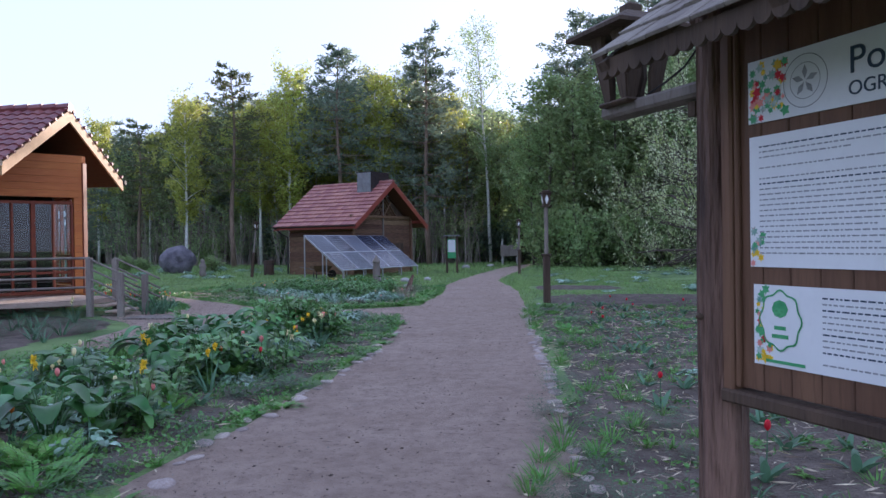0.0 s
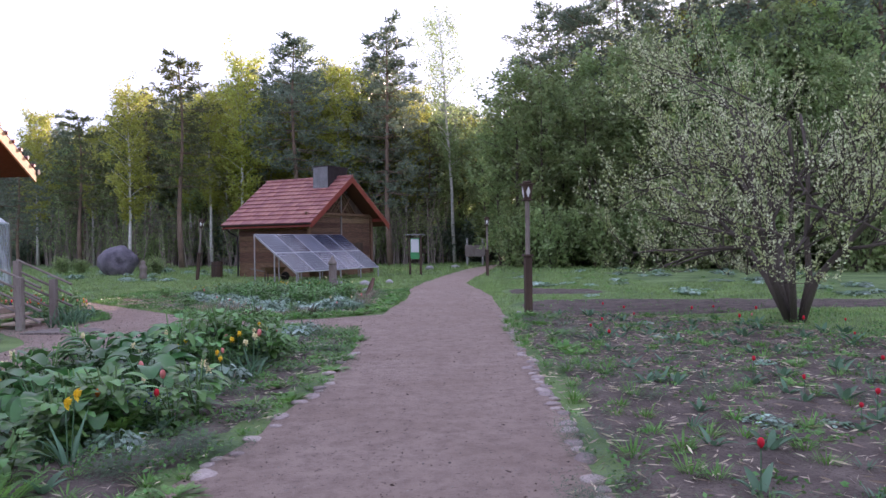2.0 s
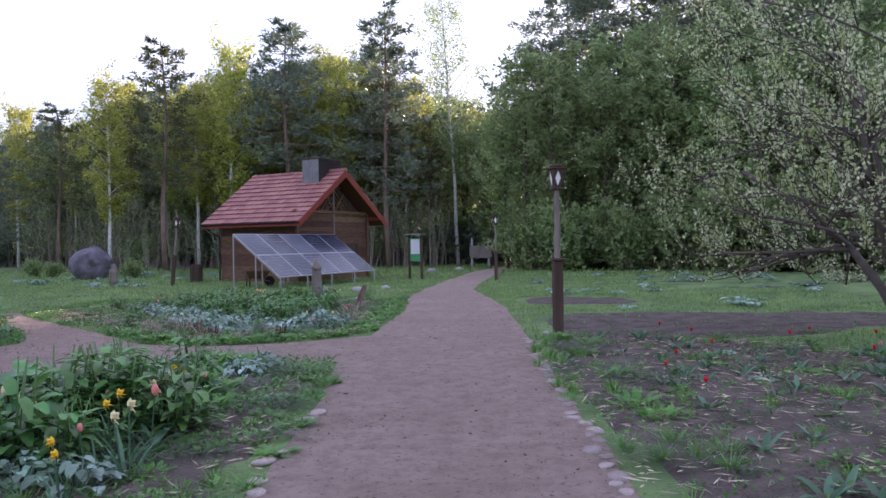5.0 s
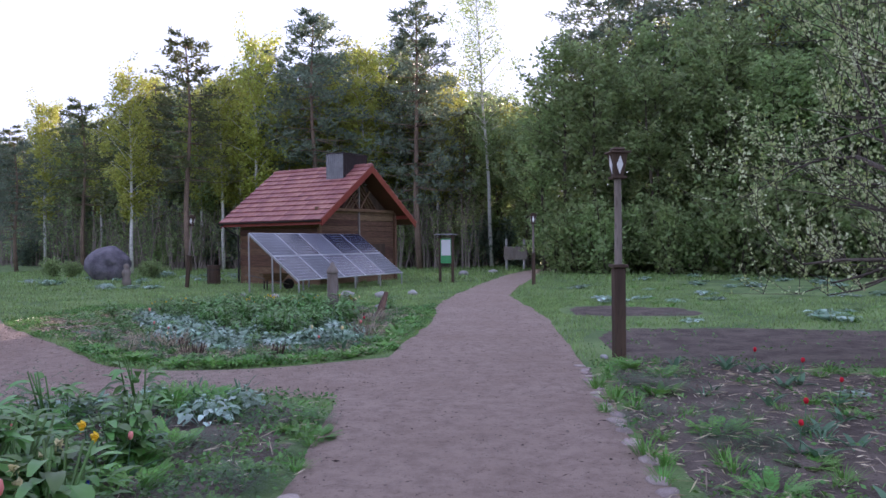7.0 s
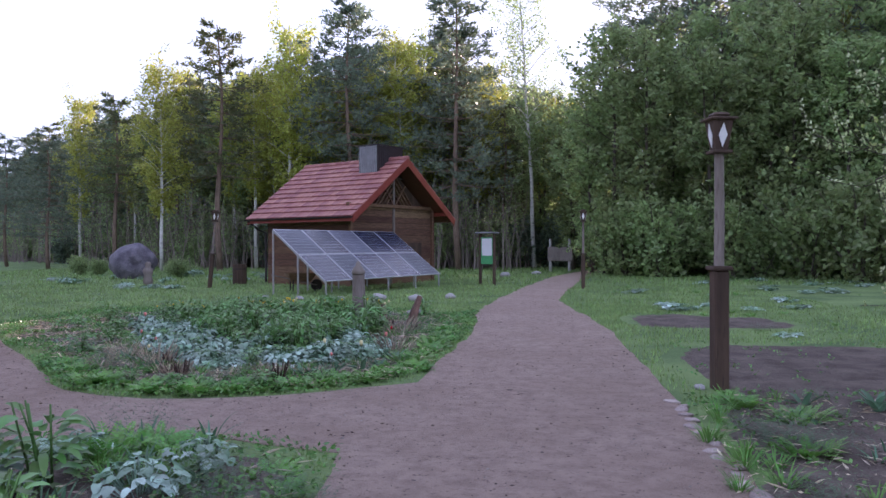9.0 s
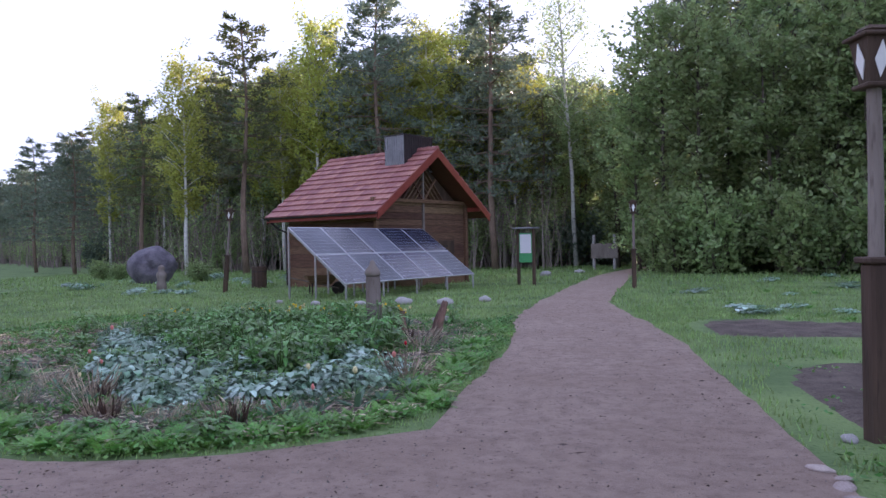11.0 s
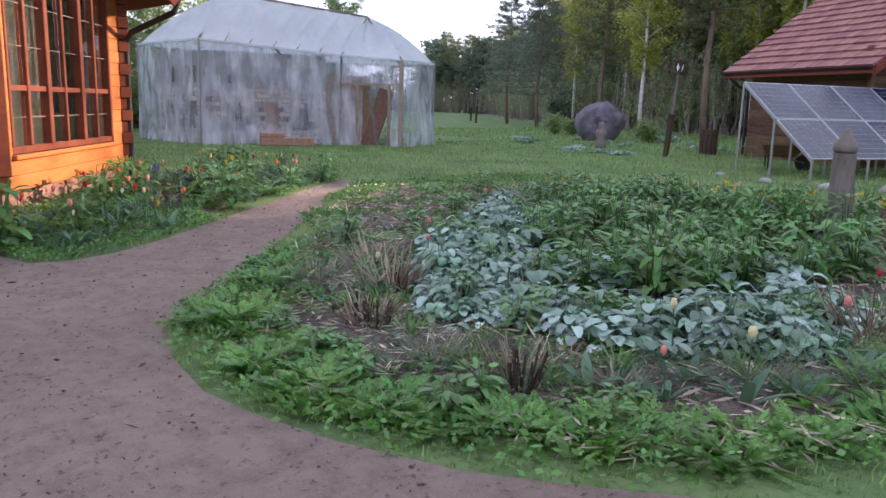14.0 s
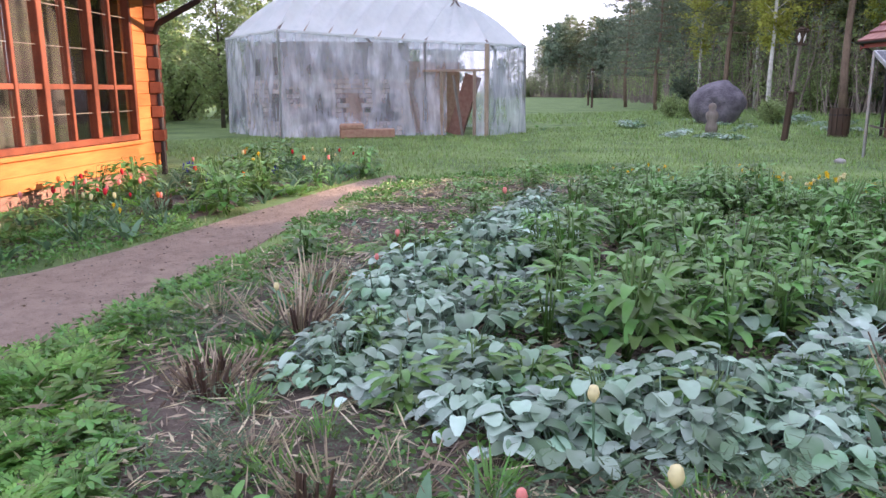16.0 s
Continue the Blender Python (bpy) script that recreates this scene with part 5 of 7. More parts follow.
    n = 48
    ring = lambda r, i: (0.405 + r * (1 + 0.06 * math.cos(8 * 2 * math.pi * i / n)) * math.cos(2 * math.pi * i / n), -0.0578, 1.364 + r * 1.15 * (1 + 0.06 * math.cos(8 * 2 * math.pi * i / n)) * math.sin(2 * math.pi * i / n))
    bm.faces.new([bm.verts.new(ring(0.098, i)) for i in range(n)][::-1])
    part("emblem_field", bm, M["paper"], s)
    bm = bmesh.new()
    a, b = [bm.verts.new(ring(0.10, i)) for i in range(n)], [bm.verts.new(ring(0.107, i)) for i in range(n)]
    for i in range(n):
        bm.faces.new((a[i], a[(i + 1) % n], b[(i + 1) % n], b[i]))
    part("emblem_border", bm, M["green_print"], s)
    for q in range(9):
        bm = bmesh.new()
        r, cx, cz = 0.02, 0.405 + 0.022 * math.cos(q * 0.8), 1.412 + 0.018 * math.sin(q * 0.8)
        bm.faces.new([bm.verts.new((cx + r * math.cos(i), -0.0586 - 0.0001 * q, cz + r * math.sin(i))) for i in [k * math.pi / 4 for k in range(8)]])
        part("emblem_tree", bm, M["green_print"], s)
    for zz, w in ((1.325, 0.06), (1.29, 0.085)):
        part("emblem_word", box(bmesh.new(), 0.405 - w / 2, 0.405 + w / 2, -0.0592, -0.0585, zz, zz + 0.016), M["green_print"], s)
    part("address_line", box(bmesh.new(), 0.33, 0.53, -0.0592, -0.0585, 1.185, 1.198), M["green_print"], s)
    # roof: rafters, sheathing and rough shingles in courses
    zr, ze, ov = 2.95, 2.50, 0.62
    L0, L1 = -0.06, 2.30
    for sg in (-1, 1):
        for x in (0.0, 0.95, 2.1):
            part("rafter", beam(bmesh.new(), (x, 0, zr - 0.06), (x, sg * ov, ze - 0.06), 0.06, 0.08), M["darkwood"], s)
        ang = math.atan2(zr - ze, ov)
        sl = math.hypot(zr - ze, ov)
        for r in range(4):
            c = 0
            x = L0
            while x < L1:
                w = rnd.uniform(0.11, 0.19)
                bm = box(bmesh.new(), x, min(x + w, L1) - 0.006, -0.02, sl / 4 + 0.05, 0, 0.018, 0.003)
                # scalloped lower end
                m = Matrix.Translation((0, sg * ov, ze)) @ Matrix.Diagonal((1, -sg, 1, 1)) @ Matrix.Rotation(ang, 4, "X") @ Matrix.Translation((0, r * sl / 4 + rnd.uniform(-0.012, 0.012), 0.012 + 0.004 * r + rnd.uniform(0, 0.006))) @ Matrix.Rotation(radians(-3), 4, "X")
                part("shingle", put(bm, m), M["greywood"], s)
                x += w
        # scalloped trim under the eaves
        bm = bmesh.new()
        x = L0
        while x < L1 - 0.05:
            pts = [(x, 0.0), (x + 0.075, 0.0)] + [(x + 0.0375 + 0.0375 * math.cos(q * math.pi / 6), -0.05 - 0.035 * math.sin(q * math.pi / 6)) for q in range(7)]
            f = bm.faces.new([bm.verts.new((px, sg * ov, ze - 0.01 + pz)) for px, pz in pts])
            rr = bmesh.ops.extrude_face_region(bm, geom=[f])
            bmesh.ops.translate(bm, verts=[g for g in rr["geom"] if isinstance(g, bmesh.types.BMVert)], vec=(0, -sg * 0.02, 0))
            x += 0.075
        bmesh.ops.recalc_face_normals(bm, faces=bm.faces)
        part("scalloped_trim", bm, M["darkwood"], s)
    part("eaves_beam", box(bmesh.new(), -0.12, 2.2, -0.07, 0.07, 2.72, 2.86, 0.015), M["darkwood"], s)
    # bracket and hanging lantern on the path side
    part("bracket", beam(bmesh.new(), (0.0, 0, 2.415), (-0.84, 0.0, 2.42), 0.15, 0.07, 0.015), M["greywood"], s, "grey rough bracket arm")
    part("bracket_strut", beam(bmesh.new(), (-0.15, 0, 2.37), (-0.15, 0, 2.30), 0.05, 0.05), M["darkwood"], s)
    lan = part("lantern", bmesh.new(), M["darkwood"], s, "dark wooden lantern with teardrop openings")
    for k in range(4):
        m = Matrix.Translation((-0.65, 0, 2.445)) @ Matrix.Scale(1.3, 4) @ Matrix.Rotation(k * math.pi / 2, 4, "Z")
        for sg in (-1, 1):
            bm = bmesh.new()
            vs = [bm.verts.new(p) for p in ((sg * 0.075, -0.08, 0.0), (sg * 0.035, -0.082, 0.02), (sg * 0.022, -0.1, 0.12), (sg * 0.05, -0.118, 0.22), (sg * 0.03, -0.125, 0.28), (sg * 0.115, -0.13, 0.30))]
            f = bm.faces.new(vs if sg < 0 else vs[::-1])
            rr = bmesh.ops.extrude_face_region(bm, geom=[f])
            bmesh.ops.translate(bm, verts=[g for g in rr["geom"] if isinstance(g, bmesh.types.BMVert)], vec=(0, 0.02, 0))
            bmesh.ops.recalc_face_normals(bm, faces=bm.faces)
            part("lantern_side", put(bm, m), M["darkwood"], lan)
    part("lantern_base", box(bmesh.new(), -0.78, -0.52, -0.13, 0.13, 2.436, 2.46, 0.01), M["darkwood"], lan)
    bm = lathe(bmesh.new(), [(0.36, 2.815), (0.36, 2.835), (0.12, 2.93), (0.06, 2.94), (0.06, 2.98), (0.02, 3.0)], 4, (-0.65, 0, 0))
    part("lantern_roof", put(bm, Matrix.Translation((-0.65, 0, 0)) @ Matrix.Rotation(math.pi / 4, 4, "Z") @ Matrix.Translation((0.65, 0, 0))), M["darkwood"], lan)
    part("bulb", rough_rock(bmesh.new(), 0.035, (1, 1, 1.3), 0.0, 0, 2), M["lampwhite"], lan).location = (-0.65, 0, 2.53)
    part("cable", tube(bmesh.new(), [(-0.48, -0.02, 2.47), (-0.35, -0.02, 2.50), (-0.2, -0.02, 2.55), (-0.05, -0.02, 2.66)], [0.006] * 4, 6), M["metal_dark"], s)
    return s


info_sign()

# ---------------- trees ----------------


def quads(centres, dirs, normals, length, width):
    """Leaf quads as arrays: one pointed four-corner leaf at each centre."""
    n = len(centres)
    side = np.cross(dirs, normals)
    side /= np.linalg.norm(side, axis=1, keepdims=True) + 1e-9
    L, W = np.asarray(length).reshape(-1, 1), np.asarray(width).reshape(-1, 1)
    v = np.empty((n, 4, 3))
    v[:, 0] = centres
    v[:, 1] = centres + dirs * L * 0.5 + side * W * 0.5
    v[:, 2] = centres + dirs * L
    v[:, 3] = centres + dirs * L * 0.5 - side * W * 0.5
    return v.reshape(-1, 3), np.arange(n * 4).reshape(-1, 4)


def unit(a):
    return a / (np.linalg.norm(a, axis=-1, keepdims=True) + 1e-9)


def leaf_object(name, centres, dirs, length, width, material, parent):
    normals = unit(RNG.normal(size=centres.shape))
    v, f = quads(centres, unit(dirs), normals, length, width)
    me = bpy.data.meshes.new(name)
    me.vertices.add(len(v))
    me.vertices.foreach_set("co", v.astype(np.float32).ravel())
    me.loops.add(len(f) * 4)
    me.polygons.add(len(f))
    me.loops.foreach_set("vertex_index", f.ravel().astype(np.int32))
    me.polygons.foreach_set("loop_start", np.arange(0, len(f) * 4, 4, dtype=np.int32))
    me.update(calc_edges=True)
    me.materials.append(material)
    ob = new(name, me)
    if parent is not None:
        ob.parent = parent
    return ob


def pine(h, label, dense=1.0, low=0.40, spread=1.0, pale=False):
    s = thing("pine_tree", pose(0, 0, -80), label, "tree", "forest trees")
    bm = bmesh.new()
    bend = rnd.uniform(-0.3, 0.3)
    pts = [(bend * math.sin(k / 7 * 3), 0.2 * math.sin(k), h * k / 7) for k in range(8)]
    tube(bm, pts, [0.24 * (1 - k / 7.6) + 0.02 for k in range(8)], 8)
    C, D = [], []
    nb = int(58 * dense)
    for k in range(nb):
        q = low + (1 - low) * (k - k % 4 + 0.6 * rnd.random() + 0.5) / nb
        z = h * min(q, 0.985)
        top = max(0.0, (1 - q) / (1 - low))
        ln = spread * h * (0.055 + 0.175 * top ** 0.7) * rnd.uniform(0.6, 1.15)
        az = k * 2.4 + rnd.uniform(-0.5, 0.5)
        up = rnd.uniform(0.05, 0.45) * (1.2 - top)
        i = min(int(z / h * 7), 6)
        w = z / h * 7 - i
        o = Vector(pts[i]).lerp(Vector(pts[i + 1]), w)
        d = Vector((math.cos(az), math.sin(az), up - 0.08))
        e = o + d * ln
        tube(bm, [o, o.lerp(e, 0.5) + Vector((0, 0, -0.05 * ln)), e], [0.05 * (0.4 + top), 0.03, 0.012], 4)
        for t in range(int(10 * dense) + 7):
            p = o.lerp(e, rnd.uniform(0.35, 1.05)) + Vector((rnd.gauss(0, 0.2), rnd.gauss(0, 0.2), rnd.gauss(0.05, 0.09))) * ln * 0.7
            for r in range(6):
                C.append((p.x + rnd.gauss(0, 0.09), p.y + rnd.gauss(0, 0.09), p.z + rnd.gauss(0, 0.07)))
                D.append((rnd.gauss(0, 1) + d.x * 0.8, rnd.gauss(0, 1) + d.y * 0.8, rnd.gauss(0.35, 0.7)))
    part("trunk", bm, M["bark_pine"], s, smooth=True)
    C, D = np.array(C), np.array(D)
    leaf_object("crown", C, D, RNG.uniform(0.28, 0.52, len(C)), RNG.uniform(0.10, 0.17, len(C)), M["needles_lit" if pale else "needles"], s)
    return s


def broadleaf(name, h, label, bark, leaf, n_leaf, low=0.3, spread=0.16, droop=0.3, size=0.22, trunk=0.16, lean=0.0, stems=1, group="forest trees"):
    """A slim deciduous tree: trunk, rising limbs, hanging twigs and many small leaves in clumps."""
    s = thing(name, pose(0, 0, -80), label, "tree", group)
    bm = bmesh.new()
    C, D = [], []
    for st in range(stems):
        ox, oy = (0, 0) if stems == 1 else (rnd.uniform(-0.5, 0.5), rnd.uniform(-0.5, 0.5))
        ln_x = lean * h + (0 if stems == 1 else ox * 0.25 * h)
        ln_y = 0 if stems == 1 else oy * 0.25 * h
        hh = h * (1 if st == 0 else rnd.uniform(0.75, 0.98))
        pts = [(ox + ln_x * (k / 7) ** 1.2 + rnd.uniform(-0.07, 0.07), oy + ln_y * (k / 7) + rnd.uniform(-0.07, 0.07), hh * k / 7 - (0.1 if k == 0 else 0)) for k in range(8)]
        tube(bm, pts, [trunk * (1 - k / 7.4) + 0.012 for k in range(8)], 8)
        nb = int(34 / stems) + 6
        per = n_leaf // (nb * stems)
        for k in range(nb):
            q = low + (0.98 - low) * (k + rnd.random()) / nb
            i = min(int(q * 7), 6)
            o = Vector(pts[i]).lerp(Vector(pts[i + 1]), q * 7 - i)
            top = (1 - q) / (1 - low)
            ln = h * spread * (0.30 + 0.95 * math.sin(math.pi * min(1, top * 0.85 + 0.12))) * rnd.uniform(0.55, 1.15)
            az = k * 2.4 + rnd.uniform(-0.6, 0.6)
            e = o + Vector((math.cos(az), math.sin(az), rnd.uniform(0.5, 1.1))) * ln * 0.75
            tube(bm, [o, o.lerp(e, 0.5) + Vector((0, 0, 0.06 * ln)), e], [trunk * 0.28 * (0.3 + top), 0.025, 0.01], 4)
            clumps = max(3, per // 14)
            for c in range(clumps):
                t = rnd.uniform(0.25, 1.05)
                p = o.lerp(e, t) + Vector((rnd.gauss(0, 0.2), rnd.gauss(0, 0.2), rnd.gauss(-droop * 0.5, 0.22))) * ln * 0.55
                for r in range(14):
                    f = rnd.random()
                    C.append((p.x + rnd.gauss(0, 0.20), p.y + rnd.gauss(0, 0.20), p.z - f * droop * 1.6 + rnd.gauss(0, 0.16)))
                    D.append((rnd.gauss(0, 1), rnd.gauss(0, 1), rnd.gauss(-droop, 0.7)))
    part("trunk", bm, bark, s, smooth=True)
    C, D = np.array(C), np.array(D)
    leaf_object("crown", C, D, RNG.uniform(0.7, 1.3, len(C)) * size, RNG.uniform(0.5, 0.9, len(C)) * size * 0.75, leaf, s)
    return s


def bush(name, h, label, leaf, n_leaf, size=0.16, wide=0.6, group="forest undergrowth"):
    s = thing(name, pose(0, 0, -80), label, "bush", group)
    bm = bmesh.new()
    C, D = [], []
    for k in range(26):
        az, sp = rnd.uniform(0, 6.28), rnd.uniform(0.1, 1.0) * wide
        e = Vector((math.cos(az) * sp * h, math.sin(az) * sp * h, h * rnd.uniform(0.5, 1.0) * (1 - 0.35 * sp)))
        o = Vector((math.cos(az) * 0.1, math.sin(az) * 0.1, -0.05))
        mid = o.lerp(e, 0.5) + Vector((0, 0, 0.12 * h))
        tube(bm, [o, mid, e], [0.035, 0.022, 0.006], 4)
        for c in range(n_leaf // (26 * 10)):
            t = rnd.uniform(0.15, 1.02)
            p = o.lerp(mid, t * 2) if t < 0.5 else mid.lerp(e, t * 2 - 1)
            p = p + Vector((rnd.gauss(0, 1), rnd.gauss(0, 1), rnd.gauss(0, 1))) * 0.09 * h
            for r in range(10):
                C.append((p.x + rnd.gauss(0, 0.13), p.y + rnd.gauss(0, 0.13), max(0.03, p.z + rnd.gauss(0, 0.13))))
                D.append((rnd.gauss(0, 1), rnd.gauss(0, 1), rnd.gauss(0.2, 0.8)))
    part("branchwork", bm, M["bark_dark"], s)
    C, D = np.array(C), np.array(D)
    leaf_object("crown", C, D, RNG.uniform(0.7, 1.3, len(C)) * size, RNG.uniform(0.5, 0.9, len(C)) * size * 0.8, leaf, s)
    return s


def thicket(h, label):
    """Bare grey-brown saplings and brush with a few young leaves."""
    s = thing("brush_thicket", pose(0, 0, -80), label, "bush", "forest undergrowth")
    bm = bmesh.new()
    C, D = [], []
    for k in range(30):
        x, y = rnd.gauss(0, 1.5), rnd.gauss(0, 1.0)
        hh = h * rnd.uniform(0.45, 1.0)
        top = Vector((x + rnd.gauss(0, 0.5), y + rnd.gauss(0, 0.5), hh))
        o = Vector((x, y, -0.05))
        mid = o.lerp(top, 0.5) + Vector((rnd.gauss(0, 0.15), rnd.gauss(0, 0.15), 0))
        tube(bm, [o, mid, top], [0.045, 0.03, 0.008], 4)
        for b in range(9):
            q = rnd.uniform(0.2, 0.95)
            p = o.lerp(mid, q * 2) if q < 0.5 else mid.lerp(top, q * 2 - 1)
            e = p + Vector((rnd.gauss(0, 0.5), rnd.gauss(0, 0.5), rnd.uniform(0.3, 1.0))) * hh * 0.16
            tube(bm, [p, e], [0.02, 0.006], 3)
            for c in range(7):
                w = p.lerp(e, rnd.uniform(0.3, 1.1))
                C.append((w.x + rnd.gauss(0, 0.1), w.y + rnd.gauss(0, 0.1), w.z + rnd.gauss(0, 0.1)))
                D.append((rnd.gauss(0, 1), rnd.gauss(0, 1), rnd.gauss(0.2, 0.8)))
    part("branchwork", bm, M["twig"], s)
    C, D = np.array(C), np.array(D)
    leaf_object("crown", C, D, RNG.uniform(0.10, 0.2, len(C)), RNG.uniform(0.06, 0.12, len(C)), M["green_leaf"], s)
    return s


PROTO = {
    "brush_a": thicket(5.0, "grey-brown brush with thin stems at the forest edge"),
    "brush_b": thicket(5.0, "grey-brown brush with thin stems at the forest edge"),
    "pine_a": pine(20, "tall dark pine with bare reddish lower trunk", 1.0, 0.42),
    "pine_b": pine(20, "tall dark pine with bare reddish lower trunk", 1.15, 0.25, 1.05),
    "pine_c": pine(20, "tall dark pine with bare reddish lower trunk", 0.9, 0.55, 1.25),
    "pine_p": pine(20, "tall pine with yellowish needles coloured as if sunlit", 0.85, 0.38, 0.9, True),
    "birch_a": broadleaf("birch_tree", 19, "slender white-barked birch in yellow-green spring leaf", M["bark_birch"], M["birch_leaf"], 7000, 0.30, 0.16, 0.5, 0.30),
    "birch_b": broadleaf("birch_tree", 19, "slender white-barked birch in yellow-green spring leaf", M["bark_birch"], M["birch_leaf"], 5600, 0.38, 0.13, 0.55, 0.26, lean=-0.06),
    "birch_c": broadleaf("birch_tree", 19, "tall thin birch with sparse drooping twigs", M["bark_birch"], M["green_leaf"], 4400, 0.38, 0.13, 0.45, 0.20, trunk=0.14, lean=-0.05),
    "green_a": broadleaf("alder_tree", 15, "slim deciduous tree in fresh green leaf", M["bark_dark"], M["green_leaf"], 7500, 0.08, 0.19, 0.2, 0.34, stems=2),
    "green_b": broadleaf("alder_tree", 15, "slim deciduous tree in fresh green leaf", M["bark_dark"], M["green_leaf"], 6500, 0.12, 0.2, 0.2, 0.34),
    "dark_a": broadleaf("maple_tree", 14, "dark leafy tree at the forest edge", M["bark_dark"], M["dark_leaf"], 4000, 0.03, 0.24, 0.15, 0.58),
    "bush_a": bush("forest_bush", 3.0, "dark green bush at the forest edge", M["dark_leaf"], 3600, 0.24),
    "bush_b": bush("forest_bush", 3.4, "fresh green bush at the forest edge", M["green_leaf"], 3200, 0.22),
}
USED = set()


def plant(key, x, y, h=None, turn=None, lean=0):
    p = PROTO[key]
    base = {"pine": 20, "birch": 19, "green": 15, "dark": 14, "bush": 3.2, "brush": 5.0}[key.split("_")[0]]
    k = (h or base) / base
    w = k ** 0.75
    m = pose(x, y, 0, 0, lean, rnd.uniform(0, 360) if turn is None else turn)
    if key not in USED:
        USED.add(key)
        p.matrix_basis = m
        p.scale = (w, w, k)
        return p
    c = copy_thing(p, m)
    c.scale = (w, w, k)
    return c


def polar(az, d):
    """A place d metres from the path's middle stretch, az degrees right of straight ahead."""
    return 0.39 + d * math.sin(radians(az)), 8.7 + d * math.cos(radians(az))


# single trees that stand out at the forest edge: kind, azimuth, distance, height
for key, az, d, h0 in (("birch_c", -0.2, 56, 24), ("pine_b", -5.7, 52, 21.3), ("pine_a", -13.6, 53, 20.5), ("birch_a", -17.8, 55, 19.3), ("pine_p", -22.6, 54, 18.6), ("birch_a", -26.4, 54, 15.5),
                      ("birch_b", -10.9, 58, 20.2), ("birch_a", -8.4, 60, 20.0), ("birch_b", -20.2, 58, 16.5), ("green_a", 2.6, 52, 11.5), ("green_a", 0.6, 58, 12.5), ("green_b", 4.6, 55, 12.5), ("pine_c", 6.6, 56, 18.5), ("pine_c", 8.6, 56, 22.5), ("pine_c", 10.8, 54, 21.5),
                      ("green_a", 7.0, 50, 12.5), ("green_b", 12.5, 48, 16), ("pine_c", 13.5, 55, 23.5), ("pine_b", 16.0, 55, 24.5), ("green_a", 17.0, 47, 17), ("pine_c", 19.5, 52, 25), ("green_b", 21.5, 45, 16), ("pine_b", 24, 50, 25), ("green_a", 26, 44, 17), ("pine_c", 29, 48, 25), ("pine_b", 33, 46, 24), ("green_b", 31, 42, 15),
                      ("pine_b", -33.5, 64, 11), ("pine_p", -29.5, 64, 15.0), ("pine_b", -36, 74, 12), ("birch_a", -31.8, 78, 17.5)):
    h = h0 * (0.87 if az < 4 else 0.93)
    plant(key, *polar(az, d), h, 0 if az == -0.2 else None)

# the forest behind, row after row along its edge
EDGE = [(-135, 128), (-112, 128), (-92, 126), (-70, 106), (-52, 88), (-34, 73), (-22, 66), (-12, 64), (-2, 66), (6, 68), (14, 59), (22, 53), (32, 48), (44, 42), (58, 34)]


def edge_at(q):
    f = q * (len(EDGE) - 1)
    i = min(int(f), len(EDGE) - 2)
    a, b = Vector((*EDGE[i], 0)), Vector((*EDGE[i + 1], 0))
    d = (b - a).normalized()
    return a.lerp(b, f - i), Vector((-d.y, d.x, 0))


for row, (off, count, kinds, hs) in enumerate(((2, 46, ("birch_a", "birch_b", "pine_a", "green_b", "pine_p", "pine_c"), (13, 17)), (7, 46, ("pine_a", "pine_b", "birch_a", "pine_c", "green_a"), (15, 18.5)),
                                             (13, 44, ("pine_a", "pine_b", "pine_c", "dark_a"), (15.5, 19)), (18, 50, ("dark_a", "pine_b", "dark_a"), (16, 20)), (24, 54, ("dark_a",), (17, 20)), (32, 50, ("pine_b", "dark_a"), (17, 21)))):
    for k in range(count):
        q = min(0.999, max(0.0, (k + rnd.random()) / count))
        p, nrm = edge_at(q)
        p = p + nrm * (off + rnd.uniform(-2, 2))
        grow = 1.0 + 0.32 * max(0, min(1, (q - 0.60) / 0.2))
        kind = rnd.choice(kinds)
        if q > 0.6 and row < 2:
            kind = rnd.choice(("green_a", "green_b", "green_a", "birch_b", "pine_c"))
        if q < 0.28:
            kind = rnd.choice(("pine_b", "pine_c", "dark_a", "pine_p", "pine_a"))
        h = rnd.uniform(*hs) * grow * (0.93 if q < 0.3 else 1)
        if kind.startswith(("green", "dark")):
            h *= 0.78
        if q < 0.34:
            h *= 0.74 if q < 0.1 else 0.95
        if -2.5 < p.x < 10:
            h = min(h, 11.5 + 0.25 * max(0, p.y - 64))   # low gap in the wood over the path
        plant(kind, p.x, p.y, h)
for k in range(130):
    p, nrm = edge_at(min(0.999, (k + rnd.random()) / 130))
    p = p + nrm * rnd.uniform(-2.5, 9)
    q = k / 130
    plant("bush_b" if (rnd.random() < 0.35 or q > 0.62) else "bush_a", p.x, p.y, rnd.uniform(2.2, 5.0) * (1.35 if q > 0.62 else 1))
# brush and saplings along the edge of the wood
for k in range(120):
    q = (k + rnd.random()) / 120
    p, nrm = edge_at(min(0.999, q * 0.75))
    p = p + nrm * rnd.uniform(-3.0, 5)
    if not (-1.5 < p.x < 9.5 and p.y < 70):
        plant(rnd.choice(("brush_a", "brush_b")), p.x, p.y, rnd.uniform(3.5, 7.0))
# dense dark wood beyond the meadow
for k in range(64):
    p, nrm = edge_at(0.06 + 0.34 * (k + rnd.random()) / 64)
    p = p + nrm * rnd.uniform(2, 16)
    plant(rnd.choice(("dark_a", "pine_b", "dark_a", "pine_a")), p.x, p.y, rnd.uniform(10, 13.5))
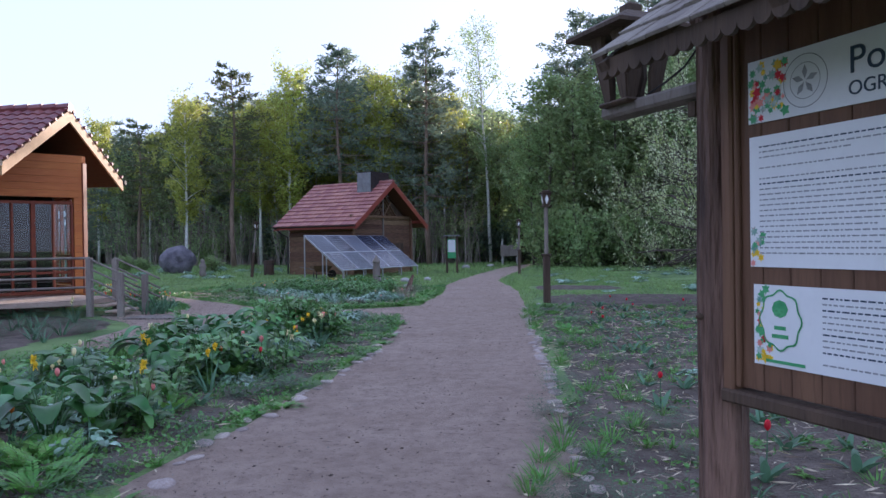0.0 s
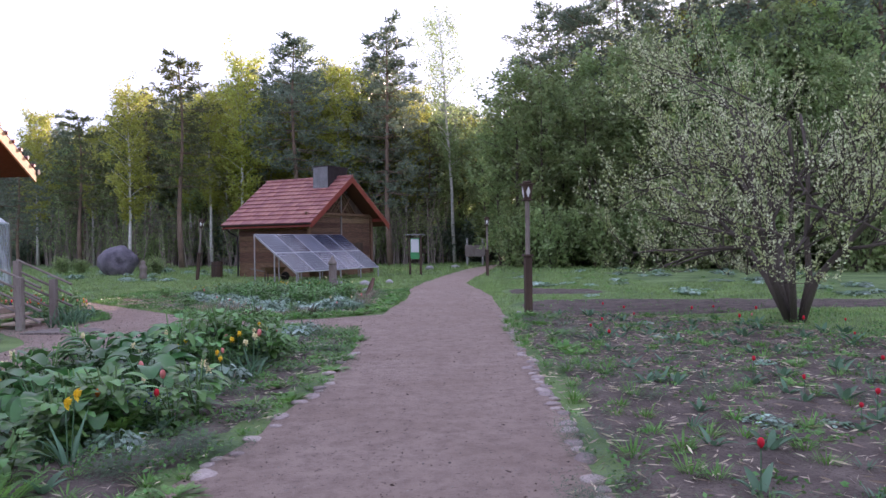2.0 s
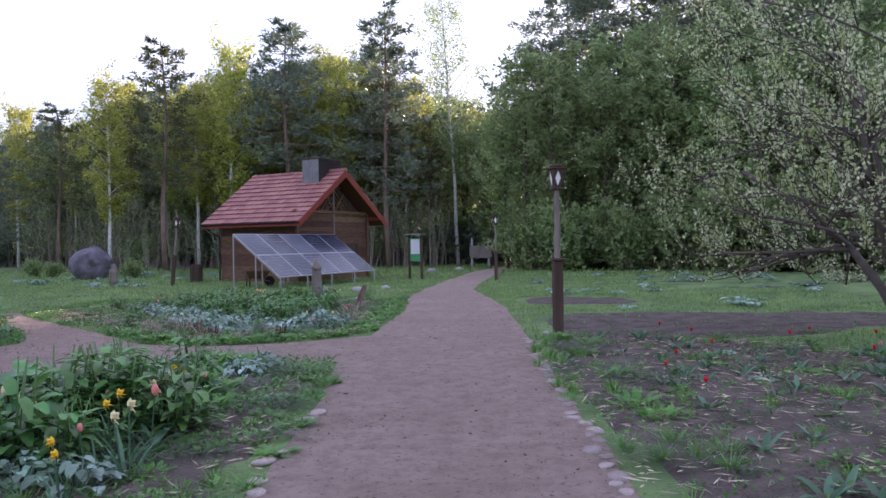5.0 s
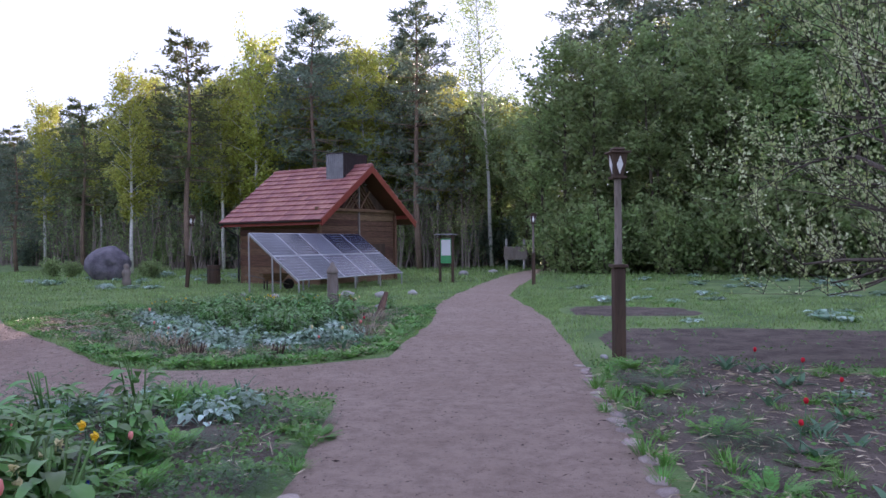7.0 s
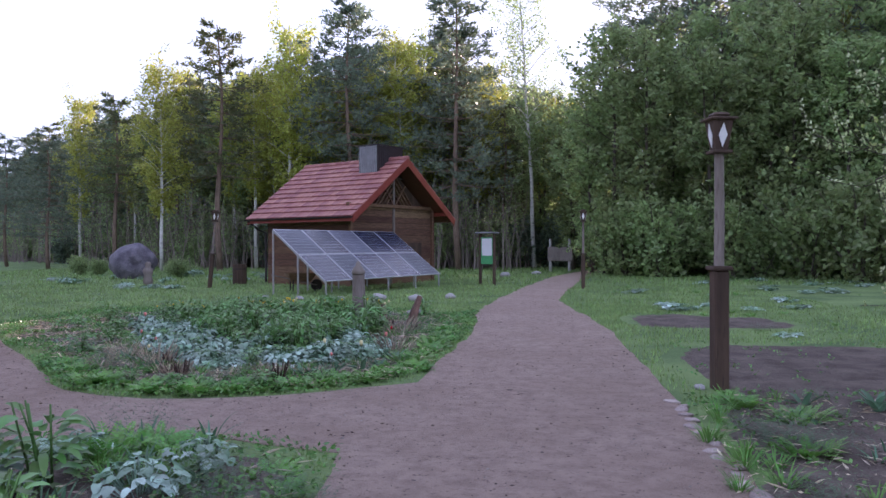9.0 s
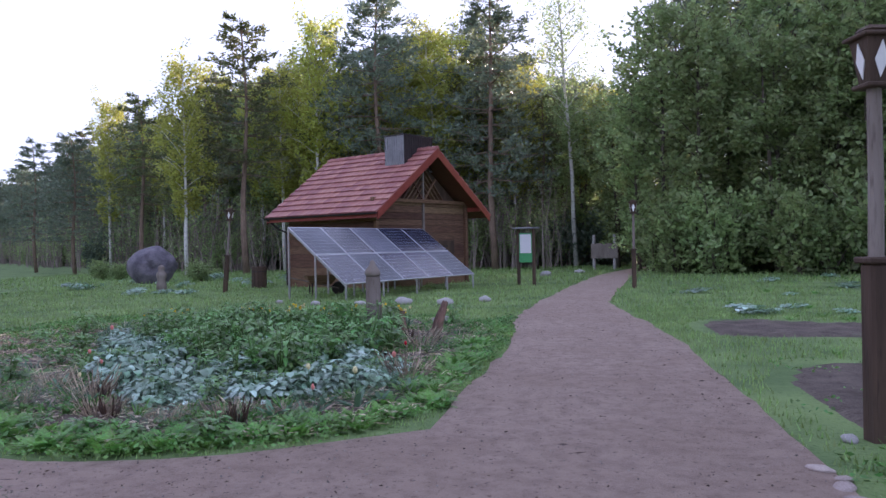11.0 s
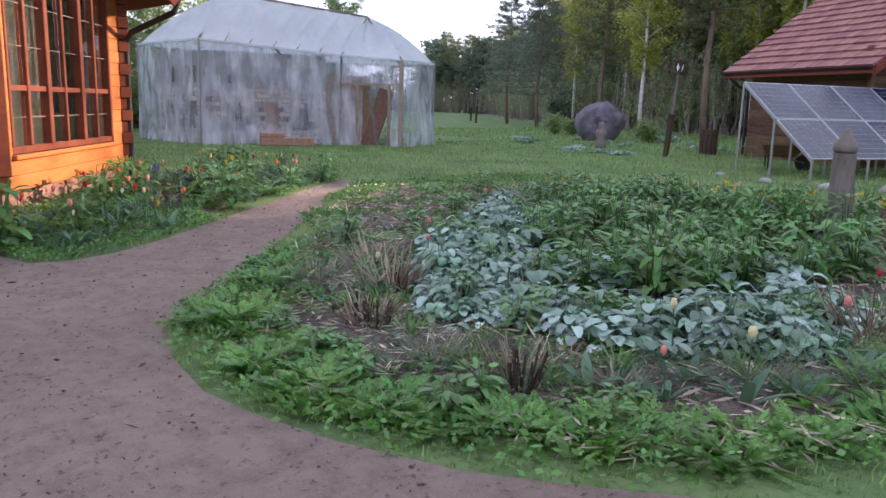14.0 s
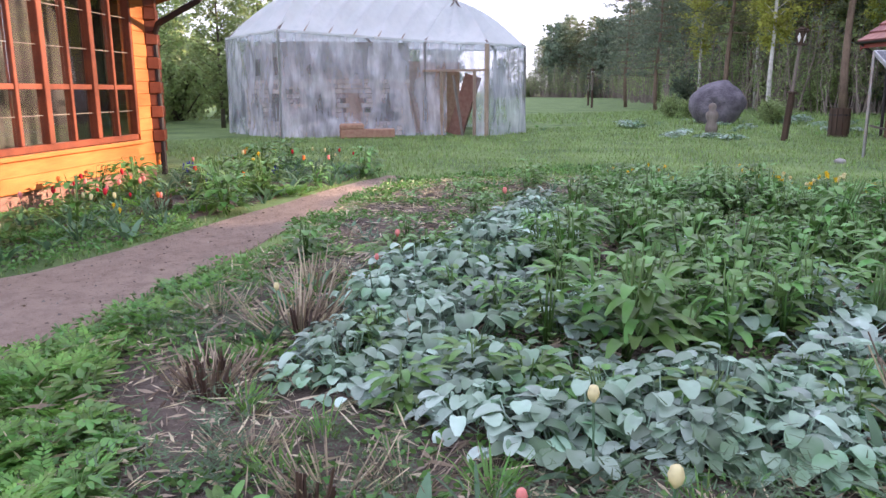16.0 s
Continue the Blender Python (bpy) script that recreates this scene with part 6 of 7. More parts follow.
# slim pale birch trunks standing in the front of the wood
for k in range(26):
    p, nrm = edge_at(0.34 + 0.24 * (k + rnd.random()) / 26)
    p = p + nrm * rnd.uniform(-1.0, 4)
    if not -2.5 < p.x < 10:
        plant(rnd.choice(("birch_a", "birch_b")), p.x, p.y, rnd.uniform(11, 15.5))
# fresh green leafy wall of young trees beyond the tulip beds
for k in range(22):
    az = 3.5 + 34 * (k + rnd.random() * 0.8) / 22
    d = rnd.uniform(44, 52) - 0.18 * az
    plant(rnd.choice(("green_a", "green_b")), *polar(az, d), rnd.uniform(8.5, 13.5))
    plant("bush_b", *polar(az + 0.8, d - 2), rnd.uniform(3, 5))
# deep rows that close the wood
for k in range(70):
    p, nrm = edge_at(0.22 + 0.77 * (k + rnd.random()) / 70)
    p = p + nrm * rnd.uniform(36, 46)
    plant("dark_a", p.x, p.y, rnd.uniform(11, 14) if -2.5 < p.x < 16 else rnd.uniform(13, 16.5))
# far wood closing the meadow on the west and south
for k in range(46):
    a = radians(-54 - 2.9 * k + rnd.uniform(-1, 1))
    d = rnd.uniform(88, 104)
    plant(rnd.choice(("dark_a", "pine_b", "green_b", "dark_a")), d * math.sin(a), 18 + d * math.cos(a), rnd.uniform(8, 12))
# willow and shrubs behind the tent
for k in range(60):
    p, nrm = edge_at(0.05 + 0.37 * (k + rnd.random()) / 60)
    p = p + nrm * rnd.uniform(-1, 6)
    plant(rnd.choice(("pine_b", "pine_a", "dark_a", "pine_p", "pine_b")), p.x, p.y, rnd.uniform(11.5, 16))
for x, y, h in ((-31, 30, 6.5), (-34, 33, 7.5), (-29.5, 26.5, 6.0), (-36, 29, 8), (-30, 40, 6), (-38, 38, 8), (-33.5, 25, 7)):
    plant("green_b", x, y, h)
for x, y, h in ((-26, 52, 1.2), (-24.5, 51.5, 1.0), (-18.2, 48.6, 1.1), (-19.0, 49.6, 0.9), (-37, 28, 4), (-40, 31, 4.5), (-36, 32.5, 3.5), (-42, 27, 4.5), (-38, 24, 4), (-44, 33, 5), (-47, 29, 5), (-50, 35, 5), (-33, 36, 3.2), (7.5, 58, 2.8), (9.5, 55, 2.5), (12, 51, 2.6)):
    plant("bush_b", x, y, h)


def blossom_tree():
    """A wide old fruit tree: a sheaf of steep stems, arching boughs, and upright twigs set with young leaf and blossom."""
    s = thing("fruit_tree", pose(7.3, 17.4, 0), "wide old fruit tree with pale blossom and young leaves", "tree")
    s.scale = (0.93, 0.86, 0.98)
    bm = bmesh.new()
    r2 = random.Random(5)
    C, D = [], []

    def spray(pts, many):
        for a, b in zip(pts, pts[1:]):
            for c in range(many):
                w = a.lerp(b, r2.random())
                for e in range(2):
                    C.append((w.x + r2.gauss(0, 0.028), w.y + r2.gauss(0, 0.028), w.z + r2.gauss(0.01, 0.028)))
                    D.append((r2.gauss(0, 1), r2.gauss(0, 1), r2.gauss(0.5, 0.8)))

    def grow(p, d, ln, rad, lev):
        pts, rads = [p], [rad]
        q, dd = p, d.normalized()
        steps = 5 if lev < 2 else 3
        pull = (-0.05, -0.06, 0.05, 0.22)[lev]
        for k in range(steps):
            dd = (dd + Vector((r2.gauss(0, 0.13), r2.gauss(0, 0.13), r2.gauss(pull, 0.09)))).normalized()
            q = q + dd * ln / steps
            q.z = max(q.z, 0.9)
            pts.append(q.copy())
            rads.append(max(0.003, rad * (1 - 0.62 * (k + 1) / steps)))
        tube(bm, pts, rads, (8, 6, 4, 3)[lev])
        if lev >= 2:
            spray(pts, 1 if lev == 2 else 3)
        if lev < 3:
            for k in range((6, 6, 5)[lev]):
                i = r2.randint(1 if lev else 2, steps)
                out = Vector((pts[i].x, pts[i].y, 0))
                out = out.normalized() if out.length > 0.2 else Vector((0, 0, 0))
                side = Vector((r2.gauss(0, 1), r2.gauss(0, 1), r2.gauss(0.15, 0.5))).normalized()
                if lev == 2:
                    side = side * 0.7 + Vector((0, 0, 0.7))
                grow(pts[i], dd * 0.5 + side * 0.8 + out * (0.45, 0.35, 0.0)[lev], ln * r2.uniform(*((0.5, 0.75), (0.42, 0.62), (0.35, 0.6))[lev]), rads[i] * 0.6 + 0.002, lev + 1)
    for az, steep in ((20, 1.7), (80, 1.3), (135, 1.9), (190, 1.2), (235, 1.6), (300, 1.4), (125, 1.5)):
        a = radians(az)
        grow(Vector((0.13 * math.cos(a), 0.13 * math.sin(a), -0.05)), Vector((0.75 * math.cos(a), 0.75 * math.sin(a), steep)), 4.2, 0.085, 0)
    part("trunk", bm, M["bark_dark"], s, smooth=True)
    C, D = np.array(C), np.array(D)
    leaf_object("blossom", C, D, RNG.uniform(0.035, 0.075, len(C)), RNG.uniform(0.028, 0.055, len(C)), M["blossom_leaf"], s)
    return s


blossom_tree()

# ---------------- garden plants ----------------


def leaf_strip(bm, o, d, length, width, arch, rows=4, heart=0.0, fold=0.25):
    """One bent leaf with a folded midrib."""
    d = d.normalized()
    side = d.cross(Vector((0, 0, 1)))
    side = side.normalized() if side.length > 0.05 else Vector((1, 0, 0))
    p, dd, prev = Vector(o), d.copy(), None
    for k in range(rows + 1):
        q = k / rows
        w = width * 0.5 * (math.sin(math.pi * (0.16 + 0.80 * q ** 0.85)) ** 0.6 if heart else math.sin(math.pi * (0.18 + 0.80 * q)) ** 0.8)
        upv = side.cross(dd).normalized()
        row = [bm.verts.new(p - side * w + upv * w * fold), bm.verts.new(p), bm.verts.new(p + side * w + upv * w * fold)]
        if prev:
            for i in range(2):
                bm.faces.new((prev[i], prev[i + 1], row[i + 1], row[i]))
        prev = row
        dd = (dd + Vector((0, 0, -arch / rows))).normalized()
        p = p + dd * length / rows


def clump_mesh(kind, seed):
    r = random.Random(seed)
    bm = bmesh.new()
    if kind == "frosty":
        for k in range(52):
            az, rad = r.uniform(0, 6.28), 0.25 * math.sqrt(r.random())
            z = 0.23 - 0.5 * rad + r.uniform(-0.05, 0.05)
            o = Vector((math.cos(az) * rad, math.sin(az) * rad, z))
            a2 = az + r.gauss(0, 0.6)
            leaf_strip(bm, o, Vector((math.cos(a2), math.sin(a2), r.uniform(-0.15, 0.5))), r.uniform(0.065, 0.11), r.uniform(0.055, 0.085), r.uniform(0.6, 1.5), 5, 1)
            tube(bm, [(o.x * 0.4, o.y * 0.4, 0), o], [0.005, 0.004], 3)
    elif kind == "broad":
        for k in range(58):
            az, z = r.uniform(0, 6.28), r.uniform(0.06, 0.40)
            q = r.uniform(0.04, 0.15)
            o = Vector((math.cos(az) * q, math.sin(az) * q, z))
            leaf_strip(bm, o, Vector((math.cos(az), math.sin(az), r.uniform(0.2, 0.9))), r.uniform(0.09, 0.17), r.uniform(0.045, 0.075), r.uniform(0.5, 1.4), 3, 1)
        for k in range(5):
            tube(bm, [(r.uniform(-.05, .05), r.uniform(-.05, .05), 0), (r.uniform(-.12, .12), r.uniform(-.12, .12), 0.45)], [0.008, 0.005], 4)
    elif kind == "large":
        for k in range(17):
            az = k * 2.4 + r.uniform(-0.3, 0.3)
            q, z = r.uniform(0.08, 0.24), r.uniform(0.16, 0.42)
            o = Vector((math.cos(az) * q, math.sin(az) * q, z))
            tube(bm, [(o.x * 0.2, o.y * 0.2, 0), (o.x * 0.6, o.y * 0.6, z * 0.65), o], [0.011, 0.009, 0.006], 4)
            leaf_strip(bm, o, Vector((math.cos(az), math.sin(az), r.uniform(0.1, 0.7))), r.uniform(0.20, 0.31), r.uniform(0.15, 0.22), r.uniform(0.8, 1.7), 6, 1, fold=0.3)
    elif kind == "feather":
        for k in range(48):
            az, rad = r.uniform(0, 6.28), r.uniform(0.02, 0.16)
            d = Vector((math.cos(az), math.sin(az), r.uniform(0.5, 1.8))).normalized()
            ln = r.uniform(0.10, 0.20)
            p = Vector((math.cos(az) * rad, math.sin(az) * rad, 0))
            for j in range(9):
                p = p + d * ln / 9
                d = (d + Vector((0, 0, -0.09))).normalized()
                sd = d.cross(Vector((0, 0, 1))).normalized()
                w = 0.036 * math.sin(math.pi * (j + 1.5) / 11)
                for s in (-1, 1):
                    a = p + d * 0.02
                    bm.faces.new([bm.verts.new(v) for v in (p, p + sd * s * w * 0.6 + d * 0.006, p + sd * s * w + d * 0.026, a + sd * s * w * 0.2)])
    elif kind == "strap":
        for k in range(13):
            az = r.uniform(0, 6.28)
            leaf_strip(bm, Vector((math.cos(az) * 0.03, math.sin(az) * 0.03, 0)), Vector((math.cos(az) * 0.5, math.sin(az) * 0.5, r.uniform(0.7, 1.6))), r.uniform(0.16, 0.30), r.uniform(0.012, 0.022), r.uniform(0.5, 1.5), 5)
    elif kind == "tulip":
        for k in range(5):
            az = k * 1.3 + r.uniform(-.3, .3)
            leaf_strip(bm, Vector((math.cos(az) * 0.02, math.sin(az) * 0.02, 0)), Vector((math.cos(az) * 0.7, math.sin(az) * 0.7, r.uniform(0.7, 1.3))), r.uniform(0.18, 0.28), r.uniform(0.04, 0.065), r.uniform(0.5, 1.1), 5, fold=0.5)
    elif kind == "herb":
        for k in range(90):
            az, rad = r.uniform(0, 6.28), r.uniform(0, 0.2)
            d = Vector((math.cos(az) * 0.5, math.sin(az) * 0.5, 1)).normalized()
            o = Vector((math.cos(az) * rad, math.sin(az) * rad, 0))
            ln = r.uniform(0.15, 0.34)
            for j in range(6):
                p = o + d * ln * (j + 1) / 6
                a2 = r.uniform(0, 6.28)
                leaf_strip(bm, p, Vector((math.cos(a2), math.sin(a2), 0.6)), 0.04, 0.011, 0.3, 1)
    elif kind == "tuft":
        for k in range(46):
            az, rad = r.uniform(0, 6.28), r.uniform(0, 0.07)
            leaf_strip(bm, Vector((math.cos(az) * rad, math.sin(az) * rad, 0)), Vector((math.cos(az) * 0.5, math.sin(az) * 0.5, r.uniform(0.6, 1.8))), r.uniform(0.08, 0.19), 0.009, 0.8, 3)
    elif kind == "dry":
        for k in range(80):
            az, rad = r.uniform(0, 6.28), r.uniform(0, 0.13)
            o = Vector((math.cos(az) * rad, math.sin(az) * rad, 0))
            e = o + Vector((math.cos(az + r.gauss(0, .6)) * 0.10, math.sin(az) * 0.10, r.uniform(0.02, 0.15)))
            tube(bm, [o, e], [0.0035, 0.002], 3)
    elif kind == "seed":
        for k in range(22):
            az = r.uniform(0, 6.28)
            o = Vector((math.cos(az) * 0.05, math.sin(az) * 0.05, 0))
            e = o + Vector((math.cos(az) * 0.06, math.sin(az) * 0.06, r.uniform(0.10, 0.27)))
            tube(bm, [o, o.lerp(e, 0.5), e], [0.005, 0.009, 0.006], 4, 0.4)
    return bm


def leafy(name, part_name, kind, material, label, category, group, seeds):
    out = []
    for sd in seeds:
        s = thing(name, pose(0, 0, -80), label, category, group)
        tagged(part(part_name, clump_mesh(kind, sd), material, s, smooth=kind in ("large", "frosty", "broad", "strap", "tulip")), kind="stuff")
        out.append(s)
    return out


def bloom(s, kind, material, h, x=0.0, y=0.0):
    part("stem", tube(bmesh.new(), [(x * 0.3, y * 0.3, 0), (x * 0.7, y * 0.7, h * 0.6), (x, y, h)], [0.005, 0.004, 0.004], 4), M["strap"], s)
    if kind == "tulip":
        bm = lathe(bmesh.new(), [(0.005, h - 0.005), (0.018, h + 0.010), (0.022, h + 0.028), (0.016, h + 0.050), (0.010, h + 0.055)], 6, (x, y, 0))
    elif kind == "daffodil":
        bm = bmesh.new()
        for k in range(6):
            a = k * math.pi / 3
            leaf_strip(bm, Vector((x, y, h)), Vector((math.cos(a), -0.6, math.sin(a))), 0.045, 0.03, 0.0, 2)
        lathe(bm, [(0.010, h - 0.008), (0.016, h + 0.01), (0.019, h + 0.02)], 8, (x, y - 0.02, 0))
    else:
        bm = bmesh.new()
        for k in range(22):
            z = h - 0.07 + 0.08 * k / 22
            a = k * 2.4
            r = 0.013 * (1.1 - 0.8 * k / 22)
            lathe(bm, [(0.003, z - 0.006), (0.007, z), (0.003, z + 0.007)], 5, (x + r * math.cos(a), y + r * math.sin(a), 0))
    head = part("bloom", bm, material, s, smooth=kind != "daffodil")
    if kind != "tulip":
        tagged(head, kind="stuff")


KIND = {
    "frosty": leafy("silver_leaf_plant", "foliage", "frosty", M["frosty"], "low clump of frosted silvery heart-shaped leaves", "plant", "silvery leaf clumps", (1, 2, 3)),
    "broad": leafy("broadleaf_plant", "foliage", "broad", M["hosta"], "upright clump of broad fresh green leaves", "plant", "broad leaf clumps", (4, 5, 6)),
    "large": leafy("large_leaf_plant", "foliage", "large", M["bigleaf"], "clump of large dark green drooping leaves", "plant", "large leaf clumps", (51, 52, 53)),
    "feather": leafy("feathery_plant", "foliage", "feather", M["fern"], "bright green feathery edging plant on the bed rim", "plant", "feathery edging plants", (7, 8, 9)),
    "strap": leafy("bulb_plant", "foliage", "strap", M["strap"], "tuft of arching blue-green strap leaves", "plant", "strap leaf tufts", (10, 11)),
    "herb": leafy("herb_bush", "foliage", "herb", M["darkherb"], "small dark bushy herb in the flower bed", "plant", "dark herbs", (12, 13)),
    "tuft": leafy("grass_tuft", "foliage", "tuft", M["fern"], "small fresh green grass tuft on the soil", "grass", "grass tufts", (14, 15)),
    "dry": leafy("dry_stalks", "stalk", "dry", M["straw"], "clump of cut dry straw-coloured stalks", "plant", "dry stalk clumps", (16, 17)),
    "seed": leafy("seed_heads", "stalk", "seed", M["drydark"], "dead dark brown upright seed stalks", "plant", "dead seed stalks", (18,)),
}
for key, col, hh, kind, lab in (("tulip_red", "red", 0.30, "tulip", "red tulip with grey-green leaves"), ("tulip_pink", "pink", 0.30, "tulip", "pale pink tulip with grey-green leaves"), ("tulip_bud", None, 0, "", "leafy tulip without open bloom"),
                               ("tulip_cream", "cream", 0.32, "tulip", "cream yellow tulip with grey-green leaves"), ("tulip_orange", "orange", 0.32, "tulip", "orange tulip with grey-green leaves")):
    s = thing("tulip", pose(0, 0, -80), lab + " in the flower bed", "flower", "tulips")
    part("foliage", clump_mesh("tulip", len(key)), M["strap"], s, smooth=True)
    if col:
        bloom(s, kind, M[col], hh)
    KIND[key] = [s]
for key, col in (("daff_yellow", "yellow"), ("daff_cream", "cream")):
    s = thing("daffodil", pose(0, 0, -80), "daffodil with %s bloom and strap leaves" % ("yellow" if "yellow" in key else "cream"), "flower", "daffodils")
    part("foliage", clump_mesh("strap", 31), M["strap"], s, smooth=True)
    for k in range(2):
        bloom(s, "daffodil", M[col], 0.36 - 0.05 * k, 0.05 * k, 0.07 * k - 0.03)
    KIND[key] = [s]
s = thing("grape_hyacinth", pose(0, 0, -80), "clump of deep blue grape hyacinths in bloom", "flower", "grape hyacinths")
part("foliage", clump_mesh("tuft", 41), M["strap"], s)
for k in range(7):
    bloom(s, "muscari", M["blue"], rnd.uniform(0.15, 0.22), rnd.uniform(-0.08, 0.08), rnd.uniform(-0.08, 0.08))
KIND["muscari"] = [s]
PLACED = set()
pr = random.Random(21)


def sow(key, x, y, size=1.0, tall=1.0, z=0.0):
    i = pr.randrange(len(KIND[key]))
    p = KIND[key][i]
    k = size * pr.uniform(0.8, 1.2)
    m = pose(x, y, z, pr.uniform(-6, 6), pr.uniform(-6, 6), pr.uniform(0, 360))
    if (key, i) not in PLACED:
        PLACED.add((key, i))
        p.matrix_basis = m
        p.scale = (k, k, k * tall)
        return p
    c = copy_thing(p, m)
    c.scale = (k, k, k * tall)
    return c


def scatter(n, poly, choose, gap=0.2, tries=20):
    """Places n plants inside the outline, kept apart; choose(x, y) names the kind, or None."""
    xs, ys = [p[0] for p in poly], [p[1] for p in poly]
    put_at, done, t = [], 0, 0
    while done < n and t < n * tries:
        t += 1
        x, y = pr.uniform(min(xs), max(xs)), pr.uniform(min(ys), max(ys))
        if not inside(x, y, poly) or any((x - a) ** 2 + (y - b) ** 2 < gap * gap for a, b in put_at):
            continue
        c = choose(x, y)
        if c is None:
            continue
        key, size, tall = c
        sow(key, x, y, size, tall)
        put_at.append((x, y))
        done += 1


def along(pts, step, jitter=0.1):
    for (x0, y0), (x1, y1) in zip(pts, pts[1:]):
        n = max(1, int(math.hypot(x1 - x0, y1 - y0) / step))
        for k in range(n):
            q = (k + pr.random() * 0.5) / n
            yield x0 + (x1 - x0) * q + pr.gauss(0, jitter), y0 + (y1 - y0) * q + pr.gauss(0, jitter)


# round bed: feathery rim, silvery drift, broad green heart
for x, y in along([(-6.2, 20.75), (-5.45, 19.85), (-4.8, 19.35), (-4.0, 19.1), (-3.2, 19.2), (-2.4, 19.55), (-1.75, 20.2), (-1.5, 21.5), (-1.45, 23.5), (-1.55, 25.3)], 0.15, 0.10):
    sow("feather", x, y, pr.uniform(0.7, 1.05), pr.uniform(0.8, 1.05))
for x, y in along([(-4.5, 19.5), (-3.2, 19.4), (-2.2, 19.9)], 0.25, 0.12):
    sow("broad", x, y, 0.55, 0.6)
SILVER_A = [(-4.5, 20.9), (-4.2, 20.5), (-3.4, 20.65), (-2.75, 20.95), (-2.2, 21.6), (-2.15, 22.6), (-2.7, 22.8), (-3.0, 21.9), (-3.7, 21.4), (-4.2, 21.5), (-5.0, 22.6), (-6.2, 24.4), (-7.0, 25.4), (-7.6, 25.2), (-6.6, 23.6), (-5.6, 22.1)]
scatter(150, SILVER_A, lambda x, y: ("frosty", pr.uniform(0.75, 1.15), pr.uniform(0.7, 1.2)) if pr.random() < 0.82 else ("broad", 0.65, 0.8), 0.155)
GREEN_H = [(-4.2, 21.6), (-3.7, 21.5), (-3.1, 22.0), (-2.9, 23.0), (-2.5, 24.5), (-3.2, 26.6), (-6.0, 27.4), (-7.4, 26.2), (-6.3, 24.5), (-5.0, 22.6)]
scatter(125, GREEN_H, lambda x, y: ("broad", pr.uniform(0.8, 1.15), pr.uniform(0.8, 1.25)) if pr.random() < 0.8 else ("frosty", 1.0, 1.0), 0.18)
scatter(60, [(-9.8, 25.6), (-7.2, 25.8), (-6.0, 27.6), (-3.0, 26.9), (-2.2, 27.8), (-5, 28.6), (-8.3, 28.0)], lambda x, y: (pr.choice(("broad", "strap", "strap", "herb")), pr.uniform(0.8, 1.1), 1.0), 0.25)
for k in range(34):
    sow("daff_yellow" if k % 3 else "daff_cream", pr.uniform(-8.6, -2.4), 27.9 + pr.uniform(-0.5, 0.5), 0.95)
scatter(40, [(-7.9, 22.9), (-6.4, 21.5), (-5.4, 22.0), (-6.6, 23.8), (-8.6, 26.0), (-9.8, 25.2)], lambda x, y: (pr.choice(("broad", "herb", "tuft", "tulip_bud", "strap")), pr.uniform(0.6, 0.9), 0.8), 0.25)
for x, y in ((-4.9, 20.9), (-5.2, 21.2), (-4.7, 21.35), (-5.9, 21.6), (-3.6, 20.0), (-2.6, 20.3), (-4.4, 20.2), (-3.0, 20.35), (-1.9, 22.0), (-2.2, 24.6), (-2.5, 25.3), (-5.6, 20.6)):
    sow("dry", x, y, pr.uniform(0.9, 1.3))
for x, y in ((-4.45, 20.15), (-4.2, 20.05), (-2.9, 19.9), (-2.1, 25.2), (-2.7, 25.9), (-4.75, 20.8), (-10.3, 21.6), (-9.7, 21.2), (-9.9, 21.5)):
    sow("seed", x, y, pr.uniform(0.6, 0.85))
for x, y in ((-5.3, 20.2), (-5.0, 20.35), (-5.6, 20.75), (-3.5, 19.75), (-2.4, 20.6), (-2.0, 24.2), (-1.9, 24.9), (-2.3, 25.7), (-3.3, 26.3), (-2.0, 26.3), (-1.8, 21.2), (-2.1, 20.9)):
    sow("herb", x, y, pr.uniform(0.9, 1.25))
for x, y in ((-4.0, 20.15), (-3.55, 20.3), (-3.3, 20.0), (-4.6, 20.45), (-2.75, 20.55), (-2.2, 21.0), (-5.1, 20.7), (-1.85, 22.7), (-1.8, 23.4), (-2.9, 20.1)):
    sow("tuft", x, y, pr.uniform(0.9, 1.2))
for key, pts in (("tulip_pink", ((-5.9, 22.2), (-5.4, 21.7), (-2.35, 20.35), (-6.9, 24.2), (-2.0, 21.8))), ("tulip_cream", ((-5.0, 20.75), (-2.05, 20.6), (-2.6, 20.9))), ("tulip_red", ((-2.2, 23.3),)),
                 ("tulip_bud", ((-4.8, 20.6), (-5.3, 21.0), (-2.4, 20.7), (-1.9, 20.9), (-2.7, 20.2), (-1.8, 21.6), (-5.6, 21.3)))):
    for x, y in pts:
        sow(key, x, y, 1.0)

for x, y, k in ((-4.95, 20.85, 1.9), (-4.35, 20.1, 1.6), (-3.1, 20.1, 1.5), (-1.95, 22.4, 1.7), (-5.7, 21.3, 1.6), (-2.3, 24.9, 1.8)):
    sow("dry", x, y, k, 1.2)
scatter(46, [(-6.6, 21.2), (-5.6, 20.2), (-4.7, 19.8), (-4.4, 20.4), (-5.6, 22.0), (-6.4, 23.2), (-7.6, 22.6)], lambda x, y: (pr.choice(("tuft", "tuft", "dry", "tulip_bud", "strap", "feather")), pr.uniform(0.5, 0.85), 0.8), 0.16)
scatter(30, [(-4.4, 20.3), (-4.0, 19.7), (-2.4, 20.0), (-1.8, 21.0), (-2.1, 21.4), (-2.8, 20.7)], lambda x, y: (pr.choice(("tuft", "dry", "tulip_bud", "strap", "herb")), pr.uniform(0.5, 0.85), 0.8), 0.16)
# long bed beside the path
B1 = POLY["flower_bed_path"]


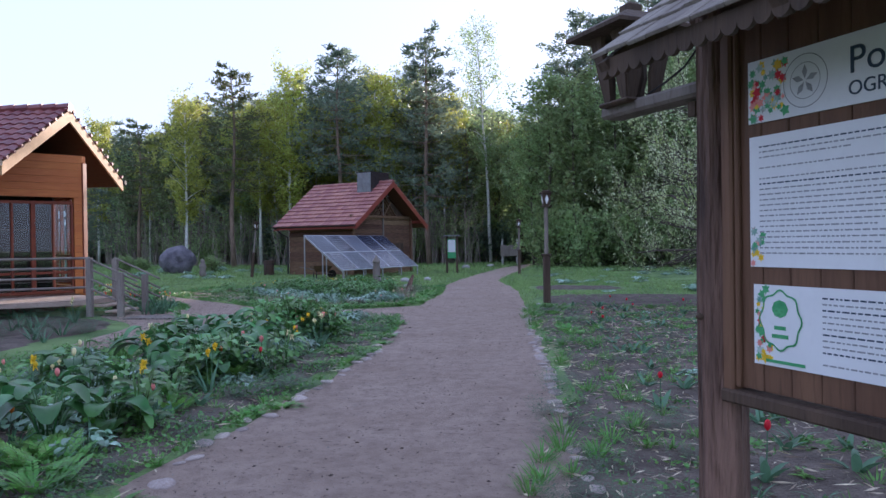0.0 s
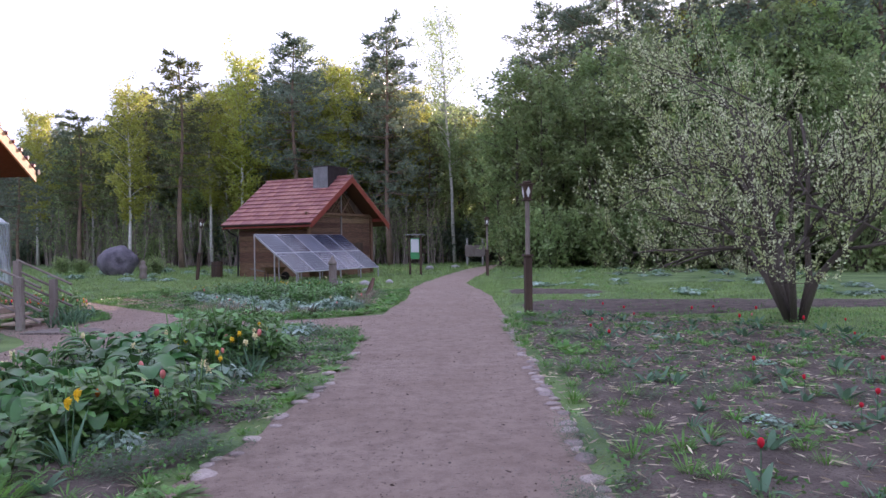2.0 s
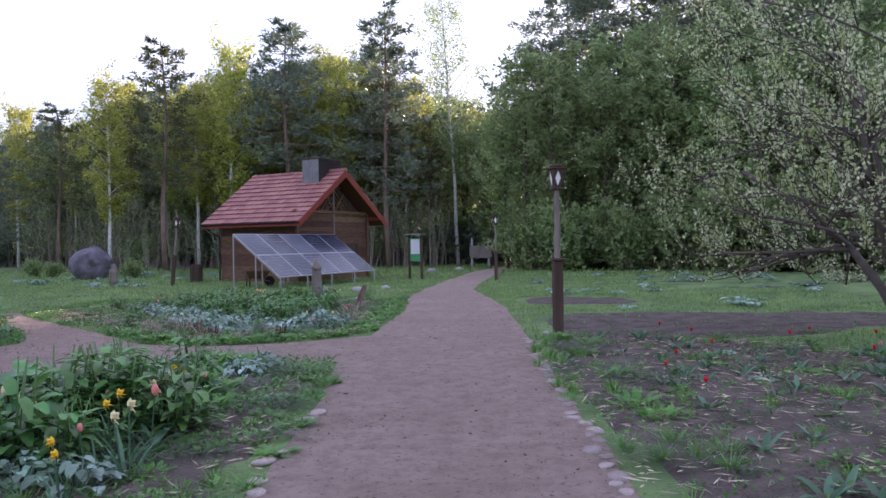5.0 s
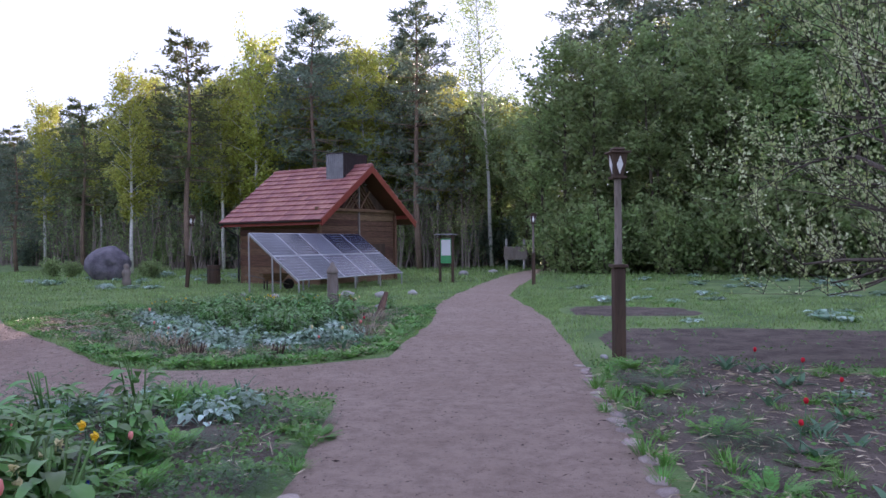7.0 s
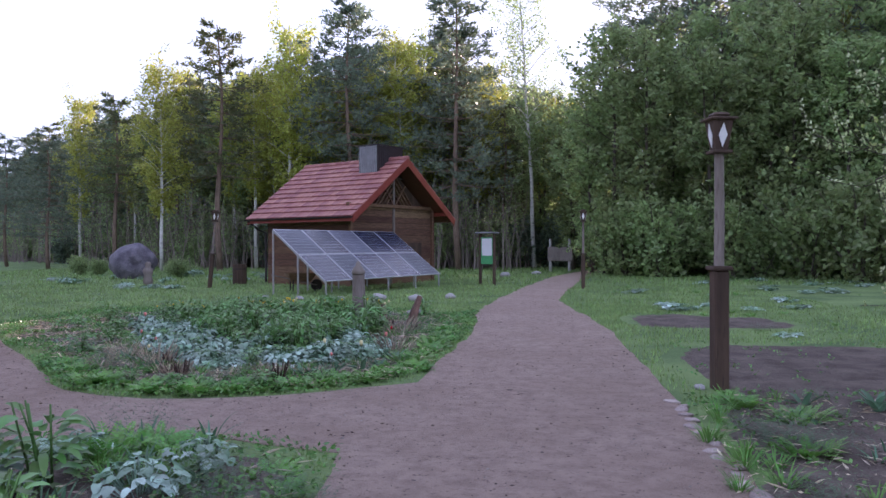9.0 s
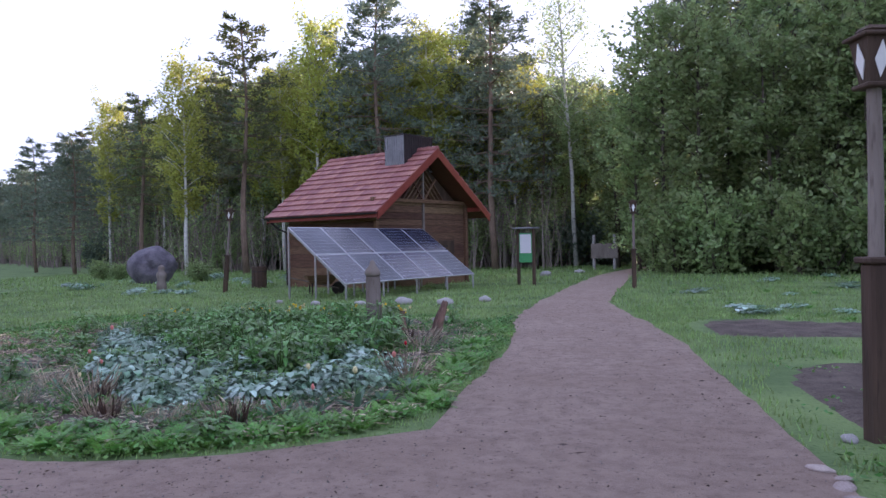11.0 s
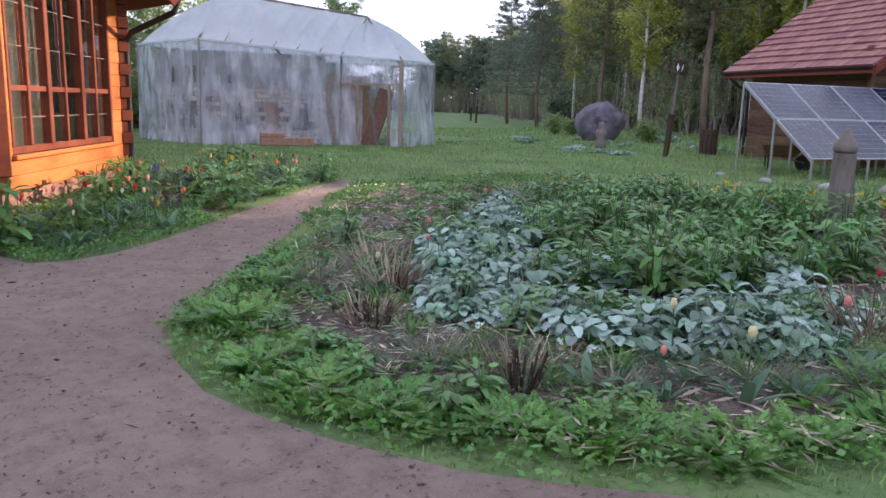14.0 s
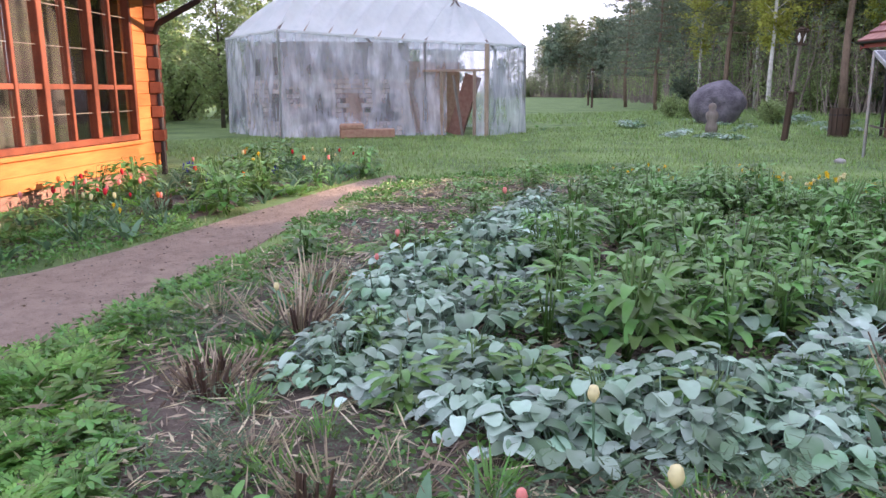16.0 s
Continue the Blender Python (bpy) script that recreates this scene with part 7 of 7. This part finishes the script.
def bed1_kind(x, y):
    q = pr.random()
    rim = x > -2.35 + 0.02 * y
    if rim:
        return None if q < 0.25 else (("tuft", 0.9, 0.7) if q < 0.55 else ("herb", 0.9, 0.8) if q < 0.8 else ("feather", 0.8, 0.7))
    if q < 0.14:
        return "broad", pr.uniform(0.8, 1.25), pr.uniform(0.7, 1.1)
    if q < 0.34:
        return "feather", pr.uniform(1.0, 1.5), 1.1
    if q < 0.46:
        return "herb", pr.uniform(1.0, 1.5), 1.0
    if q < 0.68:
        return "strap", pr.uniform(0.9, 1.2), 1.0
    if q < 0.72:
        return "tulip_bud", pr.uniform(0.9, 1.2), 1.0
    if q < 0.84:
        return "tuft", pr.uniform(1.0, 1.4), 1.1
    return "frosty", 0.9, 1.0


scatter(560, B1, bed1_kind, 0.16)
for key, n in (("tulip_pink", 9), ("tulip_cream", 8), ("daff_yellow", 8), ("daff_cream", 7), ("tulip_red", 3), ("tulip_orange", 4)):
    scatter(n, B1, lambda x, y, key=key: (key, 1.15, 1.15) if x < -1.9 else None, 0.4)
for x, y in ((-2.55, 6.6), (-2.7, 6.55), (-2.5, 9.3), (-2.4, 9.2), (-2.75, 12.9), (-2.9, 13.2), (-2.3, 13.3), (-2.65, 13.1), (-3.6, 4.6), (-3.4, 4.7)):
    sow("muscari", x, y, 1.25)
for x, y in ((-2.3, 14.0), (-2.45, 13.8), (-2.9, 13.6), (-3.3, 13.3), (-3.5, 12.8), (-3.1, 12.2), (-2.6, 12.6)):
    sow(pr.choice(("daff_yellow", "tulip_pink", "daff_cream")), x, y, 1.2)

for k in range(22):
    sow("broad", -2.75 + pr.gauss(0, 0.35), 13.1 + pr.gauss(0, 0.7), pr.uniform(1.0, 1.5), pr.uniform(0.9, 1.2))
for k in range(10):
    sow("broad", -2.5 + pr.gauss(0, 0.3), 8.8 + pr.gauss(0, 0.5), pr.uniform(1.0, 1.4), 0.9)
for x, y in ((-3.0, 12.6), (-3.5, 13.3), (-2.9, 11.9), (-3.7, 12.2), (-3.3, 11.3), (-3.2, 13.9), (-4.0, 13.4), (-4.1, 11.6), (-2.55, 8.6), (-2.9, 8.2), (-3.2, 9.0), (-2.6, 6.1), (-2.95, 5.7), (-3.5, 7.4), (-3.9, 9.8), (-4.4, 12.6), (-3.9, 6.2), (-4.3, 8.4), (-2.75, 10.2)):
    sow("large", x, y, pr.uniform(0.9, 1.25), pr.uniform(0.9, 1.2))
for x, y in ((-2.2, 12.7), (-2.3, 13.1), (-2.15, 12.3), (-2.35, 11.6), (-2.05, 9.8), (-2.25, 9.4)):
    sow(pr.choice(("daff_yellow", "daff_cream", "tulip_pink")), x, y, 1.25, 1.1)
# tulip bed: bare soil with weeds
B3 = POLY["flower_bed_tulips"]


def bed3_kind(x, y):
    q = pr.random()
    if x < 2.5:
        return ("tuft", 1.2, 0.9) if q < 0.6 else ("herb", 1.0, 0.8)
    if q < 0.22:
        return "tulip_bud", 1.05, 1.0
    if q < 0.48:
        return "tuft", 1.1, 0.8
    if q < 0.62:
        return "strap", 0.8, 0.8
    if q < 0.74:
        return "feather", 0.8, 0.6
    if q < 0.84:
        return "herb", 0.8, 0.7
    return ("frosty", 0.6, 0.6) if q > 0.95 else ("tuft", 1.0, 0.9)


scatter(520, B3, bed3_kind, 0.19)
scatter(42, B3, lambda x, y: ("tulip_red", 1.0, pr.uniform(0.8, 1.1)) if x > 2.5 else None, 0.35)
scatter(6, B3, lambda x, y: ("tulip_pink", 1.0, 1.0) if x > 2.5 else None, 0.5)
for x, y in ((2.2, 17.2), (2.5, 18.3), (2.15, 18.9), (2.3, 13.2), (2.2, 13.8), (2.35, 15.5)):
    sow("feather", x, y, 1.1, 0.9)

# lodge beds
scatter(150, POLY["flower_bed_lodge"], lambda x, y: (pr.choice(("strap", "strap", "herb", "feather", "broad", "tulip_bud")), pr.uniform(0.9, 1.3), 1.0) if pr.random() < 0.9 else None, 0.2)
for key, n in (("tulip_red", 14), ("tulip_pink", 14), ("tulip_orange", 8), ("tulip_cream", 8), ("muscari", 6), ("daff_yellow", 4)):
    scatter(n, POLY["flower_bed_lodge"], lambda x, y, key=key: (key, 0.95, 1.2), 0.25)
scatter(120, POLY["flower_bed_porch"], lambda x, y: (pr.choice(("herb", "strap")), pr.uniform(1.1, 1.6), 1.0), 0.25)
scatter(8, POLY["flower_bed_porch"], lambda x, y: (pr.choice(("daff_yellow", "daff_cream")), 1.2, 1.1), 0.4)
for k in range(9):
    sow("strap", -7.9 + pr.uniform(-0.25, 0.25), 18.3 + pr.uniform(-0.5, 0.5), 1.7, 1.2)

# rough weeds standing in the far lawn
for k in range(150):
    x, y = pr.uniform(2.6, 17), pr.uniform(24, 46)
    if not inside(x, y, POLY["dug_bed"]) and not inside(x, y, POLY["dug_bed_far"]) and not inside(x, y, PATH_MAIN):
        sow(pr.choice(("tuft", "frosty", "herb")), x, y, pr.uniform(0.8, 1.7), pr.uniform(0.35, 0.6))
for k in range(60):
    x, y = pr.uniform(-24, -13), pr.uniform(38, 56)
    sow(pr.choice(("tuft", "strap", "frosty")), x, y, pr.uniform(1.0, 1.8), pr.uniform(0.4, 0.7))

# ---------------- lawn, weeds, straw and stones ----------------


def free_of(x, y, blocks):
    return not any(inside(x, y, b) for b in blocks)


BLOCK = [PATH_MAIN, PATH_SIDE] + [POLY[k] for k in POLY]
HOUSE = [[(LN.x, LN.y), (LE.x, LE.y), (LS.x, LS.y), (-24, 16.4), (-24, 22.55)], TENT]


def blade_field(name, regions, label, material, h, w, blocks):
    """Grass blades as single bent triangles, in one mesh."""
    out = []
    for x0, x1, y0, y1, dens, scale in regions:
        n = int((x1 - x0) * (y1 - y0) * dens)
        P = np.column_stack((RNG.uniform(x0, x1, n), RNG.uniform(y0, y1, n)))
        ok = np.ones(n, bool)
        for poly in blocks:
            ok &= ~inside_many(P, poly)
        P = P[ok]
        out.append(np.column_stack((P, np.full(len(P), scale))))
    P = np.vstack(out)
    n = len(P)
    az = RNG.uniform(0, 2 * np.pi, n)
    tilt = RNG.uniform(0.1, 0.8, n)
    patch = 0.8 + 0.25 * np.sin(P[:, 0] * 0.9 + 1.7 * np.sin(P[:, 1] * 0.5)) * np.sin(P[:, 1] * 0.8 + np.sin(P[:, 0] * 0.6)) + RNG.normal(0, 0.12, n)
    hh = RNG.uniform(0.5, 1.3, n) * h * P[:, 2] * np.clip(patch, 0.35, 1.4)
    ww = RNG.uniform(0.6, 1.3, n) * w * P[:, 2]
    v = np.zeros((n, 3, 3), np.float32)
    sx, sy = np.cos(az + 1.57) * ww, np.sin(az + 1.57) * ww
    v[:, 0, 0], v[:, 0, 1] = P[:, 0] - sx, P[:, 1] - sy
    v[:, 1, 0], v[:, 1, 1] = P[:, 0] + sx, P[:, 1] + sy
    v[:, 2, 0], v[:, 2, 1], v[:, 2, 2] = P[:, 0] + np.cos(az) * hh * tilt, P[:, 1] + np.sin(az) * hh * tilt, hh
    me = bpy.data.meshes.new(name)
    me.vertices.add(n * 3)
    me.vertices.foreach_set("co", v.ravel())
    me.loops.add(n * 3)
    me.polygons.add(n)
    me.loops.foreach_set("vertex_index", np.arange(n * 3, dtype=np.int32))
    me.polygons.foreach_set("loop_start", np.arange(0, n * 3, 3, dtype=np.int32))
    me.update(calc_edges=True)
    me.materials.append(material)
    return tagged(new(name, me), label, "grass", kind="stuff")


blade_field("lawn_grass", [(-2.7, -0.9, 2, 17, 520, 0.9), (1.7, 2.3, 2, 19.5, 140, 0.9), (-9, 3.2, 26, 32, 420, 1.1), (-24, -9, 24, 32, 160, 1.6), (-22, 8, 32, 42, 110, 1.9), (1.2, 12, 19, 32, 200, 1.5), (-34, 14, 42, 64, 26, 3.4), (-9.5, -4.5, 19, 27, 260, 1.2), (6, 14, 10, 20, 200, 1.4), (-7, -0.9, 18.4, 21, 380, 1.0), (-2.2, -0.8, 21, 27, 900, 1.0)],
            "short dewy green lawn grass", M["grass"], 0.055, 0.006, BLOCK + HOUSE)


def weed_field():
    """Small creeping weed leaves over the soil of the beds and along their rims."""
    rows = []
    for key, n in (("flower_bed_path", 11000), ("flower_bed_round", 20000), ("flower_bed_tulips", 5200), ("flower_bed_lodge", 3500), ("dug_bed", 500)):
        poly = np.array(POLY[key])
        lo, hi = poly.min(axis=0) - 0.2, poly.max(axis=0) + 0.2
        P = RNG.uniform(lo, hi, (n, 2))
        keep = ~(inside_many(P, PATH_MAIN) | inside_many(P, PATH_SIDE))
        keep &= np.sin(P[:, 0] * 2.1 + 1.3 * np.sin(P[:, 1] * 1.7)) * np.sin(P[:, 1] * 2.3 + np.sin(P[:, 0] * 1.9)) > -0.25
        rows.append(np.repeat(P[keep], 4, axis=0))
    P = np.vstack(rows)
    P = P + RNG.normal(0, 0.03, P.shape)
    C = np.column_stack((P, RNG.uniform(0.02, 0.08, len(P))))
    D = np.column_stack((RNG.normal(0, 1, P.shape), RNG.uniform(0, 0.7, len(P))))
    ob = leaf_object("creeping_weeds", C, D, RNG.uniform(0.03, 0.07, len(C)), RNG.uniform(0.015, 0.035, len(C)), M["hosta"], None)
    return tagged(ob, "low creeping green weeds over the bed soil", "weeds", kind="stuff")


weed_field()


def straw_field():
    rows = []
    for key, n in (("flower_bed_round", 26000), ("flower_bed_tulips", 11000), ("flower_bed_path", 3500)):
        poly = np.array(POLY[key])
        P = RNG.uniform(poly.min(axis=0), poly.max(axis=0), (n, 2))
        rows.append(P[inside_many(P, POLY[key])])
    P = np.vstack(rows)
    C = np.column_stack((P, RNG.uniform(0.035, 0.07, len(P))))
    D = np.column_stack((RNG.normal(0, 1, P.shape), RNG.normal(0, 0.12, len(P))))
    ob = leaf_object("straw_litter", C, D, RNG.uniform(0.03, 0.20, len(C)), RNG.uniform(0.006, 0.019, len(C)), M["straw"], None)
    return tagged(ob, "dry straw and twig litter on the bed soil", "straw", kind="stuff")


straw_field()


def pebbles():
    P = RNG.uniform((-12, 2), (2, 30), (15000, 2))
    P = P[inside_many(P, PATH_MAIN) | inside_many(P, PATH_SIDE)]
    C = [(x, y, 0.014) for x, y in P]
    verts, faces = [], []
    for (x, y, z) in C:
        r = pr.uniform(0.003, 0.012) * (1.6 if pr.random() < 0.06 else 1.0)
        b = len(verts)
        verts += [(x - r, y, z - 0.004), (x, y - r * 0.8, z - 0.004), (x + r, y, z - 0.004), (x, y + r * 0.8, z - 0.004), (x, y, z + r * 0.55)]
        faces += [(b, b + 1, b + 4), (b + 1, b + 2, b + 4), (b + 2, b + 3, b + 4), (b + 3, b, b + 4)]
    ob = from_arrays("path_grit", verts, faces, M["pebble"])
    return tagged(ob, "scattered small grit and pebbles on the path", "gravel", kind="stuff")


def path_litter():
    """Dead leaf scraps, bud scales and short twigs trodden into the sand, thicker along the rims."""
    P = RNG.uniform((-12, 2), (3, 34), (22000, 2))
    on = inside_many(P, PATH_MAIN) | inside_many(P, PATH_SIDE)
    P = P[on]
    drift = np.sin(P[:, 0] * 3.1 + 2 * np.sin(P[:, 1] * 0.7)) * np.sin(P[:, 1] * 1.9 + np.sin(P[:, 0] * 2.3))
    rim = np.abs(P[:, 0] - 0.2) > 1.1
    P = P[RNG.random(len(P)) < 0.20 + 0.35 * (drift > 0.35) + 0.30 * rim]
    C = np.column_stack((P, np.full(len(P), 0.0165)))
    D = np.column_stack((RNG.normal(0, 1, P.shape), RNG.uniform(0, 0.12, len(P))))
    big = np.where(RNG.random(len(P)) < 0.06, 2.2, 1.0)
    ob = leaf_object("leaf_litter", C, D, RNG.uniform(0.012, 0.045, len(C)) * big, RNG.uniform(0.006, 0.02, len(C)), M["litter"], None)
    return tagged(ob, "dead leaf scraps and twigs scattered on the path", "leaf litter", kind="stuff")


path_litter()
M["pebble"] = mat("path_pebble", (0.09, 0.07, 0.06), (0.40, 0.35, 0.31), 30, 0.9, 0.2, 60, island=0.4)
pebbles()

# edging cobbles, set as pieces of the path
cob = []
for k in range(4):
    o = part("edging_stone", rough_rock(bmesh.new(), 1.0, (1.0, 0.8, 0.26), 0.3, 30 + k, 2), M["edge"], walkway, smooth=True)
    cob.append(o)
cn = 0
for side in (0, 1):
    y = 2.4
    while y < (19.3 if side == 0 else 14.0):
        x = 1.56 + pr.gauss(0, 0.035) if side == 0 else (min(-1.68 + 0.105 * (y - 4), -1.05) + pr.gauss(0, 0.05))
        sz = pr.uniform(0.06, 0.125)
        if not (side == 1 and pr.random() < 0.45) and not (side == 0 and pr.random() < 0.12):
            o = cob[cn % 4] if cn < 4 else new("edging_stone", cob[cn % 4].data)
            o.parent = walkway
            o.matrix_basis = pose(x, y, 0.008, pr.uniform(-8, 8), pr.uniform(-8, 8), 90 + pr.uniform(-30, 30)) @ Matrix.Scale(sz, 4)
            cn += 1
        y += sz * 2.1 + pr.uniform(0.0, 0.06)
